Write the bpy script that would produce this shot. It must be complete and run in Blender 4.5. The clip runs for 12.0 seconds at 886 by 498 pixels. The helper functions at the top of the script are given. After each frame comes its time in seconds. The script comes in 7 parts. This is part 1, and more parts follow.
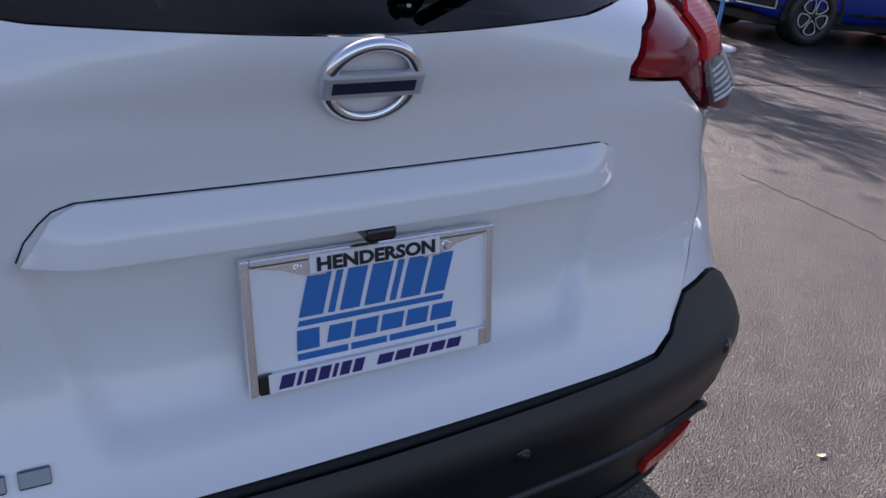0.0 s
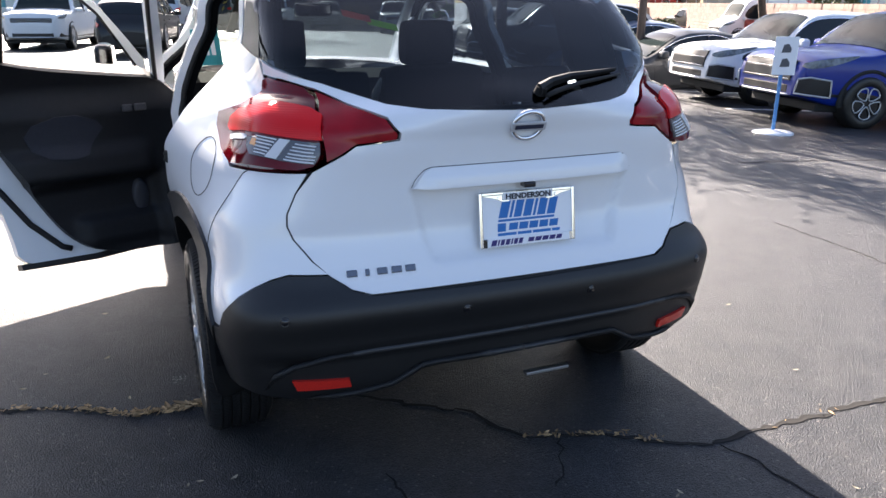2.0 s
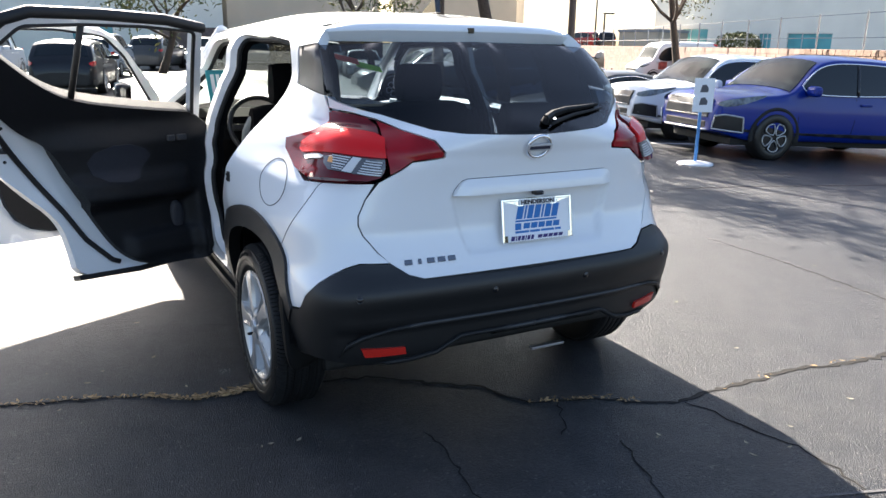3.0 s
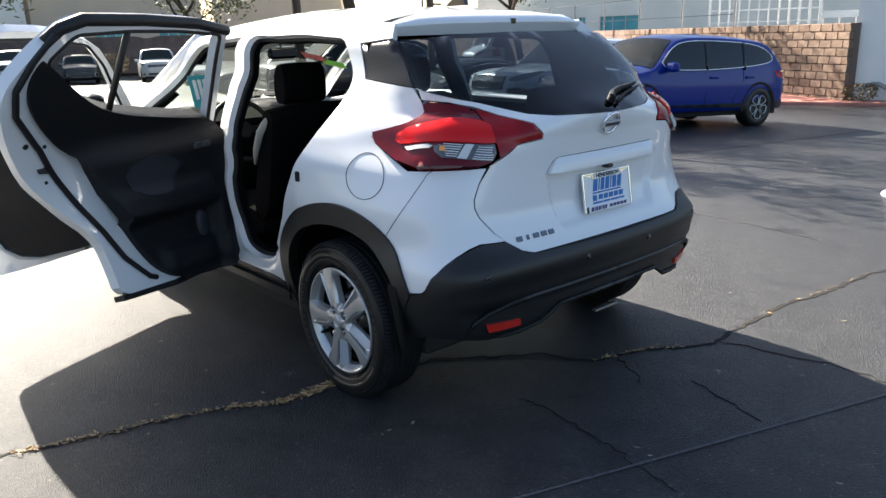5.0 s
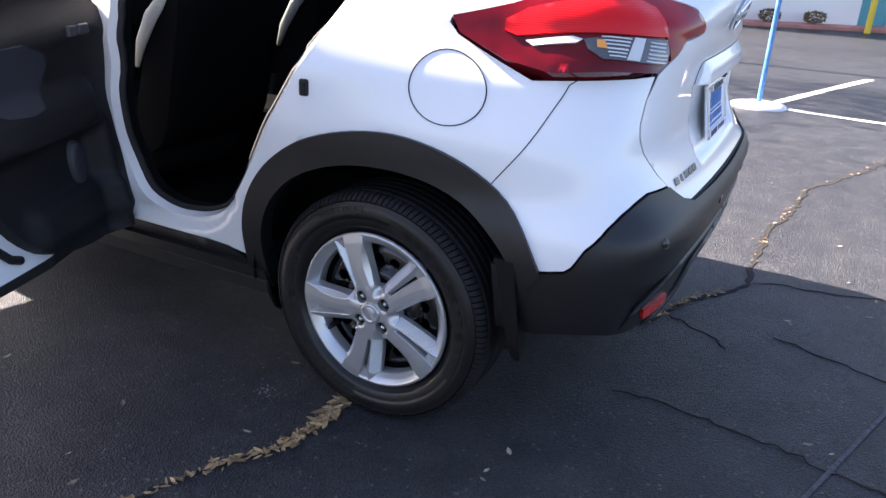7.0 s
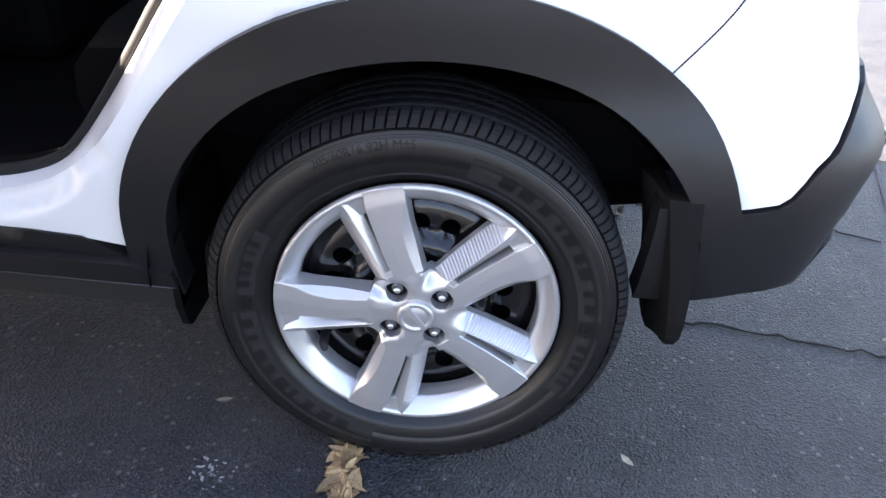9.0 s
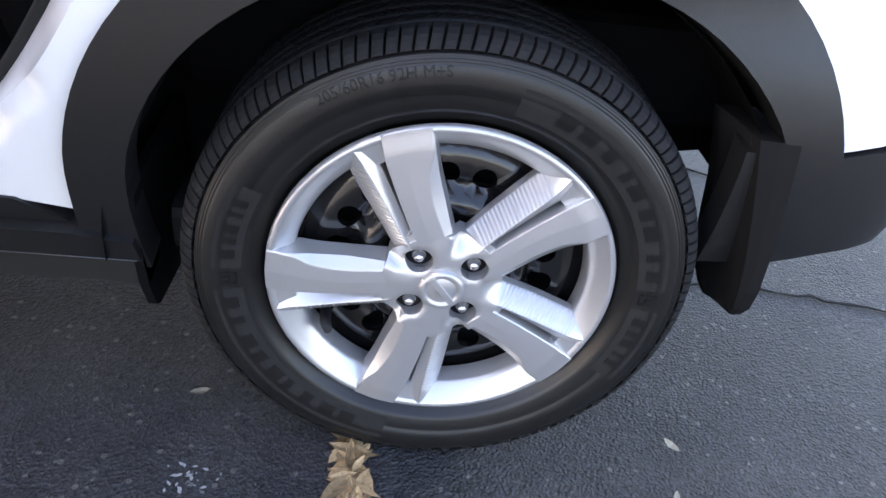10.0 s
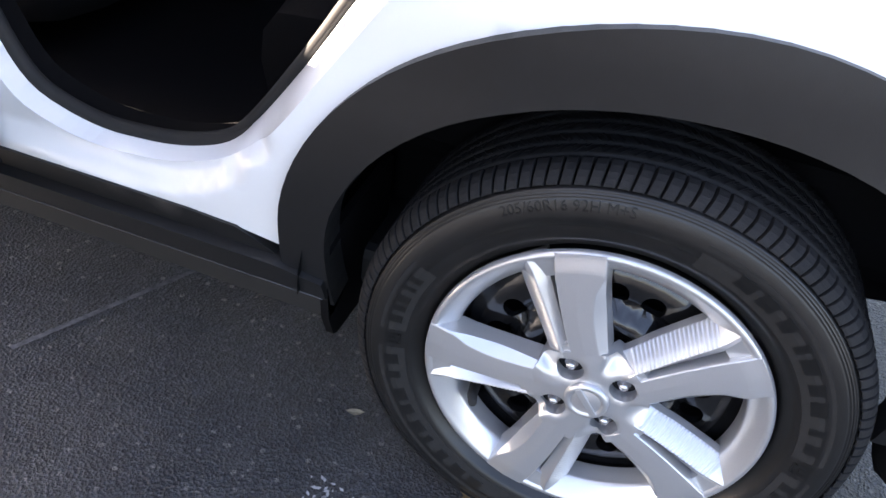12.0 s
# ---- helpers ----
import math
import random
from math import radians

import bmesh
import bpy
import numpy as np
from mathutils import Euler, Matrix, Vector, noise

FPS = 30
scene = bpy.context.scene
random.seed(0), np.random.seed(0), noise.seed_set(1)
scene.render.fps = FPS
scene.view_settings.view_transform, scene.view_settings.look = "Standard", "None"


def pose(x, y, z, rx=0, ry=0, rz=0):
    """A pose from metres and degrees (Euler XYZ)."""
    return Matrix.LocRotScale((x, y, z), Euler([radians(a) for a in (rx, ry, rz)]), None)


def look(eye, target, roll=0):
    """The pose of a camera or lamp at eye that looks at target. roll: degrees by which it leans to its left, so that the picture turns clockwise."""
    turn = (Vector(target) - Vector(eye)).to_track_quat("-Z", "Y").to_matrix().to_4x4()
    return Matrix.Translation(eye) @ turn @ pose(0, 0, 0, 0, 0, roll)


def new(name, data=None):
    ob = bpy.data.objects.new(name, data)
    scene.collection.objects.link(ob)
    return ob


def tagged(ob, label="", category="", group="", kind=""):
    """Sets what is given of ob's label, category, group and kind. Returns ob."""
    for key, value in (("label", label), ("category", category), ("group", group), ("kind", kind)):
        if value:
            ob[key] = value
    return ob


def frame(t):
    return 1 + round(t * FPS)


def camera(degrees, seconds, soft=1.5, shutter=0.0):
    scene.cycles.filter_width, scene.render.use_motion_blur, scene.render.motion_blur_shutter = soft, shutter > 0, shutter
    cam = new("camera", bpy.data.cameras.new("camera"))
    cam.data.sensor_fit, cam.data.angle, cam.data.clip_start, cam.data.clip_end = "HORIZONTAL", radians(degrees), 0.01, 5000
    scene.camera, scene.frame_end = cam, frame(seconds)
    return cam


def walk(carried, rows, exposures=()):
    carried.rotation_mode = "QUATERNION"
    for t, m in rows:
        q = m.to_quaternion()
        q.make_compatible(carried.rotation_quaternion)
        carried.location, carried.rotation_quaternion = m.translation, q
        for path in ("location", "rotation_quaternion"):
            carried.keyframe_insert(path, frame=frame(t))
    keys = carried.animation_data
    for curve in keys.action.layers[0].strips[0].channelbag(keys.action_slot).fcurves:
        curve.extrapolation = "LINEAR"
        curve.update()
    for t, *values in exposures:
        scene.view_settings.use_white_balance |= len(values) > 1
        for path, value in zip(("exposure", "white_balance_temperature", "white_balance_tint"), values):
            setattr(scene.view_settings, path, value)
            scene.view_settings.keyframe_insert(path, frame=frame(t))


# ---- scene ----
cam = camera(61.1, 12.0)
PATH = [
    (0, (-0.294, -1.34, 1.261), (0.618, 0.214, 0.392), 4.3),
    (0.5, (-0.343, -1.651, 1.316), (0.284, 0.059, 0.488), 2.2),
    (1, (-0.581, -1.949, 1.344), (0.068, -0.211, 0.597), 0.2),
    (1.5, (-0.785, -2.217, 1.364), (-0.101, -0.464, 0.684), 0.5),
    (2, (-1.003, -2.485, 1.406), (-0.271, -0.732, 0.78), 0.4),
    (2.5, (-1.293, -2.678, 1.413), (-0.452, -0.946, 0.874), 0.2),
    (3, (-1.56, -2.86, 1.435), (-0.642, -1.164, 0.906), 0.9),
    (3.2, (-1.658, -2.942, 1.431), (-0.718, -1.254, 0.915), 1.2),
    (4.8, (-2.397, -2.621, 1.444), (-1.178, -1.133, 0.896), -0.5),
    (5, (-2.424, -2.46, 1.433), (-1.164, -1.005, 0.886), -1.8),
    (5.5, (-2.481, -2.084, 1.406), (-1.14, -0.728, 0.805), -1.3),
    (6, (-2.541, -1.687, 1.378), (-1.058, -0.495, 0.762), -0.2),
    (6.5, (-2.471, -1.316, 1.323), (-0.899, -0.281, 0.646), 1.1),
    (7, (-2.373, -0.982, 1.262), (-0.733, -0.136, 0.491), 2.5),
    (7.5, (-2.267, -0.673, 1.272), (-0.61, -0.004, 0.375), 1.7),
    (7.7, (-2.213, -0.574, 1.245), (-0.542, 0.002, 0.308), 1.8),
    (9.3, (-1.726, 0.056, 0.988), (-0.047, -0.071, -0.092), 7.5),
    (9.5, (-1.682, 0.079, 0.958), (-0.018, -0.093, -0.137), 8.2),
    (10, (-1.627, 0.084, 0.906), (0.01, -0.088, -0.23), 8.0),
    (10.5, (-1.621, 0.079, 0.893), (0.013, -0.094, -0.247), 7.8),
    (11, (-1.633, 0.076, 0.902), (0.004, -0.091, -0.235), 7.6),
    (11.5, (-1.645, 0.084, 0.973), (-0.038, -0.007, -0.215), 9.0),
    (11.7, (-1.635, 0.086, 1.002), (-0.046, 0.109, -0.213), 9.5),
    (11.8, (-1.612, 0.080, 1.017), (-0.043, 0.200, -0.215), 9.6),
    (11.9, (-1.587, 0.072, 1.031), (-0.038, 0.292, -0.215), 9.7),
    (12, (-1.570, 0.065, 1.039), (-0.028, 0.409, -0.188), 10.0),
]
EXPOSURES = [(0.0, 2.05, 6500, 26), (0.5, 2.18, 6450, 28), (1.0, 2.38, 6400, 22), (1.5, 2.53, 6370, 20), (2.5, 2.73, 6360, 14), (3.2, 2.63, 6360, 12), (4.8, 2.33, 6400, 10), (5.5, 2.41, 6320, 11), (6.0, 2.36, 6300, 13), (6.5, 2.74, 6330, 19), (7.0, 3.08, 6380, 22), (7.7, 3.66, 6470, 24), (9.3, 4.42, 7000, 21), (10.0, 4.54, 7050, 21), (10.5, 4.62, 7100, 21), (11.5, 4.7, 7080, 21), (12.0, 4.5, 7080, 21)]
walk(cam, [(t, look(eye, target, roll)) for t, eye, target, roll in PATH], EXPOSURES)

# ---- world and sun ----
SUN_EL, SUN_AZ = 33.0, 2.0   # height, and turn from +y towards +x
world = bpy.data.worlds.new("sky")
scene.world = world
world.use_nodes = True
_sky = world.node_tree.nodes.new("ShaderNodeTexSky")
_sky.sky_type = "NISHITA"
_sky.sun_disc = False
_sky.sun_elevation = radians(SUN_EL)
_sky.sun_rotation = radians(SUN_AZ)
_sky.dust_density = 2.0
_bg = world.node_tree.nodes["Background"]
world.node_tree.links.new(_sky.outputs[0], _bg.inputs[0])
_bg.inputs[1].default_value = 0.050
sun = new("sun", bpy.data.lights.new("sun", "SUN"))
sun.data.energy, sun.data.angle, sun.data.color = 5.0, radians(0.53), (1.0, 0.90, 0.75)
_e, _a = radians(SUN_EL), radians(SUN_AZ)
SUN_DIR = Vector((math.sin(_a) * math.cos(_e), math.cos(_a) * math.cos(_e), math.sin(_e)))
sun.matrix_world = look(SUN_DIR * 60, (0, 0, 0))

# ---- materials ----
MATS = {}


def mat(name, color, rough=0.5, metal=0.0, coat=0.0, spec=0.5, grain=0.0, scale=40.0, bump=0.0, bscale=300.0, mottle=0.0, mscale=3.0,
        trans=0.0, ior=1.45, alpha=1.0, emit=None, island=0.0, per_object=0.0):
    """A principled surface with variation at two scales (mottle: wide stains, grain: fine) and fine relief."""
    if name in MATS:
        return MATS[name]
    m = bpy.data.materials.new(name)
    m.use_nodes = True
    nt = m.node_tree
    p = nt.nodes["Principled BSDF"]
    p.inputs["Roughness"].default_value = rough
    p.inputs["Metallic"].default_value = metal
    p.inputs["Coat Weight"].default_value = coat
    p.inputs["Coat Roughness"].default_value = 0.03
    p.inputs["Specular IOR Level"].default_value = spec
    p.inputs["Transmission Weight"].default_value = trans
    p.inputs["IOR"].default_value = ior
    p.inputs["Alpha"].default_value = alpha
    p.inputs["Base Color"].default_value = (*color, 1)
    tc = nt.nodes.new("ShaderNodeTexCoord")
    last = None
    for amount, sc, det in ((mottle, mscale, 5), (grain, scale, 3)):
        if not amount:
            continue
        n = nt.nodes.new("ShaderNodeTexNoise")
        n.inputs["Scale"].default_value, n.inputs["Detail"].default_value = sc, det
        nt.links.new(tc.outputs["Object"], n.inputs["Vector"])
        r = nt.nodes.new("ShaderNodeMapRange")
        r.inputs["From Min"].default_value, r.inputs["From Max"].default_value = 0.3, 0.7
        r.inputs["To Min"].default_value, r.inputs["To Max"].default_value = 1 - amount, 1 + amount
        nt.links.new(n.outputs["Fac"], r.inputs["Value"])
        mul = nt.nodes.new("ShaderNodeVectorMath")
        mul.operation = "SCALE"
        if last is None:
            mul.inputs[0].default_value = color
        else:
            nt.links.new(last, mul.inputs[0])
        nt.links.new(r.outputs[0], mul.inputs["Scale"])
        last = mul.outputs[0]
    for amount, node, out in ((island, "ShaderNodeNewGeometry", "Random Per Island"), (per_object, "ShaderNodeObjectInfo", "Random")):
        if not amount:
            continue
        g = nt.nodes.new(node)
        r = nt.nodes.new("ShaderNodeMapRange")
        r.inputs["To Min"].default_value, r.inputs["To Max"].default_value = 1 - amount, 1 + amount
        nt.links.new(g.outputs[out], r.inputs["Value"])
        mul = nt.nodes.new("ShaderNodeVectorMath")
        mul.operation = "SCALE"
        if last is None:
            mul.inputs[0].default_value = color
        else:
            nt.links.new(last, mul.inputs[0])
        nt.links.new(r.outputs[0], mul.inputs["Scale"])
        last = mul.outputs[0]
    if last is not None:
        nt.links.new(last, p.inputs["Base Color"])
    if bump:
        n = nt.nodes.new("ShaderNodeTexNoise")
        n.inputs["Scale"].default_value, n.inputs["Detail"].default_value = bscale, 4
        nt.links.new(tc.outputs["Object"], n.inputs["Vector"])
        b = nt.nodes.new("ShaderNodeBump")
        b.inputs["Strength"].default_value, b.inputs["Distance"].default_value = bump, 0.003
        nt.links.new(n.outputs["Fac"], b.inputs["Height"])
        nt.links.new(b.outputs[0], p.inputs["Normal"])
    if emit:
        p.inputs["Emission Color"].default_value, p.inputs["Emission Strength"].default_value = (*emit[0], 1), emit[1]
    MATS[name] = m
    return m


PAINT = mat("white car paint", (0.80, 0.81, 0.82), 0.28, coat=1.0, grain=0.01, scale=900)
BLACK_PLASTIC = mat("textured black plastic", (0.0085, 0.0087, 0.0093), 0.42, spec=0.6, grain=0.12, scale=60, mottle=0.1, mscale=5, bump=0.12, bscale=900)
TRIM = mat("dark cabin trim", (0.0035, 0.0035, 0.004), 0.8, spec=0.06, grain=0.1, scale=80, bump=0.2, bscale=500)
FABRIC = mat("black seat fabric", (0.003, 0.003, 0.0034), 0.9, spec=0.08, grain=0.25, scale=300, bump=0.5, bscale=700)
GLOSS_BLACK = mat("gloss black", (0.008, 0.008, 0.01), 0.06, coat=0.5)
RUBBER = mat("black rubber", (0.012, 0.012, 0.012), 0.75)
TREAD = mat("dusty tread rubber", (0.0095, 0.0095, 0.010), 0.75, spec=0.3, grain=0.25, scale=60, mottle=0.25, mscale=12, bump=0.15, bscale=400)
TYRE = mat("tyre rubber", (0.0085, 0.0083, 0.0082), 0.36, spec=0.5, grain=0.15, scale=50, mottle=0.2, mscale=8, bump=0.1, bscale=500)
CHROME = mat("chrome", (0.85, 0.86, 0.88), 0.07, metal=1.0)
SILVER = mat("silver wheel paint", (0.50, 0.50, 0.505), 0.30, metal=0.65, coat=0.3, grain=0.02, scale=600)
STEEL_BLACK = mat("black painted steel", (0.006, 0.006, 0.0065), 0.18, coat=0.4)
RED_LENS = mat("red lens", (0.5, 0.008, 0.010), 0.12, coat=0.4, spec=0.4)
AMBER = mat("amber bulb", (0.8, 0.32, 0.05), 0.3, coat=1.0)
WHITE_PLASTIC = mat("white sheet", (0.85, 0.86, 0.88), 0.45)


def glass(name, tint, rough=0.0):
    """Thin tinted pane: clear to light, with a glassy sheen."""
    if name in MATS:
        return MATS[name]
    m = bpy.data.materials.new(name)
    m.use_nodes = True
    nt = m.node_tree
    nt.nodes.remove(nt.nodes["Principled BSDF"])
    t = nt.nodes.new("ShaderNodeBsdfTransparent")
    t.inputs[0].default_value = (*tint, 1)
    g = nt.nodes.new("ShaderNodeBsdfGlossy")
    g.inputs["Roughness"].default_value = rough
    w = nt.nodes.new("ShaderNodeLayerWeight")
    w.inputs[0].default_value = 0.5
    p, f = nt.nodes.new("ShaderNodeMath"), nt.nodes.new("ShaderNodeMath")
    p.operation, f.operation = "POWER", "MULTIPLY_ADD"
    p.inputs[1].default_value = 5.0
    f.inputs[1].default_value, f.inputs[2].default_value = 0.9, 0.035
    nt.links.new(w.outputs["Facing"], p.inputs[0])
    nt.links.new(p.outputs[0], f.inputs[0])
    mix = nt.nodes.new("ShaderNodeMixShader")
    nt.links.new(f.outputs[0], mix.inputs[0])
    nt.links.new(t.outputs[0], mix.inputs[1])
    nt.links.new(g.outputs[0], mix.inputs[2])
    nt.links.new(mix.outputs[0], nt.nodes["Material Output"].inputs[0])
    MATS[name] = m
    return m


CLEAR_GLASS = glass("clear glass", (0.82, 0.86, 0.84))
TINTED = glass("tinted glass", (0.21, 0.26, 0.31))
SCREEN_GLASS = glass("windscreen tint", (0.36, 0.40, 0.385))
DOOR_GLASS = mat("clear door glass", (0.86, 0.89, 0.89), 0.0, trans=1.0, ior=1.005)


# ---- building helpers ----
def part(name, bm, material, parent=None, label="", smooth=False):
    """Links a bmesh as one mesh object, under a thing or a part."""
    me = bpy.data.meshes.new(name)
    bm.normal_update()
    bm.to_mesh(me)
    bm.free()
    if smooth:
        for f in me.polygons:
            f.use_smooth = True
    for m in material if isinstance(material, (list, tuple)) else [material]:
        me.materials.append(m)
    ob = new(name, me)
    if parent is not None:
        ob.parent = parent
    if label:
        tagged(ob, label)
    return ob


def thing(name, label, category, group="", kind=""):
    return tagged(new(name), label, category, group, kind)


def box(bm, x0, x1, y0, y1, z0, z1, bevel=0.0, m=None, seg=2):
    r = bmesh.ops.create_cube(bm, size=1.0)
    vs = r["verts"]
    for v in vs:
        v.co = Vector(((x0 + x1) / 2 + v.co.x * (x1 - x0), (y0 + y1) / 2 + v.co.y * (y1 - y0), (z0 + z1) / 2 + v.co.z * (z1 - z0)))
    es = list({e for v in vs for e in v.link_edges})
    if bevel:
        g = bmesh.ops.bevel(bm, geom=es, offset=bevel, segments=seg, affect="EDGES", profile=0.5)
        vs = list({v for f in g["faces"] for v in f.verts} | {v for v in vs if v.is_valid})
    if m is not None:
        bmesh.ops.transform(bm, matrix=m, verts=vs)
    return vs


def cyl(bm, r0, r1, depth, m, seg=24, caps=True):
    r = bmesh.ops.create_cone(bm, cap_ends=caps, segments=seg, radius1=r0, radius2=r1, depth=depth, matrix=m)
    return r["verts"]


def prism(bm, pts, depth, m):
    """A flat outline (x, y) pushed up by depth along z, then placed by m."""
    low = [bm.verts.new(m @ Vector((x, y, 0))) for x, y in pts]
    top = [bm.verts.new(m @ Vector((x, y, depth))) for x, y in pts]
    bm.faces.new(low[::-1])
    bm.faces.new(top)
    n = len(pts)
    for i in range(n):
        bm.faces.new((low[i], low[(i + 1) % n], top[(i + 1) % n], top[i]))


def tube(bm, pts, radius, seg=8, closed=False):
    """A round bar along points; radius may be a list."""
    pts = [Vector(p) for p in pts]
    n = len(pts)
    rings = []
    up = Vector((0.13, 0.21, 0.97))
    for i, p in enumerate(pts):
        a, b = (pts[i - 1], pts[(i + 1) % n]) if closed else (pts[max(i - 1, 0)], pts[min(i + 1, n - 1)])
        d = (b - a).normalized()
        s = d.cross(up)
        s = s.normalized() if s.length > 1e-4 else d.orthogonal().normalized()
        t = s.cross(d)
        r = radius[i] if isinstance(radius, (list, tuple)) else radius
        rings.append([bm.verts.new(p + (s * math.cos(k * 2 * math.pi / seg) + t * math.sin(k * 2 * math.pi / seg)) * r) for k in range(seg)])
    for i in range(n if closed else n - 1):
        a, b = rings[i], rings[(i + 1) % n]
        for k in range(seg):
            f = bm.faces.new((a[k], a[(k + 1) % seg], b[(k + 1) % seg], b[k]))
            f.smooth = True
    if not closed:
        bm.faces.new(rings[0][::-1])
        bm.faces.new(rings[-1])


def lathe(bm, prof, m, seg=64):
    """A profile (radius, height) turned about z and placed by m; the profile stays open."""
    rings = []
    for r, h in prof:
        rings.append([bm.verts.new(m @ Vector((r * math.cos(2 * math.pi * k / seg), r * math.sin(2 * math.pi * k / seg), h))) for k in range(seg)])
    for a, b in zip(rings, rings[1:]):
        for k in range(seg):
            f = bm.faces.new((a[k], a[(k + 1) % seg], b[(k + 1) % seg], b[k]))
            f.smooth = True


def smooth_loop(pts, rounds=2, keep=()):
    """Cuts the corners of a closed outline; corners in keep stay sharp."""
    sharp = {(round(pts[i][0], 5), round(pts[i][1], 5)) for i in keep}
    for _ in range(rounds):
        out = []
        n = len(pts)
        for i in range(n):
            a, b, c = pts[i - 1], pts[i], pts[(i + 1) % n]
            if (round(b[0], 5), round(b[1], 5)) in sharp:
                out.append(b)
            else:
                out.append((b[0] * 0.75 + a[0] * 0.25, b[1] * 0.75 + a[1] * 0.25))
                out.append((b[0] * 0.75 + c[0] * 0.25, b[1] * 0.75 + c[1] * 0.25))
        pts = out
    return pts


def rounded(pts, radius, n=5):
    """A closed outline with its corners rounded by a radius."""
    out = []
    m = len(pts)
    for i in range(m):
        a, b, c = (Vector(pts[k % m]) for k in (i - 1, i, i + 1))
        u, v = (a - b), (c - b)
        d = min(radius, u.length * 0.45, v.length * 0.45)
        p0, p1 = b + u.normalized() * d, b + v.normalized() * d
        for k in range(n + 1):
            t = k / n
            w = p0 * (1 - t) ** 2 + b * (2 * t * (1 - t)) + p1 * t * t
            out.append((w.x, w.y))
    return out


def resample(pts, step):
    out = []
    n = len(pts)
    for i in range(n):
        (x0, y0), (x1, y1) = pts[i], pts[(i + 1) % n]
        k = max(1, int(math.hypot(x1 - x0, y1 - y0) / step))
        out += [(x0 + (x1 - x0) * j / k, y0 + (y1 - y0) * j / k) for j in range(k)]
    return out


def inside(x, y, poly):
    hit = False
    n = len(poly)
    for i in range(n):
        (x0, y0), (x1, y1) = poly[i], poly[(i + 1) % n]
        if (y0 > y) != (y1 > y) and x < (x1 - x0) * (y - y0) / (y1 - y0) + x0:
            hit = not hit
    return hit


def sheet(poly, holes=(), step=0.03):
    """Triangles that fill a flat outline with holes: points, triangles, and the outline's edges."""
    from mathutils import geometry
    loops = [resample(poly, step)] + [resample(h, step) for h in holes]
    pts, edges = [], []
    for lp in loops:
        o = len(pts)
        pts += lp
        edges += [(o + i, o + (i + 1) % len(lp)) for i in range(len(lp))]
    bd = np.array(pts)
    xs, ys = [p[0] for p in loops[0]], [p[1] for p in loops[0]]
    row = 0
    y = min(ys) + step * 0.5
    while y < max(ys):
        x = min(xs) + step * (0.5 if row % 2 else 0.0)
        while x < max(xs):
            if inside(x, y, loops[0]) and not any(inside(x, y, h) for h in loops[1:]):
                if np.min((bd[:, 0] - x) ** 2 + (bd[:, 1] - y) ** 2) > (step * 0.55) ** 2:
                    pts.append((x, y))
            x += step
        y += step * 0.87
        row += 1
    v, _, faces, *_ = geometry.delaunay_2d_cdt([Vector(p) for p in pts], edges, [], 0, 1e-6)
    v = [(p.x, p.y) for p in v]
    tris = []
    for f in faces:
        cx, cy = sum(v[i][0] for i in f) / 3, sum(v[i][1] for i in f) / 3
        if inside(cx, cy, loops[0]) and not any(inside(cx, cy, h) for h in loops[1:]):
            tris.append(f)
    return v, tris


def skin(poly, holes, place, step=0.03, rim=0.006, back=False):
    """A bmesh of a sheet laid on place(a, b) -> (point, outward normal), with a rim pushed inward all along its outline."""
    v, tris = sheet(poly, holes, step)
    bm = bmesh.new()
    got = [place(a, b) for a, b in v]
    vs = [bm.verts.new(p) for p, _ in got]
    for t in tris:
        p = [got[i][0] for i in t]
        n = (p[1] - p[0]).cross(p[2] - p[0])
        order = t if n.dot(got[t[0]][1]) > 0 else t[::-1]
        try:
            bm.faces.new([vs[i] for i in order]).smooth = True
        except ValueError:
            pass
    if rim:
        edges = [e for e in bm.edges if len(e.link_faces) == 1]
        inner = {}
        for e in edges:
            for w in e.verts:
                if w not in inner:
                    inner[w] = None
        idx = {w: i for i, w in enumerate(vs)}
        for w in inner:
            i = idx[w]
            inner[w] = bm.verts.new(got[i][0] - got[i][1] * rim)
        for e in edges:
            lp = e.link_loops[0]
            a, b = lp.vert, lp.link_loop_next.vert
            bm.faces.new((b, a, inner[a], inner[b]))
            e.smooth = False
        if back:
            inn = {}
            for i, w in enumerate(vs):
                inn[i] = inner.get(w) or bm.verts.new(got[i][0] - got[i][1] * rim)
            for t in tris:
                p = [got[i][0] for i in t]
                n = (p[1] - p[0]).cross(p[2] - p[0])
                order = t[::-1] if n.dot(got[t[0]][1]) > 0 else t
                bm.faces.new([inn[i] for i in order]).smooth = True
    return bm


# ---- ground ----
def ground_z(x, y):
    """The lot falls gently towards +x."""
    d = max(0.0, x - 4.2)
    return -0.044 * (d - 0.6 * (1 - math.exp(-d / 0.6))) if x < 16 else -0.044 * 11.2 + 0.0


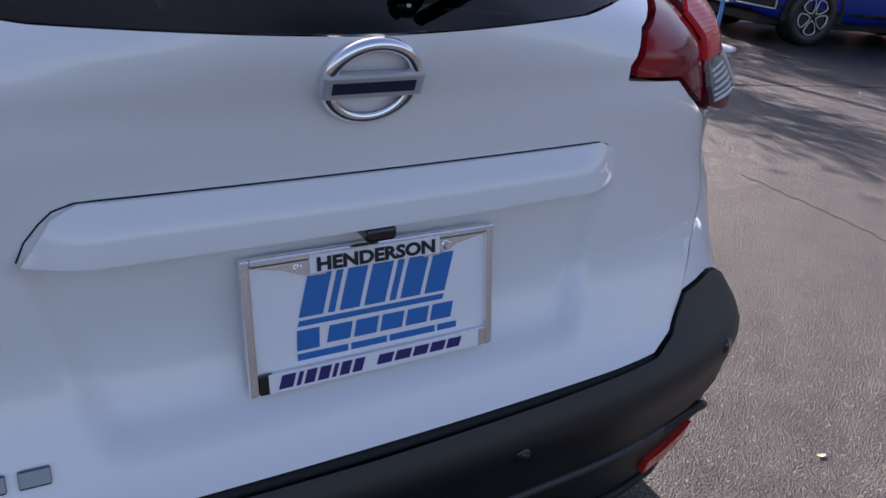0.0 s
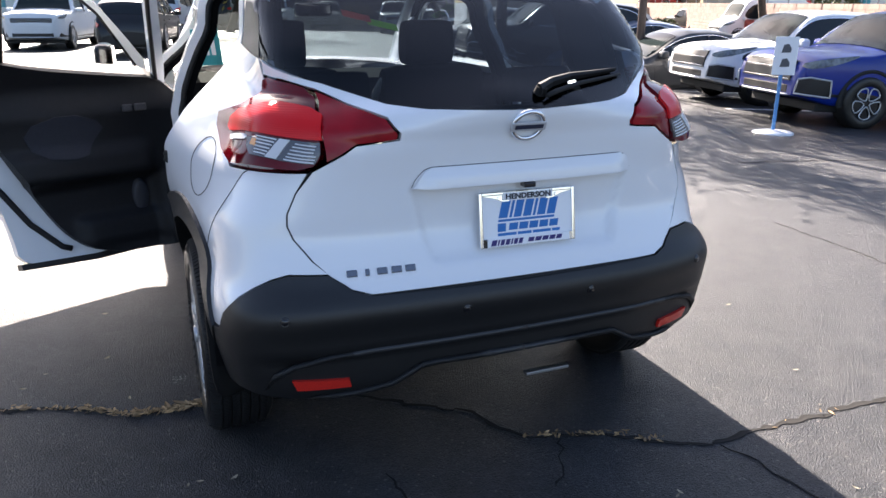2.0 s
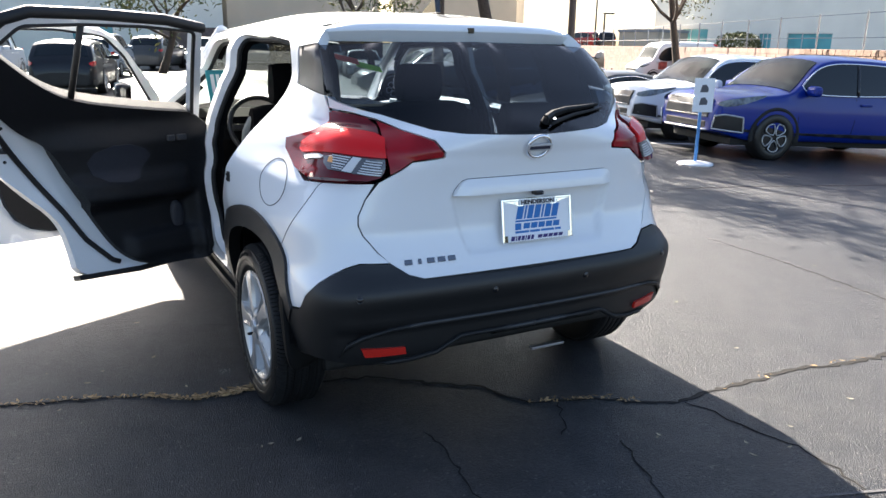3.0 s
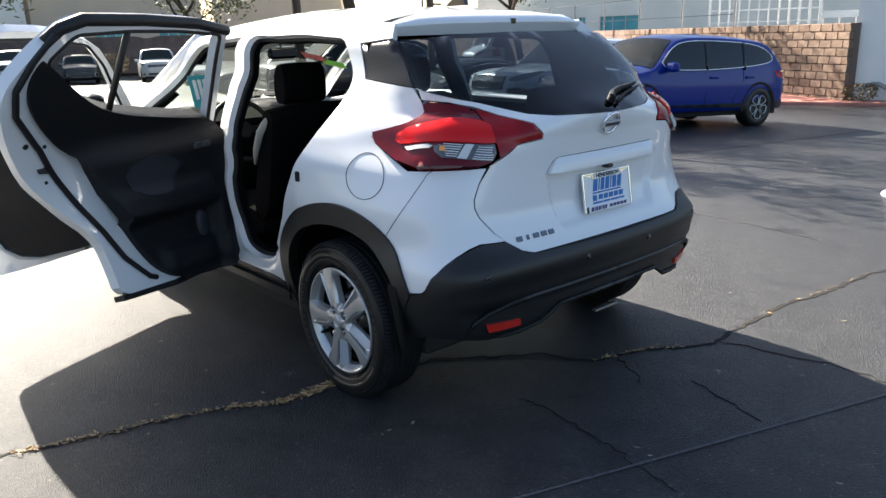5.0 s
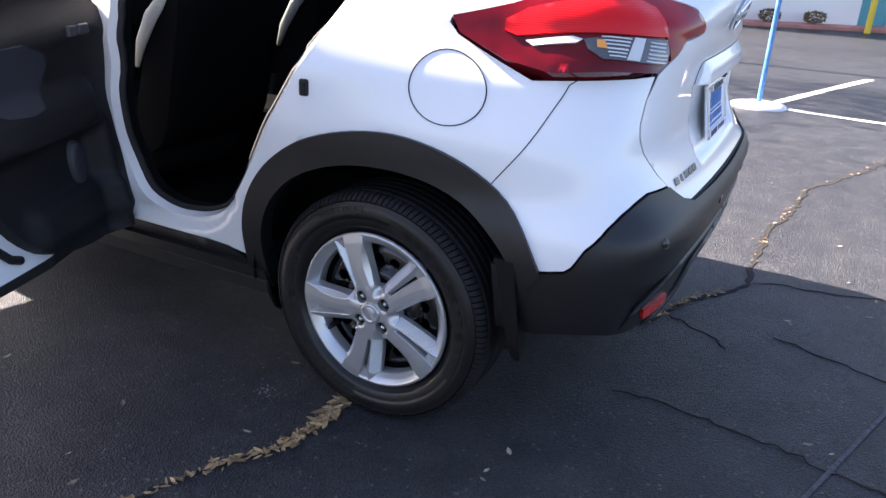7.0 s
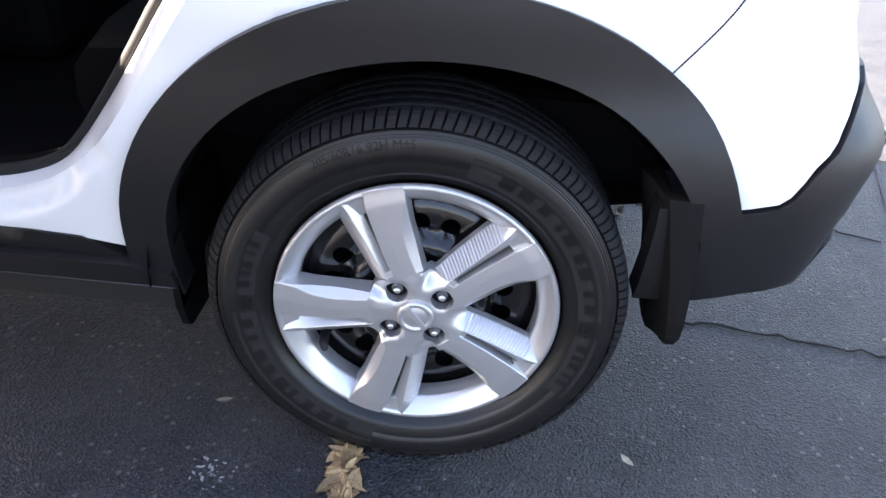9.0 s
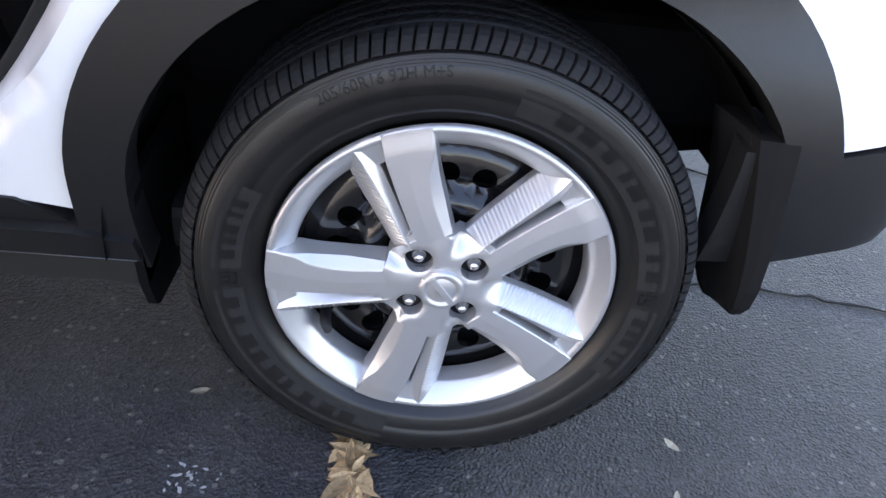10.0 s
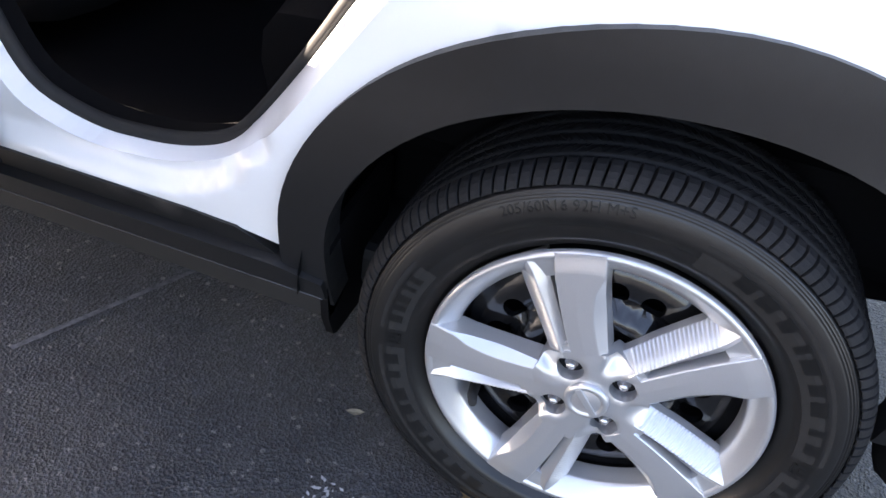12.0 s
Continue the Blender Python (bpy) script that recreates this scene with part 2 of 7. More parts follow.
def asphalt():
    m = bpy.data.materials.new("worn asphalt")
    m.use_nodes = True
    nt = m.node_tree
    p = nt.nodes["Principled BSDF"]
    tc = nt.nodes.new("ShaderNodeTexCoord")

    def noise_node(sc, det=4, rough=0.6):
        n = nt.nodes.new("ShaderNodeTexNoise")
        n.inputs["Scale"].default_value, n.inputs["Detail"].default_value, n.inputs["Roughness"].default_value = sc, det, rough
        nt.links.new(tc.outputs["Object"], n.inputs["Vector"])
        return n

    wide, mid, fine = noise_node(0.35, 4), noise_node(6, 5), noise_node(220, 3, 0.8)
    v = nt.nodes.new("ShaderNodeTexVoronoi")
    v.inputs["Scale"].default_value = 190
    nt.links.new(tc.outputs["Object"], v.inputs["Vector"])
    ramp = nt.nodes.new("ShaderNodeValToRGB")
    ramp.color_ramp.elements[0].position, ramp.color_ramp.elements[0].color = 0.3, (0.0165, 0.0184, 0.0228, 1)
    ramp.color_ramp.elements[1].position, ramp.color_ramp.elements[1].color = 0.72, (0.0385, 0.0392, 0.0418, 1)
    nt.links.new(mid.outputs["Fac"], ramp.inputs["Fac"])
    last = ramp.outputs[0]
    for n, out, lo, hi, a, b in ((wide, "Fac", 0.3, 0.7, 0.8, 1.2), (fine, "Fac", 0.25, 0.75, 0.4, 1.75), (v, "Color", 0.0, 1.0, 0.35, 1.75)):
        r = nt.nodes.new("ShaderNodeMapRange")
        for k, val in zip(("From Min", "From Max", "To Min", "To Max"), (lo, hi, a, b)):
            r.inputs[k].default_value = val
        nt.links.new(n.outputs[out], r.inputs["Value"])
        s = nt.nodes.new("ShaderNodeVectorMath")
        s.operation = "SCALE"
        nt.links.new(last, s.inputs[0])
        nt.links.new(r.outputs[0], s.inputs["Scale"])
        last = s.outputs[0]
    # sparse pale stones
    st = nt.nodes.new("ShaderNodeTexVoronoi")
    st.inputs["Scale"].default_value = 75
    nt.links.new(tc.outputs["Object"], st.inputs["Vector"])
    sep = nt.nodes.new("ShaderNodeSeparateColor")
    nt.links.new(st.outputs["Color"], sep.inputs[0])
    pick, near, both = (nt.nodes.new("ShaderNodeMath") for _ in range(3))
    pick.operation, near.operation, both.operation = "GREATER_THAN", "LESS_THAN", "MULTIPLY"
    pick.inputs[1].default_value, near.inputs[1].default_value = 0.93, 0.34
    nt.links.new(sep.outputs[0], pick.inputs[0])
    nt.links.new(st.outputs["Distance"], near.inputs[0])
    nt.links.new(pick.outputs[0], both.inputs[0])
    nt.links.new(near.outputs[0], both.inputs[1])
    mixs = nt.nodes.new("ShaderNodeMix")
    mixs.data_type = "RGBA"
    nt.links.new(both.outputs[0], mixs.inputs[0])
    nt.links.new(last, mixs.inputs[6])
    mixs.inputs[7].default_value = (0.115, 0.113, 0.108, 1)
    nt.links.new(mixs.outputs[2], p.inputs["Base Color"])
    p.inputs["Roughness"].default_value = 0.40
    p.inputs["Specular IOR Level"].default_value = 0.27
    add = nt.nodes.new("ShaderNodeMath")
    add.operation = "ADD"
    nt.links.new(fine.outputs["Fac"], add.inputs[0])
    nt.links.new(v.outputs["Distance"], add.inputs[1])
    b = nt.nodes.new("ShaderNodeBump")
    b.inputs["Strength"].default_value, b.inputs["Distance"].default_value = 1.0, 0.0042
    nt.links.new(add.outputs[0], b.inputs["Height"])
    nt.links.new(b.outputs[0], p.inputs["Normal"])
    return m


def build_ground():
    bm = bmesh.new()
    xs = [-1500, -300, -60, -20] + [-8 + 0.5 * i for i in range(57)] + [24, 40, 80, 300, 1500]
    ys = [-1500, -300, -60, -20, -6, 0, 6, 20, 40, 80, 300, 1500]
    grid = [[bm.verts.new((x, y, ground_z(x, y))) for y in ys] for x in xs]
    for i in range(len(xs) - 1):
        for j in range(len(ys) - 1):
            bm.faces.new((grid[i][j], grid[i + 1][j], grid[i + 1][j + 1], grid[i][j + 1]))
    ob = part("ground", bm, asphalt(), smooth=True)
    tagged(ob, "worn grey asphalt parking lot with cracks", "ground", kind="structure")


build_ground()


# ---- the white car: its outer surface ----
# Rear axle at y = 0, middle at x = 0, heading +y. At each height z: half width, inward taper of the side, rearmost y.
YC = 0.2
ZT = (0.20, 0.40, 0.55, 0.62, 0.70, 0.83, 0.93, 1.05, 1.13, 1.20, 1.30, 1.42, 1.50, 1.56)
WT = (0.784, 0.840, 0.872, 0.881, 0.889, 0.907, 0.905, 0.857, 0.785, 0.712, 0.645, 0.622, 0.580, 0.537)
TT = (0.03, 0.02, 0.03, 0.05, 0.10, 0.15, 0.22, 0.27, 0.18, 0.10, 0.0, -0.01, 0.04, 0.06)
RT = (-0.573, -0.711, -0.726, -0.741, -0.692, -0.645, -0.646, -0.660, -0.684, -0.569, -0.423, -0.243, -0.112, -0.042)


def slopes(X, Y):
    d = [(Y[i + 1] - Y[i]) / (X[i + 1] - X[i]) for i in range(len(X) - 1)]
    return [d[0]] + [0.0 if a * b <= 0 else 2 * a * b / (a + b) for a, b in zip(d, d[1:])] + [d[-1]]


def curve(X, Y):
    """A smooth curve through points that never overshoots."""
    m = slopes(X, Y)

    def at(x):
        x = min(max(x, X[0]), X[-1])
        i = 0
        while i < len(X) - 2 and x > X[i + 1]:
            i += 1
        h = X[i + 1] - X[i]
        t = (x - X[i]) / h
        return (1 + 2 * t) * (1 - t) ** 2 * Y[i] + t * (1 - t) ** 2 * h * m[i] + t * t * (3 - 2 * t) * Y[i + 1] + t * t * (t - 1) * h * m[i + 1]
    return at


half_width, side_taper, rear_line = curve(ZT, WT), curve(ZT, TT), curve(ZT, RT)
rear_bow = curve((0.20, 1.02, 1.08, 1.12, 1.15, 1.19, 1.26, 1.45, 1.56), (0.064, 0.064, 0.14, 0.36, 0.52, 0.34, 0.14, 0.09, 0.07))
front_draw = curve((0.0, 1.9, 2.6, 3.1, 3.5), (0.0, 0.0, 0.03, 0.12, 0.34))


def hull(a, z):
    """The outer surface: a runs from the middle of the rear (0) round the corner (to 1.2) and on along the side in metres; left is minus."""
    sg, u = (-1 if a < 0 else 1), abs(a)
    w = half_width(z)
    if u > 1.2:
        y = YC + u - 1.2
        return Vector((sg * (w - front_draw(y)), y, z))
    ph = u / 1.2 * math.pi / 2
    s, c = math.sin(ph), math.cos(ph)
    D = YC - rear_line(z)
    rs = w / (s + side_taper(z) * c + 1e-9)
    k = rear_bow(z) * s * s
    rr = (-c + math.sqrt(c * c + 4 * k * D)) / (2 * k) if k > 1e-7 else D / c
    r = (rs ** -10 + rr ** -10) ** -0.1
    if sg > 0:
        r *= 1 - 0.045 * step01(u, 0.28, 0.60) * (1 - 0.5 * step01(z, 0.90, 1.02)) * (1 - step01(z, 1.22, 1.36))
    return Vector((sg * r * s, YC - r * c, z))


def side_a(y, z):
    """The a of a place on the side."""
    if y >= YC:
        return 1.2 + y - YC
    lo, hi = 0.45, 1.2
    for _ in range(30):
        m = (lo + hi) / 2
        lo, hi = (m, hi) if hull(m, z).y < y else (lo, m)
    return (lo + hi) / 2


def rear_a(x, z):
    """The a of a place on the rear."""
    lo, hi = 0.0, 0.75
    for _ in range(30):
        m = (lo + hi) / 2
        lo, hi = (m, hi) if hull(m, z).x < abs(x) else (lo, m)
    return math.copysign((lo + hi) / 2, x)


def hull_normal(a, z):
    e = 1e-3
    n = (hull(a + e, z) - hull(a - e, z)).cross(hull(a, z + e) - hull(a, z - e)).normalized()
    p = hull(a, z)
    if n.dot(Vector((p.x, p.y - 1.0, 0.15))) < 0:
        n = -n
    return n


def on_hull(sign=1, off=0.0, relief=None):
    def place(a, z):
        n = hull_normal(sign * a, z)
        d = off + (relief(sign * a, z) if relief else 0.0)
        return hull(sign * a, z) + n * d, n
    return place


def step01(x, a, b):
    t = min(max((x - a) / (b - a), 0.0), 1.0)
    return t * t * (3 - 2 * t)


car = thing("compact_suv", "white compact crossover with black cladding and two open doors", "car")

# outlines in (a, z)
LIGHT_BODY = [(0.90, 1.08), (0.78, 1.108), (0.70, 1.130), (0.668, 1.155), (0.685, 1.205), (0.60, 1.196), (0.520, 1.179), (0.478, 1.10), (0.460, 1.03), (0.484, 0.99), (0.58, 0.98), (0.715, 0.970)]
LIGHT_GATE = [(0.512, 1.176), (0.433, 1.146), (0.370, 1.128), (0.338, 1.115), (0.311, 1.078), (0.314, 1.066), (0.345, 1.062), (0.395, 1.056), (0.425, 1.030), (0.452, 1.012), (0.454, 1.035), (0.468, 1.10)]
GATE_SIDE = [(0.480, 0.985), (0.511, 0.93), (0.526, 0.876), (0.525, 0.845), (0.513, 0.81), (0.476, 0.755), (0.443, 0.718), (0.40, 0.682), (0.36, 0.667)]
GLASS_LOW = [(0.0, 1.130), (0.10, 1.133), (0.25, 1.139), (0.340, 1.150), (0.415, 1.171), (0.50, 1.196), (0.58, 1.214), (0.65, 1.231), (0.715, 1.249)]
BUMPER_TOP = [(0.445, 0.718), (0.515, 0.722), (0.545, 0.709), (0.575, 0.687), (0.603, 0.660), (0.638, 0.612), (0.655, 0.566), (0.664, 0.554), (0.688, 0.546), (0.714, 0.539)]


def arch(cy, cz, r, a0, a1, n=40):
    """Points of a wheel arch, by angle from straight up (plus: forwards), as (a, z)."""
    out = []
    for i in range(n + 1):
        t = radians(a0 + (a1 - a0) * i / n)
        q = r(math.degrees(t)) if callable(r) else r
        y, z = cy + q * math.sin(t), cz + q * math.cos(t)
        out.append((side_a(y, z), z))
    return out


arch_out = curve((-66, -62, -50, -38, -25, -10, 10, 30, 50, 70, 84, 98), (0.474, 0.4758, 0.488, 0.498, 0.500, 0.500, 0.494, 0.489, 0.482, 0.469, 0.456, 0.452))
arch_in = curve((-70, -50, -30, 0, 40, 65, 88, 97), (0.412, 0.420, 0.417, 0.410, 0.413, 0.405, 0.384, 0.380))


def ya(pts):
    return [(side_a(y, z), z) for y, z in pts]


OPEN_REAR = rounded(ya([(0.10, 1.277), (0.15, 1.37), (0.20, 1.435), (0.55, 1.458), (0.965, 1.455), (0.96, 1.38), (0.945, 1.10), (0.945, 0.85), (0.942, 0.60), (0.895, 0.480),
                            (0.78, 0.426), (0.64, 0.440), (0.54, 0.480), (0.455, 0.562), (0.312, 0.772), (0.190, 0.954), (0.130, 1.10)]), 0.065, 6)
OPEN_FRONT = rounded(ya([(1.06, 1.46), (1.60, 1.43), (1.82, 1.30), (2.06, 1.06), (2.12, 0.80), (2.10, 0.55), (1.95, 0.45), (1.10, 0.437), (1.02, 0.55), (1.01, 0.85), (1.03, 1.10)]), 0.08, 6)
SIDE_OUT = ([(0.998, 1.277), (0.86, 1.264), (0.722, 1.250), (0.692, 1.208), (0.672, 1.155), (0.704, 1.126), (0.78, 1.104), (0.8735, 1.0870), (0.8775, 1.0760), (0.8575, 1.0505), (0.716, 0.966), (0.58, 0.976), (0.492, 0.981)]
            + [(a + 0.0035, z) for a, z in GATE_SIDE[1:6]] + [(a + 0.002, z + 0.004) for a, z in BUMPER_TOP]
            + arch(0.0, 0.322, lambda t: arch_out(t) - 0.003, -62, 84) + ya([(0.55, 0.385), (2.10, 0.375), (2.16, 0.60), (2.19, 1.02), (2.02, 1.16), (1.78, 1.38), (1.66, 1.468), (1.2, 1.49), (0.6, 1.495)])
            + [(1.0, 1.492), (0.86, 1.487), (0.84, 1.430), (1.055, 1.414)])


jamb_line = curve((0.46, 0.58, 0.73, 0.88, 1.05, 1.13, 1.217, 1.37, 1.42, 1.47), (0.0, -0.03, -0.042, -0.072, -0.048, -0.004, 0.042, 0.055, 0.040, 0.0))


# lower edge of the stepped jamb under the rear door
step_line = curve((0.34, 0.382, 0.433, 0.467, 0.497, 0.535, 0.585, 0.65, 0.72, 0.80, 0.98), (0.73, 0.674, 0.60, 0.543, 0.495, 0.456, 0.424, 0.404, 0.398, 0.402, 0.42))


def pillar_recess(a, z):
    """The door jamb between the two openings lies behind the outer skin."""
    y = hull(a, z).y
    step = -0.022 * step01(z - step_line(y), 0.0, 0.018) * (1 - step01(z, 0.58, 0.70)) * step01(y, 0.34, 0.42) * (1 - step01(y, 0.90, 0.98))
    return step + jamb_line(z) * step01(y, 0.78, 0.90) * (1 - step01(y, 1.05, 1.13))


def half_panels(sign):
    bm = skin(SIDE_OUT, [OPEN_REAR, OPEN_FRONT], on_hull(sign, 0.0, pillar_recess), 0.018 if sign < 0 else 0.03, 0.045)
    part("body_side", bm, PAINT, car, "white painted body side")
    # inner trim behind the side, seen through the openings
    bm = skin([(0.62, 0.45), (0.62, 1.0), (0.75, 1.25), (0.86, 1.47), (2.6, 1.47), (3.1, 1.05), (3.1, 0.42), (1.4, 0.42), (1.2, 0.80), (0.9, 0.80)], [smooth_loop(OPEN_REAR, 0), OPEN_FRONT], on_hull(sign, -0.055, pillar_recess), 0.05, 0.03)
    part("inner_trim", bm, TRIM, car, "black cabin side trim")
    # black floating pillar panel
    bm = skin([(0.995, 1.280), (0.86, 1.268), (0.724, 1.254), (0.768, 1.343), (0.836, 1.426), (1.05, 1.410)], [], on_hull(sign, -0.002), 0.03, 0.01)
    part("pillar_panel", bm, mat("satin black pillar", (0.010, 0.010, 0.012), 0.3, spec=0.35), car, "gloss black rear pillar panel")
    # arch lip and sill
    ring = arch(0.0, 0.322, arch_out, -63, 97, 44) + arch(0.0, 0.322, arch_in, 96, -68, 40)
    bm = skin(ring, [], on_hull(sign, 0.012), 0.02, 0.05)
    part("arch_cladding", bm, BLACK_PLASTIC, car, "black plastic wheel arch cladding")
    bm = skin(ya([(0.44, 0.300), (0.455, 0.340), (0.475, 0.357), (0.525, 0.384), (0.60, 0.388), (2.12, 0.379), (2.2, 0.300)]), [], on_hull(sign, 0.004), 0.04, 0.05)
    part("sill_cladding", bm, BLACK_PLASTIC, car, "black plastic sill")
    bm = skin(ya([(0.385, 0.306), (0.39, 0.338), (0.46, 0.350), (2.14, 0.346), (2.2, 0.306)]), [], on_hull(sign, 0.022), 0.04, 0.05)
    part("sill_lip", bm, BLACK_PLASTIC, car, "black lip along the sill's foot")
    bm = skin(ya([(0.385, 0.252), (0.385, 0.312), (2.18, 0.312), (2.2, 0.252)]), [], on_hull(sign, 0.017), 0.04, 0.05)
    part("sill_foot", bm, RUBBER, car, "black lower edge of the sill")
    # paler thin tube: the glint along the lip's edge, put into the colour
    bm = bmesh.new()
    tube(bm, [on_hull(sign, 0.0225)(side_a(0.39 + 0.1 * k, 0.3065), 0.3065)[0] for k in range(18)], 0.0012, 6)
    part("sill_edge", bm, mat("painted sill glint", (0.045, 0.045, 0.048), 0.25), car, "thin painted glint along the sill's lip")


for sg in (-1, 1):
    half_panels(sg)


def gate_relief(a, z):
    """The pocket under the grip bar."""
    p = hull(a, z)
    x = p.x - 0.02
    pocket = -0.018 * step01(0.345 - abs(x) - 0.25 * max(0.0, 0.93 - z), -0.006, 0.012) * step01(z, 0.708, 0.745) * (1 - step01(z, 0.926, 0.934))
    return pocket


def build_gate():
    half = GLASS_LOW + [(0.70, 1.248), (0.688, 1.210), (0.60, 1.202), (0.515, 1.184), (0.433, 1.152), (0.368, 1.134), (0.333, 1.121), (0.303, 1.080), (0.306, 1.061), (0.343, 1.056), (0.395, 1.050), (0.421, 1.026), (0.447, 1.008)] + GATE_SIDE
    poly = half + [(-a, z) for a, z in half[:0:-1]]
    bm = skin(poly, [], on_hull(1, 0.0, gate_relief), 0.012, 0.02)
    gate = part("tailgate", bm, PAINT, car, "white painted tailgate")
    # glass
    top = [(0.768, 1.343), (0.83, 1.422), (0.5, 1.440), (0.0, 1.444)]
    half = [(a, z + 0.003) for a, z in GLASS_LOW] + top
    poly = half + [(-a, z) for a, z in half[-2:0:-1]]
    bm = skin(poly, [], on_hull(1, -0.003), 0.04, 0.004)
    g = part("rear_glass", bm, TINTED, car, "tinted rear window")
    return gate, g

gate, rear_glass = build_gate()


def build_bumper():
    half = [(0.0, 0.655), (0.2, 0.657)] + [(a - 0.003, z - 0.006) for a, z in GATE_SIDE[:-4:-1]] + [(a, z - 0.001) for a, z in BUMPER_TOP] + [(0.775, 0.545), (0.755, 0.364), (0.69, 0.367), (0.65, 0.384), (0.60, 0.392), (0.56, 0.384), (0.50, 0.358), (0.40, 0.355), (0.33, 0.375), (0.26, 0.43), (0.0, 0.43)]
    poly = half + [(-a, z) for a, z in half[-2:0:-1]]

    def relief(a, z):
        return -0.018 * (1 - step01(z, 0.495, 0.510)) * (1 - step01(abs(a), 0.5, 0.6)) + 0.006

    bm = skin(poly, [], on_hull(1, 0.0, relief), 0.02, 0.04)
    return part("bumper", bm, BLACK_PLASTIC, car, "black textured rear bumper")


bumper = build_bumper()


def build_roof():
    zr = curve((-0.1, 0.3, 0.9, 1.4, 1.75), (1.520, 1.562, 1.580, 1.555, 1.500))
    ys = [0.02 + 0.05 * i for i in range(35)]
    bm = bmesh.new()
    rows = []
    for y in ys:
        w = 0.585
        row = []
        for k in range(25):
            s = -1 + 2 * k / 24
            h = (1 - abs(s) ** 3.2)
            row.append(bm.verts.new((w * s, y, 1.485 + (zr(y) - 1.485) * h)))
        rows.append(row)
    for a, b in zip(rows, rows[1:]):
        for k in range(24):
            bm.faces.new((a[k], a[k + 1], b[k + 1], b[k])).smooth = True
    part("roof", bm, PAINT, car, "white painted roof")
    # lining
    bm = bmesh.new()
    box(bm, -0.56, 0.56, 0.05, 1.7, 1.462, 1.478)
    part("headliner", bm, mat("grey headliner", (0.35, 0.34, 0.32), 0.9, grain=0.1, scale=200), car, "grey headliner")
    # spoiler
    bm = bmesh.new()
    rows = []
    for k in range(41):
        x = -0.575 + 1.15 * k / 40
        s = abs(x) / 0.575
        yr = -0.135 + 0.075 * s ** 3
        drop = 0.012 * s ** 4
        top = 1.485 + (zr(0.05) - 1.485) * (1 - s ** 3.2)
        prof = [(0.08, top + 0.001), (0.0, top - 0.002 - drop), (yr + 0.05, min(top, 1.512) - drop + 0.004), (yr, 1.492 - drop), (yr - 0.004, 1.480 - drop), (yr + 0.018, 1.438 - drop * 0.2), (yr + 0.05, 1.436), (0.06, 1.445)]
        rows.append([bm.verts.new((x, y, z)) for y, z in prof])
    for a, b in zip(rows, rows[1:]):
        for k in range(7):
            bm.faces.new((a[k], b[k], b[k + 1], a[k + 1])).smooth = k not in (4,)
    bm.faces.new(rows[0])
    bm.faces.new(rows[-1][::-1])
    part("spoiler", bm, PAINT, car, "white roof spoiler")


build_roof()


# ---- lettering ----
def text_bm(body, height, depth=0.0006, bold=0.0):
    """The built-in font as a mesh, its left end at x = 0 and its middle on y = 0."""
    cu = bpy.data.curves.new("text", "FONT")
    cu.body, cu.size, cu.extrude, cu.resolution_u = body, height / 0.72, depth, 3
    cu.offset = bold
    ob = new("text", cu)
    bpy.context.view_layer.update()
    me = ob.evaluated_get(bpy.context.evaluated_depsgraph_get()).to_mesh()
    bm = bmesh.new()
    bm.from_mesh(me)
    ob.to_mesh_clear()
    bpy.data.objects.remove(ob)
    bpy.data.curves.remove(cu)
    for v in bm.verts:
        v.co.y -= height / 2
    return bm


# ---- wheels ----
# near-black: the shade inside nut wells and sipes is put into the colour
RECESS_SHADE = mat("recess coloured as shade", (0.004, 0.004, 0.005), 0.7, spec=0.2)
SILVER_NUT = mat("zinc wheel nut", (0.55, 0.55, 0.56), 0.25, metal=0.85)
SPOKE = [radians(27 + 72 * k) for k in range(5)]   # the slot beside each broad spoke, from straight up towards the front
HUB_Z = 0.323
sidewall = curve((0.2245, 0.230, 0.2385, 0.247, 0.262, 0.278, 0.288, 0.296, 0.304, 0.310), (-0.012, -0.006, 0.0, 0.005, 0.0090, 0.0118, 0.0118, 0.0098, 0.0065, 0.0035))
# cover: edges of the broad spoke and of the ribbed one, by radius
broad_outer = curve((0.065, 0.118, 0.163, 0.19, 0.2225), (-0.038, -0.047, -0.055, -0.062, -0.069))
broad_left = curve((0.04, 0.089, 0.184, 0.2225), (0.004, 0.0036, -0.003, -0.010))
broad_cut = curve((0.065, 0.09, 0.13, 0.165, 0.195, 0.2225), (0.006, 0.010, 0.013, 0.010, 0.002, 0.0006))
rib_ridge = curve((0.062, 0.09, 0.15, 0.20, 0.2175), (0.013, 0.0155, 0.0185, 0.0215, 0.0255))
rib_slot = curve((0.062, 0.094, 0.186, 0.2175), (0.0085, 0.0075, 0.0055, 0.003))
rib_edge = curve((0.062, 0.13, 0.187, 0.2175), (0.036, 0.042, 0.0450, 0.036))
rib_depth = curve((0.062, 0.13, 0.187, 0.205, 0.2175), (-0.016, -0.021, -0.021, -0.011, -0.004))


def polar(r, t):
    return (r * math.cos(t), r * math.sin(t))


def rest_on_ground(bm):
    """The loaded tyre is flat where it meets the ground."""
    for v in bm.verts:
        if v.co.z < 0.0008:
            v.co.z = 0.0008


def bridge_rows(bm, rows, close=True):
    for a, b in zip(rows, rows[1:]):
        for k in range(len(a) - 1):
            bm.faces.new((a[k], a[k + 1], b[k + 1], b[k]))
    if close:
        bm.faces.new(rows[0][::-1])
        bm.faces.new(rows[-1])
    bmesh.ops.recalc_face_normals(bm, faces=bm.faces[:])


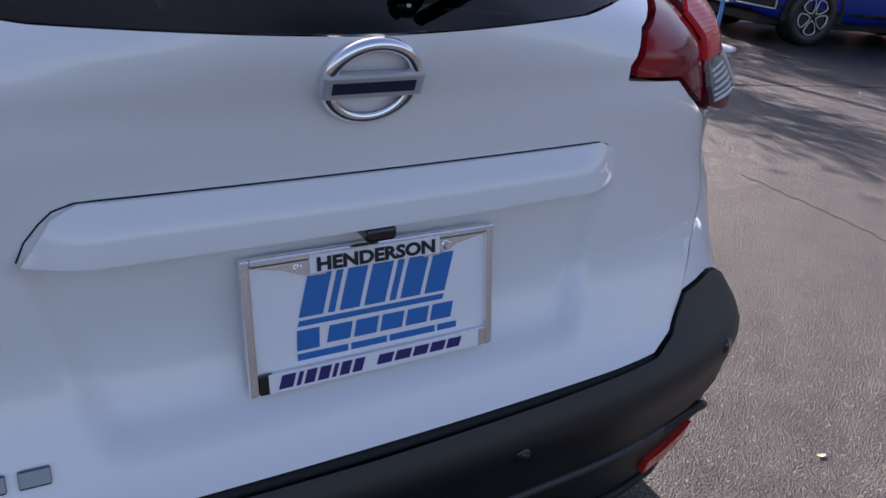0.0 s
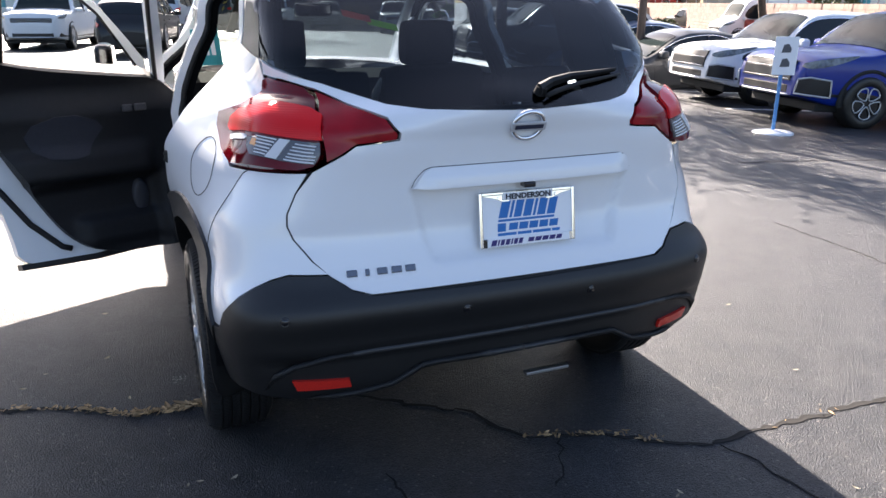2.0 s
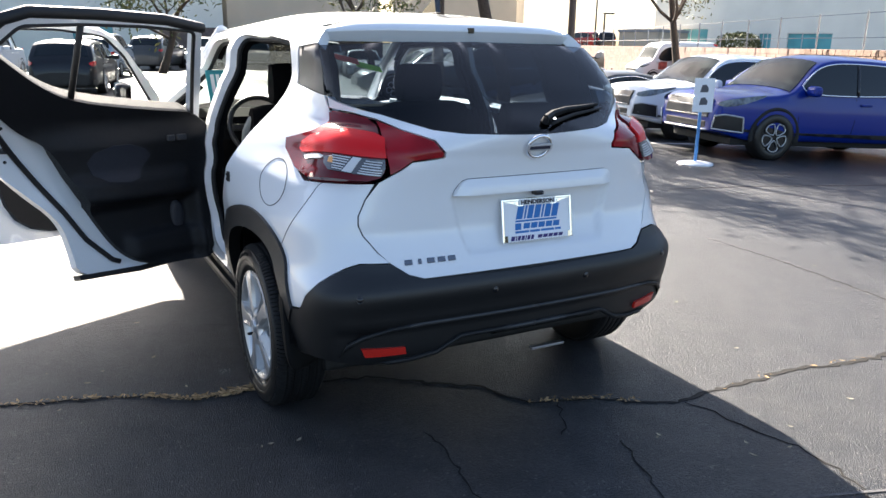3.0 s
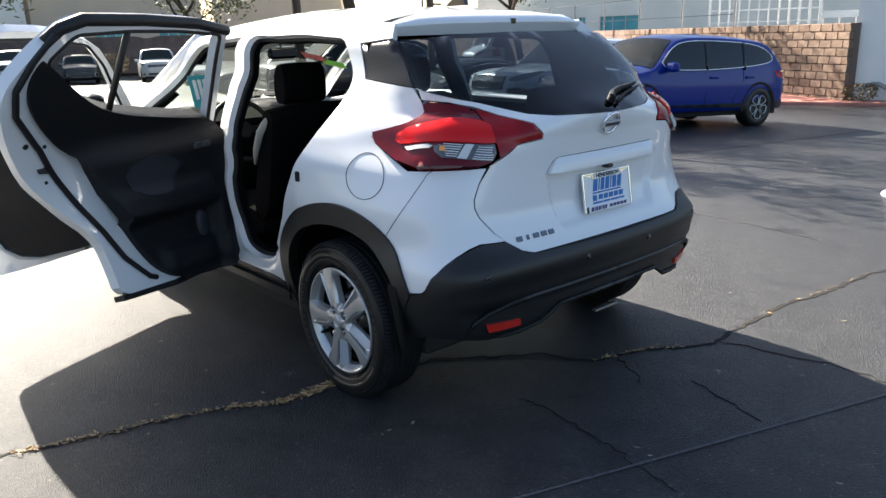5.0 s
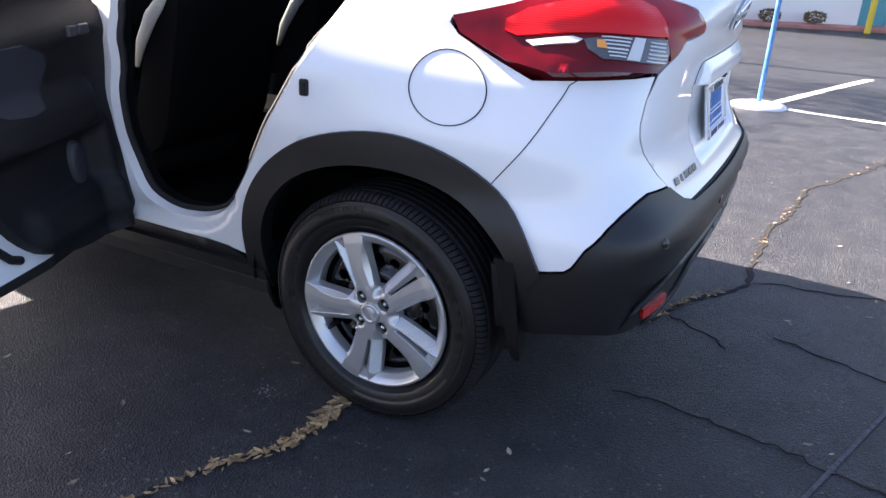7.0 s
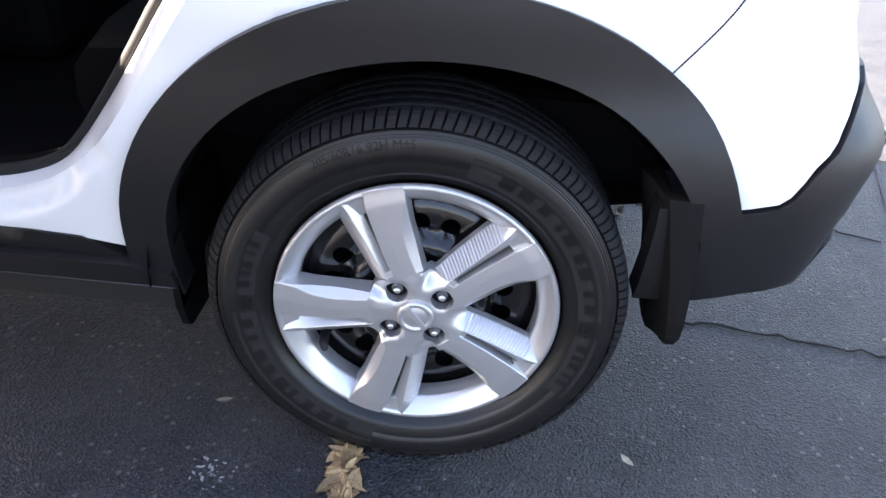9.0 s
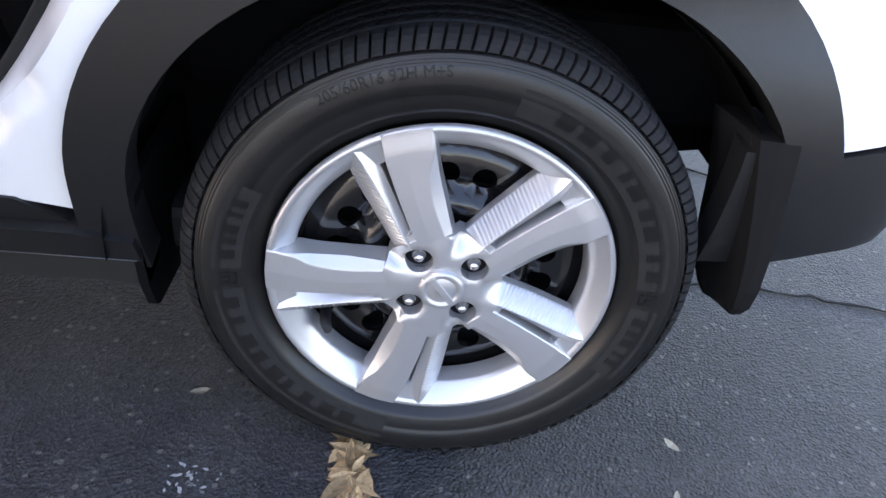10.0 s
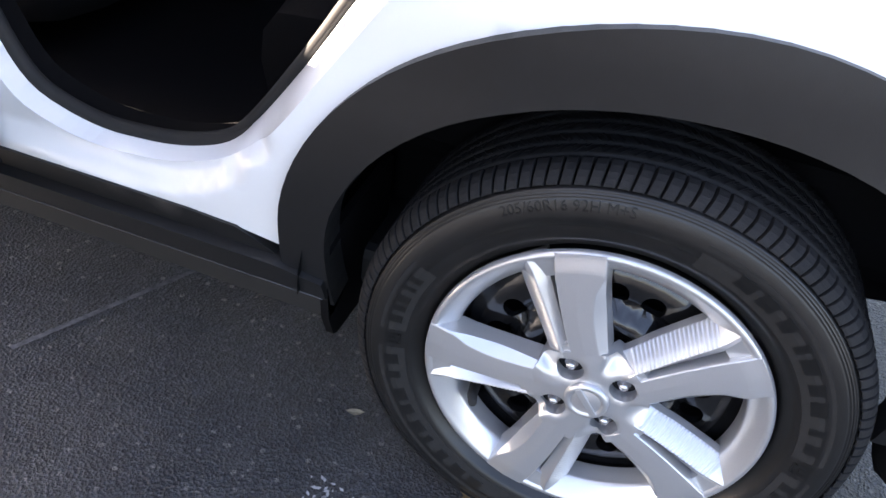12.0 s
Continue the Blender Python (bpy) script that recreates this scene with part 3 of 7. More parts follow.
def build_wheel(x, y, sign, full=True):
    m = Matrix.Translation((x, y, HUB_Z)) @ Matrix.Rotation(sign * math.pi / 2, 4, "Y")
    w = new("wheel")
    w.parent = car
    seg = 144 if full else 48
    # tyre: carcass and sidewall with fine moulded rings
    bm = bmesh.new()
    side = [(r, sidewall(r)) for r in (0.296, 0.290, 0.284, 0.278)] + [(0.2665, 0.0102), (0.2655, 0.0090), (0.262, 0.0088), (0.254, 0.0066), (0.247, 0.0048), (0.2405, 0.0015), (0.2395, -0.0010), (0.230, -0.007), (0.2245, -0.016), (0.215, -0.03)]
    lathe(bm, [(0.205, -0.195), (0.27, -0.203), (0.30, -0.196), (0.316, -0.186), (0.318, -0.181), (0.318, -0.026), (0.3150, -0.012), (0.3105, -0.003), (0.3085, 0.0030), (0.3078, 0.0042),
               (0.3066, 0.0056), (0.3056, 0.0046), (0.3046, 0.0064), (0.3034, 0.0072), (0.3026, 0.0060), (0.3014, 0.0078), (0.3002, 0.0086), (0.2992, 0.0076), (0.2980, 0.0092)] + side, m, seg)
    rest_on_ground(bm)
    tyre = part("tyre", bm, TYRE, w, "black tyre with moulded tread")
    tread = []
    for k in range(5):
        z0 = -0.172 + k * 0.0285
        tread += [(0.3295, z0), (0.3308, z0 + 0.003), (0.3308, z0 + 0.0195), (0.3295, z0 + 0.0225), (0.322, z0 + 0.0235), (0.322, z0 + 0.0278)]
    bm = bmesh.new()
    lathe(bm, [(0.318, -0.181)] + tread, m, seg)
    rest_on_ground(bm)
    part("tread", bm, TREAD, tyre, "dusty ribbed tread")
    if full:
        # shoulder lugs: blocks that wrap the edge from the tread down to the sidewall, parted by narrow curved cuts
        edge = [(0.3180, -0.0310), (0.3298, -0.0300), (0.3308, -0.0240), (0.3292, -0.0150), (0.3250, -0.0070), (0.3195, -0.0015), (0.3145, 0.0020), (0.3118, 0.0030), (0.3105, 0.0005)]
        for odd, end in ((0, len(edge)), (1, len(edge) - 1)):
            bm = bmesh.new()
            for k in range(odd, 128, 2):
                rows = []
                for f, sink in ((0.0, 0.0012), (0.06, 0.0), (0.94, 0.0), (1.0, 0.0012)):
                    a = 2 * math.pi * (k + f * 0.82) / 128
                    rows.append([bm.verts.new(m @ Vector(((r - sink) * math.cos(a + (0.3308 - r) * 0.9), (r - sink) * math.sin(a + (0.3308 - r) * 0.9), z - sink * 0.5))) for r, z in edge[:end]])
                bridge_rows(bm, rows)
            rest_on_ground(bm)
            tagged(part("shoulder_lug", bm, TREAD, tyre, "moulded shoulder lugs"), kind="stuff")
        # sipes: near-black bars paint the shade of narrow cuts across each rib, slanting by turns
        bm = bmesh.new()
        for k in range(128):
            a = 2 * math.pi * k / 128
            for j in range(5):
                mk = m @ Matrix.Rotation(a + j * 0.027, 4, "Z") @ Matrix.Translation((0.3304, 0, -0.161 + j * 0.0285)) @ Matrix.Rotation(0.6 if j % 2 else -0.6, 4, "X")
                for dy, half in ((0.0, 0.0105), (0.009, 0.005)):
                    box(bm, -0.001, 0.0012, dy - 0.0013, dy + 0.0013, -half, half, 0, mk)
        rest_on_ground(bm)
        tagged(part("tread_sipe", bm, RECESS_SHADE, tyre, "dark bars painting the shade of sipes"), kind="stuff")
        # moulded size marking
        bm = text_bm("205/60R16 92H M+S", 0.0130, 0.0006)
        wid = max(v.co.x for v in bm.verts)
        for v in bm.verts:
            a = radians(34.0) - v.co.x / wid * radians(30.0)
            r = 0.2915 + v.co.y
            v.co = m @ Vector((r * math.cos(a), r * math.sin(a), sidewall(r) + 0.0004 + v.co.z))
        part("size_marking", bm, mat("moulded rubber", (0.0065, 0.0065, 0.0065), 0.5, spec=0.3), tyre, "raised tyre size marking")
        # maker's words as plain raised bars on matt bands
        BAND = mat("matt rubber band", (0.014, 0.0135, 0.013), 0.8, spec=0.3, grain=0.2, scale=120)
        BAR = mat("raised rubber bar", (0.006, 0.006, 0.006), 0.35)

        def arc_plate(b, r0, r1, a0, a1, lift, n=24):
            rows = []
            for i in range(n + 1):
                a = radians(a0 + (a1 - a0) * i / n)
                rows.append([b.verts.new(m @ Vector((r * math.cos(a), r * math.sin(a), sidewall(r) + hh))) for r, hh in ((r0, -0.001), (r0 + 0.0006, lift), ((r0 + r1) / 2, lift), (r1 - 0.0006, lift), (r1, -0.001))])
            for p, q in zip(rows, rows[1:]):
                for k in range(4):
                    b.faces.new((p[k], q[k], q[k + 1], p[k + 1]))

        bm = bmesh.new()
        marks = []
        for a0 in (62, -118):
            arc_plate(bm, 0.2495, 0.2865, a0, a0 + 26, 0.0004, 16)
            arc_plate(bm, 0.2495, 0.2865, a0 + 33, a0 + 106, 0.0004, 40)
            for b0, b1, n in ((4, 24, 5), (36, 98, 9)):
                for i in range(n):
                    c0 = a0 + b0 + (b1 - b0) * i / n
                    wide = (b1 - b0) / n * (0.72 if i % 3 else 0.55)
                    marks.append((0.2585, 0.2775, c0, c0 + wide * (0.5 if i % 4 == 1 else 1.0)))
            marks += [(0.2560, 0.2590, a0 + 27.5, a0 + 31.5), (0.2590, 0.2790, a0 + 27.5, a0 + 28.3), (0.2590, 0.2790, a0 + 30.7, a0 + 31.5), (0.2640, 0.2740, a0 + 29.0, a0 + 30.0)]
        tagged(part("sidewall_band", bm, BAND, tyre, "matt band on the sidewall"), kind="stuff")
        for r0, r1, c0, c1 in marks:
            bm2 = bmesh.new()
            arc_plate(bm2, r0, r1, c0, c1, 0.0011, 3)
            part("raised_bar", bm2, BAR, tyre, "raised rubber bar")
    # steel wheel behind the cover
    holes = []
    ring = [polar(0.198, 2 * math.pi * k / 96) for k in range(96)]
    for k in range(18):
        cx, cy = polar(0.138, radians(3 + 20 * k))
        holes.append([(cx + 0.0160 * math.cos(t * math.pi / 7), cy + 0.0160 * math.sin(t * math.pi / 7)) for t in range(14)])

    def steel_place(px, py):
        r = math.hypot(px, py)
        h = -0.056 + 0.024 * step01(r, 0.055, 0.10) * (1 - step01(r, 0.105, 0.122)) + 0.010 * step01(r, 0.122, 0.132) - 0.014 * step01(r, 0.160, 0.190)
        return m @ Vector((px, py, h)), (m.to_3x3() @ Vector((0, 0, 1)))
    bm = skin(ring, holes if full else [], steel_place, 0.010 if full else 0.04, 0.012)
    part("steel_wheel", bm, STEEL_BLACK, w, "black steel wheel with round holes")
    bm = bmesh.new()
    lathe(bm, [(0.0, -0.095), (0.212, -0.095), (0.215, -0.02)], m, 48)
    lathe(bm, [(0.10, -0.085), (0.10, -0.075), (0.0, -0.073)], m, 32)
    part("brake_drum", bm, mat("dark drum", (0.004, 0.004, 0.004), 0.6, spec=0.2), w, "dark brake drum")
    # cover: rim, hub plate, five broad spokes and five ribbed narrow ones
    cover = new("wheel_cover")
    cover.parent = w
    tagged(cover, "silver five-spoke wheel cover")
    bm = bmesh.new()
    lathe(bm, [(0.2240, -0.006), (0.2235, -0.002), (0.2215, 0.0012), (0.2185, 0.0022), (0.2150, 0.0012), (0.2130, -0.0005), (0.2070, -0.0045), (0.2000, -0.0105), (0.1945, -0.0160), (0.1920, -0.0190), (0.1905, -0.0225), (0.1900, -0.050)], m, seg)
    part("cover_rim", bm, SILVER, cover, "silver rim of the cover")

    # hub plate, pierced by four nut wells
    wells = [polar(0.0500, radians(40 + 90 * k)) for k in range(4)]
    circle = [polar(0.079, 2 * math.pi * k / 64) for k in range(64)]
    pierced = [[(cx + 0.0178 * math.cos(t * math.pi / 12), cy + 0.0178 * math.sin(t * math.pi / 12)) for t in range(24)] for cx, cy in wells]

    def hub_place(px, py):
        r = math.hypot(px, py)
        near = min(math.hypot(px - cx, py - cy) for cx, cy in wells)
        turn = (math.degrees(math.atan2(py, px)) - 27) % 72
        dip = step01(turn, 8, 33) * (1 - step01(turn, 35, 42))
        crease = 1 - abs(turn - 56) / 14 if 42 < turn < 70 else 0.0
        h = 0.0067 - 0.0004 * step01(r, 0.03, 0.079) - 0.0022 * (1 - step01(near, 0.0178, 0.0215)) - 0.018 * dip * step01(r, 0.046, 0.079) + 0.0018 * crease * step01(r, 0.028, 0.05) * (1 - step01(r, 0.062, 0.079))
        return m @ Vector((px, py, h)), (m.to_3x3() @ Vector((0, 0, 1)))
    bm = skin(circle, pierced if full else [], hub_place, 0.0055 if full else 0.02, 0.024)
    part("hub_plate", bm, SILVER, cover, "silver hub plate")

    def at(f, r, o, h):
        d = math.sqrt(max(r * r - o * o, 0.0))
        return m @ Vector((d * math.cos(f) - o * math.sin(f), d * math.sin(f) + o * math.cos(f), h))

    for f in SPOKE:
        bm = bmesh.new()
        rows = []
        n = 30 if full else 12
        for i in range(n + 1):
            r = 0.0690 + (0.2222 - 0.0690) * i / n
            cut = broad_cut(r)
            o0, o1 = broad_outer(r) + cut, broad_left(r)
            h = 0.0062 - 0.0012 * step01(r, 0.07, 0.19) - 0.0026 * step01(r, 0.195, 0.2222)
            low = -0.030 + 0.0295 * step01(r, 0.186, 0.2180)
            rows.append([bm.verts.new(at(f, r, o, hh)) for o, hh in ((o0 - cut - 0.003, min(low, h - cut - 0.001)), (o0 - cut, h - cut), (o0 - 0.0004, h - 0.0005), (o0 + 0.0012, h), ((o0 + o1) / 2, h + 0.0007), (o1 - 0.0012, h), (o1, h - 0.0012), (o1 + 0.0004, min(low, h - 0.004)))])
        bridge_rows(bm, rows)
        part("broad_spoke", bm, SILVER, cover, "broad flat silver spoke")
        # narrow spoke: a ridge beside the slot, then a deep slope cut by fine slanting ribs
        bm = bmesh.new()
        rows = []
        n = 104 if full else 8
        for i in range(n + 1):
            r = 0.0710 + (0.2180 - 0.0710) * i / n
            up = (0.0009 if i % 4 < 2 else -0.0004) if full else 0.0
            up *= step01(r, 0.078, 0.088) * (1 - step01(r, 0.190, 0.200))
            h0 = 0.0062 - 0.0022 * step01(r, 0.06, 0.15) - 0.0022 * step01(r, 0.18, 0.2175)
            o0, o1, o2, d = rib_slot(r), rib_ridge(r), rib_edge(r), rib_depth(r)
            line = [(-0.004, o0, min(-0.026, d)), (-0.004, o0, h0 - 0.011), (-0.004, o1 - 0.0012, h0 - 0.0005), (-0.004, o1, h0)]
            for q in (0.08, 0.36, 0.66, 0.96):
                line.append((-0.004 + 0.010 * q, o1 + (o2 - o1) * q, h0 + (d - h0) * q ** 1.15 + up))
            line += [(0.006, o2 + 0.0004, d - 0.001), (0.006, o2 + 0.001, d - 0.014)]
            rows.append([bm.verts.new(at(f, r + dr * step01(r, 0.06, 0.09) * (1 - step01(r, 0.20, 0.215)), o, hh)) for dr, o, hh in line])
        bridge_rows(bm, rows)
        part("ribbed_spoke", bm, SILVER, cover, "narrow silver spoke with fine ribs")
        # bridges that close the slot at hub and rim
        for span, lift in (((0.070, 0.076, 0.088, 0.0905), (0.0040, 0.0036, 0.0026, -0.012)), ((0.1845, 0.188, 0.20, 0.2165), (-0.014, -0.0045, -0.0030, -0.0006))):
            bm = bmesh.new()
            rows = [[bm.verts.new(at(f, r, o, hh)) for o, hh in ((broad_left(r) - 0.003, h - 0.012), (broad_left(r) - 0.003, h), (rib_ridge(min(r, 0.2175)) - 0.001, h), (rib_ridge(min(r, 0.2175)) - 0.001, h - 0.012))] for r, h in zip(span, lift)]
            bridge_rows(bm, rows)
            part("slot_bridge", bm, SILVER, cover)
    bm = bmesh.new()
    lathe(bm, [(0.0, 0.0120), (0.0185, 0.0120), (0.0195, 0.0112), (0.0205, 0.0138), (0.0255, 0.0142), (0.0285, 0.0120), (0.0292, 0.004)], m, 48)
    box(bm, -0.0046, 0.0046, -0.0235, 0.0235, 0.0120, 0.0150, 0.0008, m @ Matrix.Rotation(radians(-50), 4, "Z"))
    part("centre_cap", bm, SILVER, w, "silver centre cap with a ring and bar emblem")
    if full:
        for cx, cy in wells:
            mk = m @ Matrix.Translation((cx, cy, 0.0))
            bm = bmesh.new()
            # floor of the nut well, its shade painted in
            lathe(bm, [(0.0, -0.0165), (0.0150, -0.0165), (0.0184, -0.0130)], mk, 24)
            part("nut_well", bm, RECESS_SHADE, cover, "recess coloured as shade")
            bm = bmesh.new()
            cyl(bm, 0.0098, 0.0092, 0.008, mk @ Matrix.Translation((0.0, 0.0, -0.0125)), 6)
            lathe(bm, [(0.0088, -0.0085), (0.0066, -0.0060), (0.0062, -0.0020), (0.0045, 0.0006), (0.0, 0.0012)], mk, 16)
            part("wheel_nut", bm, SILVER_NUT, w, "chrome wheel nut")
        bm = bmesh.new()
        cx, cy = polar(0.176, radians(122))
        tube(bm, [m @ Vector((cx, cy, -0.05)), m @ Vector((cx * 0.985, cy * 0.985, -0.018)), m @ Vector((cx * 0.95, cy * 0.95, 0.0))], [0.0085, 0.0075, 0.0060], 10)
        part("valve", bm, RUBBER, w, "black rubber valve")
    return w


for sx, yy, full in ((-1, 0.0, True), (1, 0.0, False), (-1, 2.62, False), (1, 2.62, False)):
    build_wheel(sx * 0.868, yy, sx, full)


def build_arch_inside(sign, y):
    bm = bmesh.new()
    rows = []
    for i in range(29):
        t = radians(-80 + 172 * i / 28)
        rows.append([bm.verts.new((sign * x, y + r * math.sin(t), 0.32 + r * math.cos(t))) for x, r in ((0.850, 0.424), (0.80, 0.428), (0.55, 0.425), (0.54, 0.0))])
    for a, b in zip(rows, rows[1:]):
        for k in range(3):
            f = bm.faces.new((a[k], a[k + 1], b[k + 1], b[k]))
            f.smooth = k < 2
    part("arch_liner", bm, mat("arch liner", (0.004, 0.004, 0.0045), 0.9, spec=0.1, grain=0.2, scale=40), car, "black wheel arch liner")


for sx in (-1, 1):
    for yy in (0.0, 2.62):
        build_arch_inside(sx, yy)

for sx in (-1, 1):
    bm = bmesh.new()
    # mud flap: a curved tongue hanging behind the wheel
    rows = []
    for z, yf, yr, xi, xo in ((0.562, -0.336, -0.390, 0.765, 0.864), (0.52, -0.347, -0.396, 0.765, 0.866), (0.46, -0.362, -0.404, 0.760, 0.866), (0.40, -0.376, -0.412, 0.745, 0.865), (0.345, -0.387, -0.418, 0.740, 0.862), (0.312, -0.393, -0.420, 0.750, 0.855), (0.292, -0.398, -0.419, 0.770, 0.842), (0.285, -0.402, -0.416, 0.79, 0.826)):
        front = [(xi + (xo - xi) * k / 6, yf + 0.018 * (1 - k / 6) ** 2 - (0.004 if k == 6 else 0), z) for k in range(7)]
        back = [(xo + 0.002, (yf + yr) / 2, z)] + [(xi + (xo - xi) * k / 6, yr + 0.020 * (1 - k / 6), z) for k in range(6, -1, -1)]
        rows.append([bm.verts.new((sx * x, y, zz)) for x, y, zz in front + back])
    for a, b in zip(rows, rows[1:]):
        for k in range(15):
            bm.faces.new((a[k], a[(k + 1) % 15], b[(k + 1) % 15], b[k])).smooth = k not in (5, 6, 7)
    bm.faces.new(rows[0])
    bm.faces.new(rows[-1][::-1])
    bmesh.ops.recalc_face_normals(bm, faces=bm.faces[:])
    part("mud_flap", bm, mat("black flap rubber", (0.005, 0.005, 0.0053), 0.7, spec=0.2), car, "black rubber mud flap")
    bm = bmesh.new()
    prism(bm, [(0.832, 0.41), (0.830, 0.30), (0.822, 0.250), (0.800, 0.200), (0.785, 0.190), (0.60, 0.175), (0.60, 0.42)], 0.012, Matrix.Translation((0, 0.385, 0)) @ Matrix(((sx, 0, 0, 0), (0, 0, 1, 0), (0, 1, 0, 0), (0, 0, 0, 1))))
    bmesh.ops.recalc_face_normals(bm, faces=bm.faces[:])
    part("front_flap", bm, mat("arch liner", (0.008, 0.008, 0.009), 0.85), car, "black deflector before the wheel")


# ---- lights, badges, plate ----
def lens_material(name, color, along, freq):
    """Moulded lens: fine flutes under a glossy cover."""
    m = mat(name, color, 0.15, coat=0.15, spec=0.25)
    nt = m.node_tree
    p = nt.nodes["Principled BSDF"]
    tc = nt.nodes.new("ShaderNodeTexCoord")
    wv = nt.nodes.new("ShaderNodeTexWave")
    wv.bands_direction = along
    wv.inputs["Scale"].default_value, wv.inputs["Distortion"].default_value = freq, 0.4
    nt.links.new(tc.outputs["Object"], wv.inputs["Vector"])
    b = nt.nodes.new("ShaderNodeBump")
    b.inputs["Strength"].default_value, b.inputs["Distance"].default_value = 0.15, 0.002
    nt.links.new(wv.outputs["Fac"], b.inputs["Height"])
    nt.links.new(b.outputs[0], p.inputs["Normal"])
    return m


lens_along = curve((0.44, 0.47, 0.53, 0.60, 0.66, 0.74, 0.90), (0.0, 0.08, 0.62, 1.0, 0.85, 0.45, 0.15))
lens_up = curve((0.96, 1.00, 1.08, 1.12, 1.16, 1.21), (0.7, 1.0, 1.0, 0.75, 0.35, 0.0))


def lens_relief(a, z):
    """The lamp stands proud of the body and turns the corner squarely."""
    return 0.040 * lens_along(abs(a)) * lens_up(z)


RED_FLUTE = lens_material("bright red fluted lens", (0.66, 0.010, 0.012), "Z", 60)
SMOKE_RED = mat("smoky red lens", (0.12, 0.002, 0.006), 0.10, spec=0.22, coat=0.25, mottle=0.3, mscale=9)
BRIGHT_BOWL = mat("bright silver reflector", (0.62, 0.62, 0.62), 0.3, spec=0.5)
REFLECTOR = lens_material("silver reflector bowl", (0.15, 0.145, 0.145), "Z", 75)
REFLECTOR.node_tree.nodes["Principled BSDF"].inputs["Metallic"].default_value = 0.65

for sg in (-1, 1):
    bm = skin(smooth_loop(LIGHT_BODY, 1), [], on_hull(sg, 0.004, lens_relief), 0.014, 0.06)
    lamp = part("tail_light", bm, SMOKE_RED, car, "red and clear tail light")
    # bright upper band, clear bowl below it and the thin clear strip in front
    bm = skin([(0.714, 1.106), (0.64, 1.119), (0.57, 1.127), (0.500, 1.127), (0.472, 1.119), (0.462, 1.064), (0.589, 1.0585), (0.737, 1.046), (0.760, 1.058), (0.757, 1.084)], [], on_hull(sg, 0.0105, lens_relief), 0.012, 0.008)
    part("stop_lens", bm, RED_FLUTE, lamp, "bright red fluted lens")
    bm = skin([(0.722, 1.0355), (0.641, 1.0445), (0.625, 1.038), (0.637, 1.030), (0.710, 1.0245)], [], on_hull(sg, 0.0100, lens_relief), 0.010, 0.006)
    part("clear_strip", bm, BRIGHT_BOWL, lamp, "thin clear strip in the lens")
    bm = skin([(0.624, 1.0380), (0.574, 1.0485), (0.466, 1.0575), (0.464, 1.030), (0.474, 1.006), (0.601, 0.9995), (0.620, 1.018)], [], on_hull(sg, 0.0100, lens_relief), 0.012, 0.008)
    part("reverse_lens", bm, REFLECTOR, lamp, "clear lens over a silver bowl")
    bm = skin([(0.606, 1.022), (0.604, 1.037), (0.592, 1.038), (0.590, 1.021)], [], on_hull(sg, 0.0118, lens_relief), 0.01, 0.004)
    part("indicator_bulb", bm, AMBER, lamp, "amber indicator bulb")
    part("reflector_bar", skin([(0.540, 1.050), (0.520, 1.051), (0.542, 1.004), (0.564, 1.003)], [], on_hull(sg, 0.0118, lens_relief), 0.01, 0.003), BRIGHT_BOWL, lamp, "bright silver bar inside the lens")
    for k in range(6):
        z0 = 1.006 + 0.0075 * k
        for a0, a1 in ((0.590 + 0.0010 * k, 0.564 - 0.0035 * k), (0.528 - 0.0035 * k, 0.476 - 0.002 * (k % 3))):
            part("reflector_bar", skin([(a0, z0), (a1, z0 + 0.001), (a1, z0 + 0.0040), (a0, z0 + 0.0026)], [], on_hull(sg, 0.0114, lens_relief), 0.012, 0.003), BRIGHT_BOWL, lamp, "bright silver bar inside the lens")
    bm = skin(LIGHT_GATE, [], on_hull(sg, 0.004), 0.014, 0.02)
    part("gate_light", bm, mat("wine red lens", (0.25, 0.003, 0.008), 0.10, spec=0.22, coat=0.25, mottle=0.35, mscale=7), gate, "smoky red light on the tailgate")

# fuel lid: a round plate with a dark gap round it
FUEL = [(0.875 + 0.0785 * math.cos(2 * math.pi * k / 48), 0.935 + 0.0835 * math.sin(2 * math.pi * k / 48)) for k in range(48)]
bm = skin(FUEL, [[(0.875 + 0.0760 * math.cos(2 * math.pi * k / 48), 0.935 + 0.0810 * math.sin(2 * math.pi * k / 48)) for k in range(48)]], on_hull(-1, 0.0012), 0.012, 0.001)
GAP = mat("dark panel gap", (0.01, 0.01, 0.01), 0.8)
lid = part("fuel_lid", bm, GAP, car, "round fuel lid line")
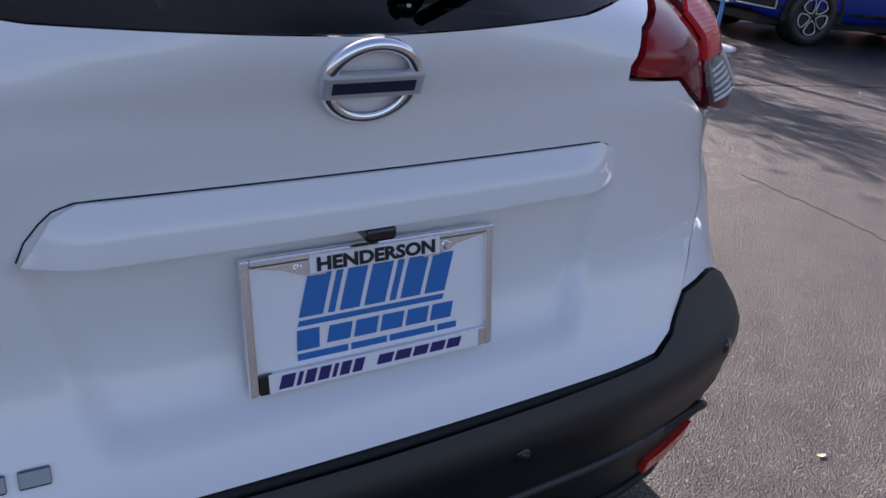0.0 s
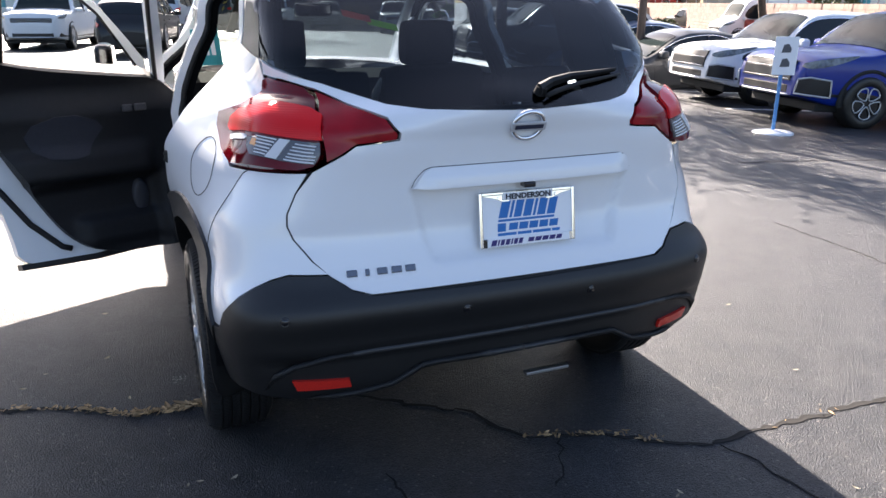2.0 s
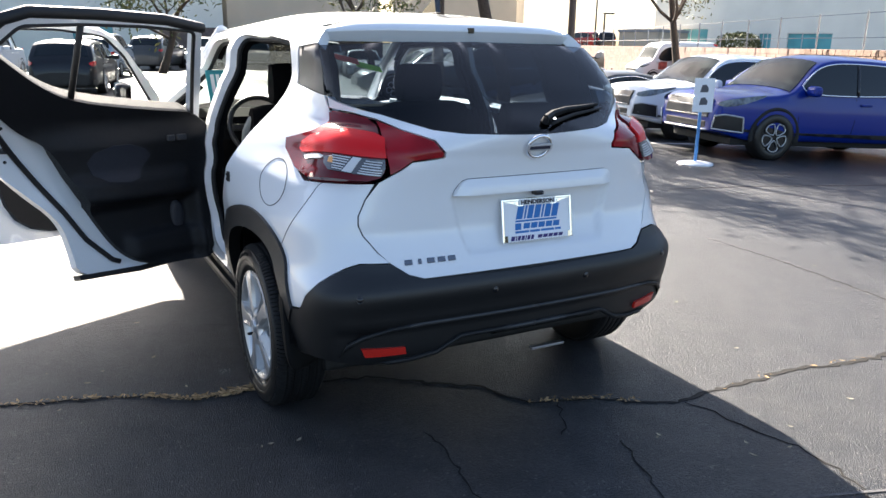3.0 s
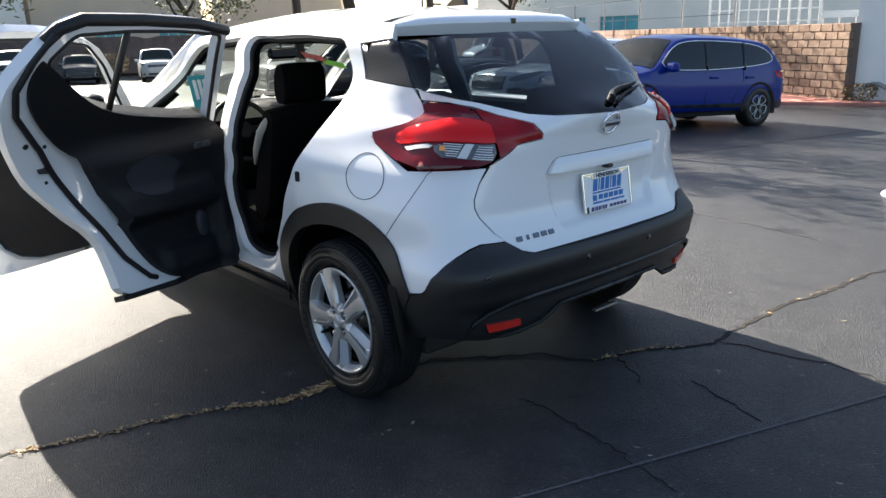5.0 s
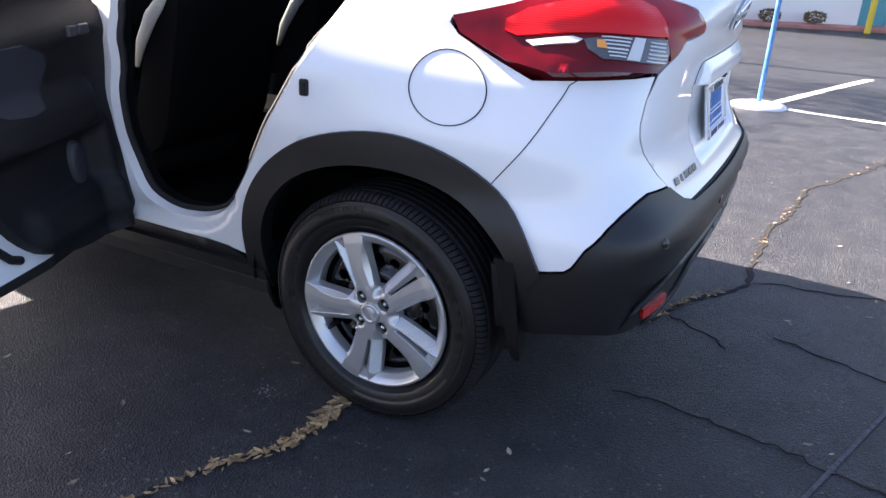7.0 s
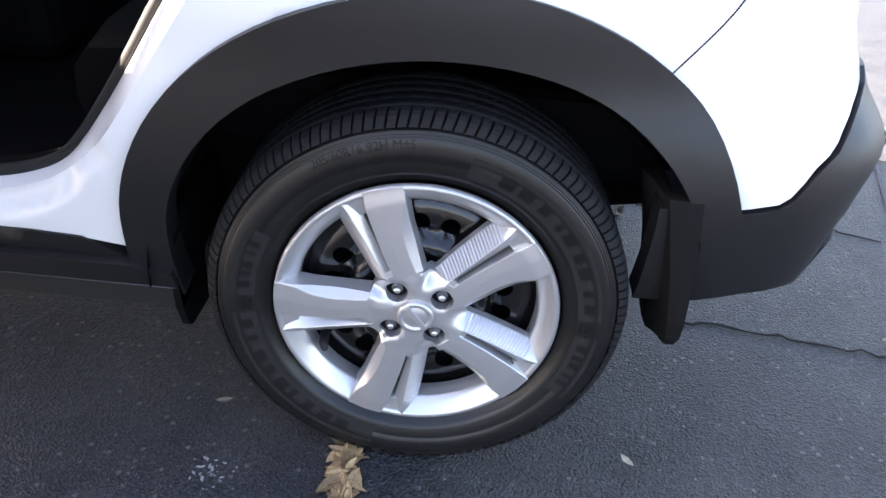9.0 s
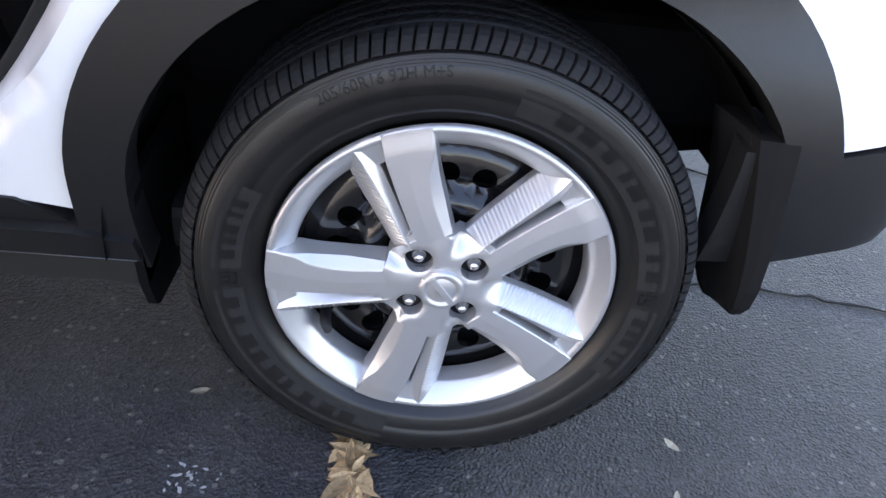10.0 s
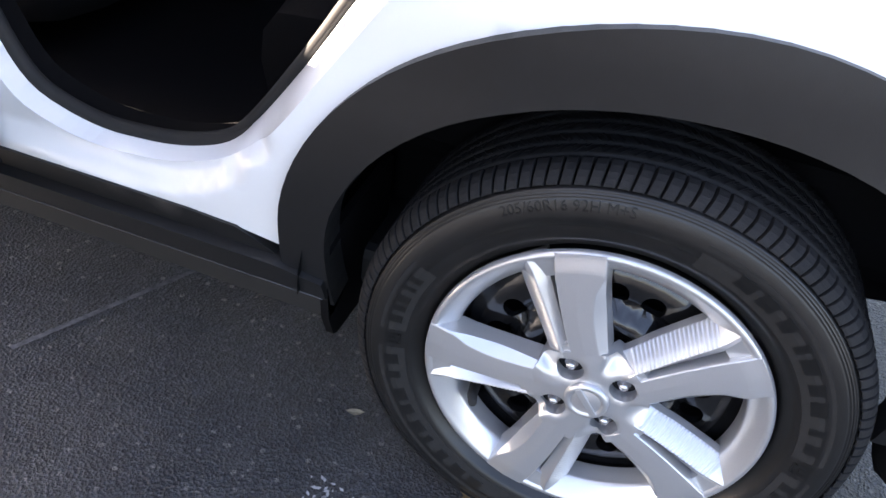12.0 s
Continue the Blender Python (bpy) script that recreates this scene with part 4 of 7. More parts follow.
# seam between bumper cover and wing
for sg in (-1, 1):
    bm = bmesh.new()
    line = [(0.640, 0.972), (0.654, 0.962), (0.667, 0.937), (0.728, 0.829), (0.760, 0.773), (0.794, 0.712)]
    pts = []
    for (a0, z0), (a1, z1) in zip(line, line[1:]):
        for k in range(8):
            pts.append(on_hull(sg, 0.0002)(a0 + (a1 - a0) * k / 8, z0 + (z1 - z0) * k / 8)[0])
    tube(bm, pts, 0.0014, 5)
    part("panel_seam", bm, GAP, car, "thin dark panel seam")
    # dark channel round the tailgate
    bm = bmesh.new()
    pts = [on_hull(sg, -0.008)(a + 0.002, z)[0] for a, z in resample(GATE_SIDE + GATE_SIDE[-2:0:-1], 0.012)]
    tube(bm, pts[: len(pts) // 2], 0.0055, 6)
    part("gate_seal", bm, RUBBER, car, "black seal round the tailgate")
    bm = bmesh.new()
    pts = [on_hull(sg, -0.008)(a, z)[0] for a, z in ((0.690, 1.200), (0.70, 1.225), (0.712, 1.252))]
    tube(bm, pts, 0.006, 6)
    part("gate_seal", bm, RUBBER, car, "black seal round the tailgate")
bm = bmesh.new()
tube(bm, [hull(-0.36 + 0.72 * k / 30, 0.6615) + hull_normal(-0.36 + 0.72 * k / 30, 0.66) * -0.010 for k in range(31)], 0.009, 6)
part("gate_seal", bm, RUBBER, car)

# emblem: ring and bar
c = hull(0.0, 1.090)
nrm = hull_normal(0.0, 1.090)
me_ = Matrix.Translation(c + nrm * 0.004) @ nrm.to_track_quat("Z", "Y").to_matrix().to_4x4()
bm = bmesh.new()
tube(bm, [me_ @ Vector((0.0465 * math.cos(2 * math.pi * k / 48), 0.0415 * math.sin(2 * math.pi * k / 48), 0.003)) for k in range(48)], 0.0072, 10, True)
em = part("emblem", bm, CHROME, gate, "chrome ring emblem with a bar")
bm = bmesh.new()
box(bm, -0.053, 0.053, -0.0135, 0.0135, 0.002, 0.012, 0.003, me_)
bar = part("emblem_bar", bm, mat("satin silver bar", (0.55, 0.56, 0.58), 0.35, metal=0.4), em, "satin silver bar with dark marks")
bm = bmesh.new()
for k in range(6):
    box(bm, -0.0435 + 0.0148 * k, -0.0325 + 0.0148 * k, -0.0062, 0.0062, 0.0118, 0.0126, 0.0, me_)
tagged(part("emblem_mark", bm, GLOSS_BLACK, em, "dark marks on the bar"), kind="stuff")
bm = bmesh.new()
box(bm, -0.043, 0.043, -0.0060, 0.0060, 0.0118, 0.0128, 0.0, me_)
part("emblem_band", bm, mat("dark blue enamel", (0.02, 0.025, 0.05), 0.3), em, "dark band on the bar")

# model badge: five plain chrome bars
for k in range(5):
    x = -0.512 + 0.0385 * k
    a = rear_a(x + 0.014, 0.715)
    p0, n0 = on_hull(1, 0.0)(a, 0.718)
    mk = Matrix.Translation(p0) @ n0.to_track_quat("Z", "Y").to_matrix().to_4x4()
    bm = bmesh.new()
    w = 0.006 if k == 1 else 0.0145
    box(bm, -w, w, -0.0095, 0.0095, 0.0, 0.004, 0.002, mk)
    part("badge_bar", bm, mat("dark chrome", (0.16, 0.165, 0.18), 0.18, metal=1.0), gate, "small chrome badge bar")

# number plate with a chrome frame
PL_C, PL_T = Vector((0.026, -0.653, 0.8185)), math.atan2(0.026, 0.150)
mp = Matrix.Translation(PL_C) @ Matrix.Rotation(math.pi / 2 + PL_T * -1, 4, "X") @ Matrix.Rotation(radians(-0.6), 4, "Z")
bm = bmesh.new()
box(bm, -0.148, 0.148, -0.073, 0.073, -0.006, 0.0, 0.001, mp)
plate = part("number_plate", bm, WHITE_PLASTIC, car, "white dealer plate in a chrome frame")
bm = bmesh.new()
for x0, x1, y0, y1 in ((-0.155, -0.1445, -0.079, 0.079), (0.1445, 0.155, -0.079, 0.079), (-0.1445, 0.1445, 0.0685, 0.079), (-0.1445, 0.1445, -0.079, -0.072)):
    box(bm, x0, x1, y0, y1, -0.004, 0.006, 0.0028, mp)
for s in (-1, 1):
    prism(bm, [(s * 0.1445, 0.0685), (s * 0.060, 0.0685), (s * 0.060, 0.050), (s * 0.080, 0.050), (s * 0.108, 0.061)][:: -s], 0.003, mp @ Matrix.Translation((0, 0, 0.0)))
part("plate_frame", bm, CHROME, plate, "chrome plate frame")
bm = bmesh.new()
box(bm, -0.080, 0.080, 0.0535, 0.0755, 0.001, 0.0075, 0.001, mp)
box(bm, -0.134, 0.134, -0.0775, -0.0545, 0.001, 0.0075, 0.001, mp)
part("frame_strip", bm, WHITE_PLASTIC, plate, "white strip on the frame")
for s in (-1, 1):
    bm = bmesh.new()
    cyl(bm, 0.0055, 0.0045, 0.004, mp @ Matrix.Translation((s * 0.092, 0.060, 0.005)), 14)
    part("plate_screw", bm, CHROME, plate, "chrome screw")
    bm = bmesh.new()
    box(bm, s * 0.1365 - 0.008, s * 0.1365 + 0.008, -0.078, -0.054, 0.001, 0.0065, 0.0015, mp)
    part("frame_corner", bm, GLOSS_BLACK if s < 0 else CHROME, plate)
bm = text_bm("HENDERSON", 0.0150, 0.0003, 0.0009)
wid = max(v.co.x for v in bm.verts)
for v in bm.verts:
    v.co = mp @ Vector(((v.co.x / wid - 0.5) * 0.146, v.co.y + 0.0640, 0.0082 + v.co.z))
part("plate_lettering", bm, mat("black print", (0.012, 0.012, 0.02), 0.5), plate, "bold black lettering")
BLUE_INK, NAVY_INK = mat("blue print", (0.015, 0.16, 0.48), 0.45), mat("navy print", (0.03, 0.02, 0.15), 0.45)


def bars(widths, x0, y0, h, slant, gap, material, z=0.0006, label=""):
    x = x0
    for w in widths:
        bm = bmesh.new()
        prism(bm, [(x, y0), (x + w, y0), (x + w + slant, y0 + h), (x + slant, y0 + h)], 0.0005, mp @ Matrix.Translation((0, 0, z)))
        part("print_bar", bm, material, plate, label)
        x += w + gap


bars([0.028, 0.008, 0.024, 0.026, 0.008, 0.026, 0.027], -0.094, 0.003, 0.048, 0.013, 0.006, BLUE_INK, label="blue printed bar")
bars([0.182], -0.096, -0.0075, 0.0065, 0.002, 0.0, BLUE_INK)
bars([0.028, 0.028, 0.028, 0.028, 0.028], -0.063, -0.033, 0.020, 0.004, 0.005, BLUE_INK)
bars([0.026], -0.098, -0.036, 0.024, 0.001, 0.0, BLUE_INK)
bars([0.060, 0.045, 0.060, 0.026], -0.098, -0.048, 0.008, 0.0, 0.004, BLUE_INK)
bars([0.016, 0.005, 0.012, 0.013, 0.005, 0.012, 0.012], -0.124, -0.0735, 0.016, 0.005, 0.004, NAVY_INK, 0.0078, "navy printed bar")
bars([0.019, 0.020, 0.019, 0.019, 0.018], -0.006, -0.071, 0.012, 0.004, 0.004, NAVY_INK, 0.0078)

# grip bar over the plate
def bar_relief(a, z):
    x = hull(a, z).x - 0.02
    end = step01(0.36 - abs(x) + 0.35 * (0.95 - z), 0.0, 0.085)
    return (0.004 + 0.022 * step01(1.0 - z, 0.010, 0.045) + 0.004 * step01(1.0 - z, 0.045, 0.068)) * (0.08 + 0.92 * end)


def on_rear(x, z):
    return rear_a(x, z), z


outline = [on_rear(-0.322 + 0.692 * k / 16, 0.929) for k in range(17)] + [on_rear(0.372, 0.948), on_rear(0.360, 0.973)] + [on_rear(0.335 - 0.605 * k / 16, 0.984) for k in range(17)] + [on_rear(-0.292, 0.973)]
bm = skin(outline, [], on_hull(1, 0.0, bar_relief), 0.010, 0.028)
grip = part("grip_bar", bm, PAINT, gate, "white grip bar over the plate")
bm = bmesh.new()
seam = [(-0.325, 0.931), (-0.316, 0.950), (-0.302, 0.967), (-0.290, 0.978), (-0.272, 0.9842)] + [(-0.25 + 0.029 * k, 0.9848) for k in range(20)] + [(0.330, 0.9845), (0.345, 0.980), (0.358, 0.970), (0.370, 0.950), (0.374, 0.938)]
tube(bm, [on_hull(1, 0.0006)(*on_rear(x, z))[0] for x, z in seam], 0.0009, 5)
part("grip_seam", bm, GAP, grip, "thin dark seam over the grip bar")

# reversing camera under the grip bar
bm = bmesh.new()
p0 = hull(0.02, 0.921) + Vector((0, -0.012, 0.0))
box(bm, p0.x - 0.018, p0.x + 0.018, p0.y - 0.012, p0.y + 0.02, 0.908, 0.924, 0.004)
part("reversing_camera", bm, GLOSS_BLACK, gate, "small black reversing camera")

# grip bar outline and rear wiper
bm = bmesh.new()
wb = hull(0.055, 1.168)
wn = hull_normal(0.055, 1.168)
cyl(bm, 0.019, 0.015, 0.022, Matrix.Translation(wb + wn * 0.008) @ wn.to_track_quat("Z", "Y").to_matrix().to_4x4(), 20)
WIPER = mat("matt wiper black", (0.006, 0.006, 0.0065), 0.6, spec=0.3)
spine = [(0.045, 1.166), (0.10, 1.181), (0.18, 1.193), (0.26, 1.199), (0.37, 1.207)]
rows = []
for i, (a, z) in enumerate(spine):
    p0, n0 = hull(a, z), hull_normal(a, z)
    side = n0.cross(Vector((1, 0, 0.15))).normalized()
    wide, tall = 0.018 - 0.003 * i, 0.024 - 0.0032 * i
    rows.append([bm.verts.new(p0 + side * u * wide + n0 * (0.006 + v * tall)) for u, v in ((-1.0, 0.0), (-0.75, 0.75), (0.0, 1.0), (0.75, 0.75), (1.0, 0.0))])
for p0, p1 in zip(rows, rows[1:]):
    for k in range(5):
        bm.faces.new((p0[k], p0[(k + 1) % 5], p1[(k + 1) % 5], p1[k]))
bm.faces.new(rows[0])
bm.faces.new(rows[-1][::-1])
bmesh.ops.recalc_face_normals(bm, faces=bm.faces[:])
wiper = part("rear_wiper", bm, WIPER, gate, "black rear wiper")
bm = bmesh.new()
tube(bm, [hull(a, z - 0.010) + hull_normal(a, z) * 0.006 for a, z in ((0.06, 1.166), (0.10, 1.175), (0.2, 1.190), (0.30, 1.199), (0.385, 1.206))], [0.007, 0.008, 0.007, 0.006, 0.004], 6)
part("wiper_blade", bm, RUBBER, wiper, "black wiper blade")
bm = bmesh.new()
box(bm, 0.012, 0.040, -0.142, -0.120, 1.474, 1.496, 0.003)
part("washer_nozzle", bm, GLOSS_BLACK, car, "small black nozzle on the spoiler")
bm = bmesh.new()
box(bm, 0.006, 0.026, -0.205, -0.18, 1.418, 1.432, 0.003)
part("brake_light_dot", bm, GLOSS_BLACK, car)
# roof aerial
bm = bmesh.new()
prism(bm, [(0, 0), (0.13, 0), (0.10, 0.02), (0.03, 0.055), (0.012, 0.058)], 0.025, Matrix.Translation((0.02, 0.16, 1.563)) @ Matrix.Rotation(math.pi / 2, 4, "Z") @ Matrix.Rotation(math.pi / 2, 4, "X"))
part("roof_aerial", bm, GLOSS_BLACK, car, "black fin aerial")

# bumper pieces
for x, z in ((-0.668, 0.621), (-0.20, 0.602), (0.20, 0.602), (0.640, 0.621)):
    a = rear_a(x, z)
    p0, n0 = on_hull(1, 0.006)(a, z)
    mk = Matrix.Translation(p0) @ n0.to_track_quat("Z", "Y").to_matrix().to_4x4()
    bm = bmesh.new()
    lathe(bm, [(0.0, 0.003), (0.009, 0.003), (0.0095, 0.0015), (0.0105, 0.0015), (0.012, 0.003), (0.0135, -0.003)], mk, 24)
    part("parking_sensor", bm, GLOSS_BLACK, bumper, "round black parking sensor")
for sg in (-1, 1):
    bm = skin([(0.405, 0.398), (0.500, 0.402), (0.507, 0.434), (0.407, 0.424)], [], on_hull(sg, -0.002), 0.02, 0.02)
    part("reflector", bm, mat("red reflector", (0.55, 0.02, 0.012), 0.25, coat=0.6, grain=0.25, scale=500), bumper, "red rear reflector")
    bm = bmesh.new()
    pts = [(0.0, 0.507), (0.2, 0.507), (0.36, 0.507), (0.44, 0.500), (0.50, 0.480), (0.535, 0.45), (0.56, 0.40)]
    tube(bm, [on_hull(sg, 0.001)(a, z)[0] for a, z in resample(pts + pts[-2:0:-1], 0.03)[:24]], 0.0085, 8)
    part("bumper_ridge", bm, mat("smooth black plastic", (0.03, 0.031, 0.033), 0.38), bumper, "smooth raised bumper ridge")
    bm = bmesh.new()
    pts = [(0.0, 0.434), (0.15, 0.434), (0.255, 0.434), (0.285, 0.412), (0.325, 0.382), (0.40, 0.366), (0.49, 0.366)]
    tube(bm, [on_hull(sg, -0.008)(a, z)[0] for a, z in resample(pts + pts[-2:0:-1], 0.03)[:26]], 0.0095, 8)
    part("bumper_ridge", bm, mat("smooth black plastic", (0.035, 0.036, 0.038), 0.38), bumper, "smooth raised bumper ridge")
bm = bmesh.new()
box(bm, 0.10, 0.26, -0.56, -0.535, 0.245, 0.256, 0.002)
part("tow_bar_edge", bm, mat("bare metal", (0.4, 0.4, 0.4), 0.4, metal=0.9), car, "thin metal strip under the bumper")
bm = bmesh.new()
box(bm, -0.20, 0.60, -0.56, -0.30, 0.36, 0.44, 0.03)
box(bm, -0.70, 0.70, -0.35, 3.3, 0.22, 0.30, 0.02)
box(bm, -0.52, -0.40, -0.05, 0.05, 0.24, 0.40, 0.02)
cyl(bm, 0.045, 0.045, 1.1, Matrix.Translation((0, 0.0, 0.28)) @ Matrix.Rotation(math.pi / 2, 4, "Y"), 16)
cyl(bm, 0.07, 0.07, 0.5, Matrix.Translation((0.25, -0.40, 0.35)) @ Matrix.Rotation(math.pi / 2, 4, "Y"), 20)
part("underbody", bm, mat("underbody", (0.01, 0.01, 0.01), 0.7, grain=0.2), car, "dark underbody and axle")


# ---- openings: seals, striker, sill plates ----
def loop_tube(name, loop, off, radius, material, sign, label=""):
    bm = bmesh.new()
    tube(bm, [on_hull(sign, off, pillar_recess)(a, z)[0] for a, z in resample(loop, 0.03)], radius, 8, True)
    return part(name, bm, material, car, label)


for sg in (-1, 1):
    loop_tube("opening_seal", OPEN_REAR, -0.043, 0.012, RUBBER, sg, "black rubber door seal")
    loop_tube("opening_seal", OPEN_FRONT, -0.043, 0.012, RUBBER, sg, "black rubber door seal")
    # the jamb turns inwards along the rear edge, with the seal's lip at its inner side
    edge = [(a, z) for a, z in resample(OPEN_REAR, 0.015) if z < 1.16 and hull(a, z).y < 0.84]
    turn_in = [0.004 + 0.028 * step01(z, 0.44, 0.60) * (1 - 0.5 * step01(z, 0.95, 1.15)) for a, z in edge]
    bm = bmesh.new()
    rows = []
    for (a, z), d in zip(edge, turn_in):
        rows.append([bm.verts.new(on_hull(sg, off, pillar_recess)(a + d * q, z)[0]) for q, off in ((0.0, -0.001), (0.35, -0.008), (0.75, -0.026), (1.0, -0.050))])
    for p, q in zip(rows, rows[1:]):
        for k in range(3):
            bm.faces.new((p[k], p[k + 1], q[k + 1], q[k])).smooth = True
    part("door_jamb", bm, PAINT, car, "white inner jamb of the rear door")
    bm = bmesh.new()
    tube(bm, [on_hull(sg, -0.048, pillar_recess)(a + d + 0.003, z)[0] for (a, z), d in zip(edge, turn_in)], 0.009, 6)
    part("seal_lip", bm, RUBBER, car, "black rubber door seal")
bm = bmesh.new()
p0, n0 = on_hull(-1, -0.004)(side_a(0.180, 0.905), 0.905)
mk = Matrix.Translation(p0) @ n0.to_track_quat("Z", "Y").to_matrix().to_4x4()
box(bm, -0.013, 0.013, -0.021, 0.021, -0.006, 0.010, 0.006, mk)
for v in (-0.010, 0.010):
    cyl(bm, 0.006, 0.005, 0.006, mk @ Matrix.Translation((0, v, 0.011)), 12)
part("door_striker", bm, RUBBER, car, "black door striker")

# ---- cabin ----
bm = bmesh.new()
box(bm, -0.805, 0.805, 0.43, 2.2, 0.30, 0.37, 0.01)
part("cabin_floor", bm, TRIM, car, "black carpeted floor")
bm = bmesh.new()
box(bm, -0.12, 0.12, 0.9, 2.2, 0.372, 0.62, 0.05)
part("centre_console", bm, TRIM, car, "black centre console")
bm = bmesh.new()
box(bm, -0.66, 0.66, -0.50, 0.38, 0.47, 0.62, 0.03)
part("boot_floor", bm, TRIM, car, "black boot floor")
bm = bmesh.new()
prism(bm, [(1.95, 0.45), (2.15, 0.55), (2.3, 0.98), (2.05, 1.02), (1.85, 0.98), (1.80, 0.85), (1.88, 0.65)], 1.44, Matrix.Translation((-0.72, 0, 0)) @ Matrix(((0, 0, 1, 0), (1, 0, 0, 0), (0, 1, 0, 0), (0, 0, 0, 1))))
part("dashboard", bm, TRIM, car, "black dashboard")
bm = bmesh.new()
mw = Matrix.Translation((-0.36, 1.70, 0.93)) @ Matrix.Rotation(radians(65), 4, "X")
tube(bm, [mw @ Vector((0.185 * math.cos(2 * math.pi * k / 40), 0.185 * math.sin(2 * math.pi * k / 40), 0)) for k in range(40)], 0.015, 8, True)
box(bm, -0.17, 0.17, -0.02, 0.02, -0.01, 0.008, 0.006, mw)
cyl(bm, 0.055, 0.05, 0.03, mw, 20)
part("steering_wheel", bm, mat("black leather", (0.015, 0.015, 0.015), 0.5), car, "black steering wheel")


def slab(bm, prof, x0, x1, edge=0.05):
    """A padded shape: an outline (y, z) drawn out from x0 to x1 with narrowed ends."""
    cy, cz = sum(p[0] for p in prof) / len(prof), sum(p[1] for p in prof) / len(prof)
    rows = []
    for t, s in ((0.0, 0.80), (0.12, 0.95), (0.3, 1.0), (0.7, 1.0), (0.88, 0.95), (1.0, 0.80)):
        rows.append([bm.verts.new((x0 + (x1 - x0) * t, cy + (y - cy) * s, cz + (z - cz) * (1 - (1 - s) * 0.35))) for y, z in prof])
    n = len(prof)
    for a, b in zip(rows, rows[1:]):
        for k in range(n):
            bm.faces.new((a[k], a[(k + 1) % n], b[(k + 1) % n], b[k])).smooth = True
    bm.faces.new(rows[0][::-1])
    bm.faces.new(rows[-1])


LIGHT_EDGE = mat("pale grey seat piping", (0.42, 0.41, 0.37), 0.8, grain=0.1, scale=200)
for cx in (-0.36, 0.36):
    seat = new("front_seat")
    seat.parent = car
    tagged(seat, "black fabric front seat")
    bm = bmesh.new()
    slab(bm, smooth_loop([(1.10, 0.50), (1.00, 0.56), (0.93, 0.80), (0.85, 1.05), (0.86, 1.12), (0.94, 1.13), (1.02, 1.02), (1.10, 0.80), (1.18, 0.60), (1.18, 0.52)], 1), cx - 0.25, cx + 0.25)
    part("backrest", bm, FABRIC, seat)
    bm = bmesh.new()
    slab(bm, smooth_loop([(1.02, 0.42), (1.02, 0.55), (1.2, 0.58), (1.55, 0.61), (1.60, 0.56), (1.56, 0.42)], 1), cx - 0.25, cx + 0.25)
    part("cushion", bm, FABRIC, seat)
    bm = bmesh.new()
    slab(bm, smooth_loop([(0.96, 1.11), (0.94, 1.21), (0.96, 1.315), (1.02, 1.33), (1.08, 1.26), (1.08, 1.12)], 2), cx - 0.122, cx + 0.122)
    for s in (-0.06, 0.06):
        tube(bm, [(cx + s, 0.97, 1.04), (cx + s, 1.0, 1.18)], 0.006, 6)
    part("headrest", bm, FABRIC, seat)
    bm = bmesh.new()
    tube(bm, [(cx - 0.250, 1.10, 0.82), (cx - 0.258, 1.06, 0.90), (cx - 0.258, 1.00, 0.99), (cx - 0.242, 0.95, 1.05), (cx - 0.215, 0.92, 1.085)], [0.008, 0.018, 0.022, 0.020, 0.008], 8)
    part("side_bolster", bm, LIGHT_EDGE, seat, "pale seat side")
bench = new("rear_bench")
bench.parent = car
tagged(bench, "black fabric rear bench")
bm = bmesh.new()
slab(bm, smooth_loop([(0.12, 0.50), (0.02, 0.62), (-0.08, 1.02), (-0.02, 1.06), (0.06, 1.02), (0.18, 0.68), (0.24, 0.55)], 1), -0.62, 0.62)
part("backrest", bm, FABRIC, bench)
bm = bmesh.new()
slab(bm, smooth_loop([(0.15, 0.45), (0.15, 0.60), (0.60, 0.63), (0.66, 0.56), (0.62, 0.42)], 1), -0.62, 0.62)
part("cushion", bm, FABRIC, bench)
for cx in (-0.38, 0.38):
    bm = bmesh.new()
    slab(bm, smooth_loop([(-0.06, 1.05), (-0.08, 1.14), (-0.05, 1.19), (0.0, 1.18), (0.02, 1.08)], 2), cx - 0.12, cx + 0.12)
    part("headrest", bm, FABRIC, bench)

# ---- windows, bonnet and nose ----
bm = bmesh.new()
rows = []
for i in range(9):
    t = i / 8
    y, z = 1.70 + 0.78 * t, 1.49 - 0.45 * t ** 1.05
    w = 0.56 + 0.13 * t
    rows.append([bm.verts.new((w * (-1 + 2 * k / 12), y + 0.10 * (1 - (-1 + 2 * k / 12) ** 2), z + 0.02 * (1 - (-1 + 2 * k / 12) ** 2))) for k in range(13)])
for a, b in zip(rows, rows[1:]):
    for k in range(12):
        bm.faces.new((a[k], a[k + 1], b[k + 1], b[k])).smooth = True
part("windscreen", bm, SCREEN_GLASS, car, "clear windscreen")
for sg in (-1, 1):
    bm = bmesh.new()
    tube(bm, [(sg * 0.565, 1.66, 1.485), (sg * 0.62, 2.05, 1.29), (sg * 0.70, 2.48, 1.05)], [0.035, 0.035, 0.04], 8)
    part("front_pillar", bm, PAINT, car, "white front pillar")
zb = curve((2.3, 2.6, 3.0, 3.3, 3.42), (1.06, 1.04, 0.98, 0.88, 0.72))
bm = bmesh.new()
rows = []
for i in range(14):
    y = 2.25 + 1.15 * i / 13
    w = 0.80 - front_draw(y)
    rows.append([bm.verts.new((w * s, y, zb(y) - 0.07 * abs(s) ** 3)) for s in [-1 + 2 * k / 16 for k in range(17)]])
for a, b in zip(rows, rows[1:]):
    for k in range(16):
        bm.faces.new((a[k], a[k + 1], b[k + 1], b[k])).smooth = True
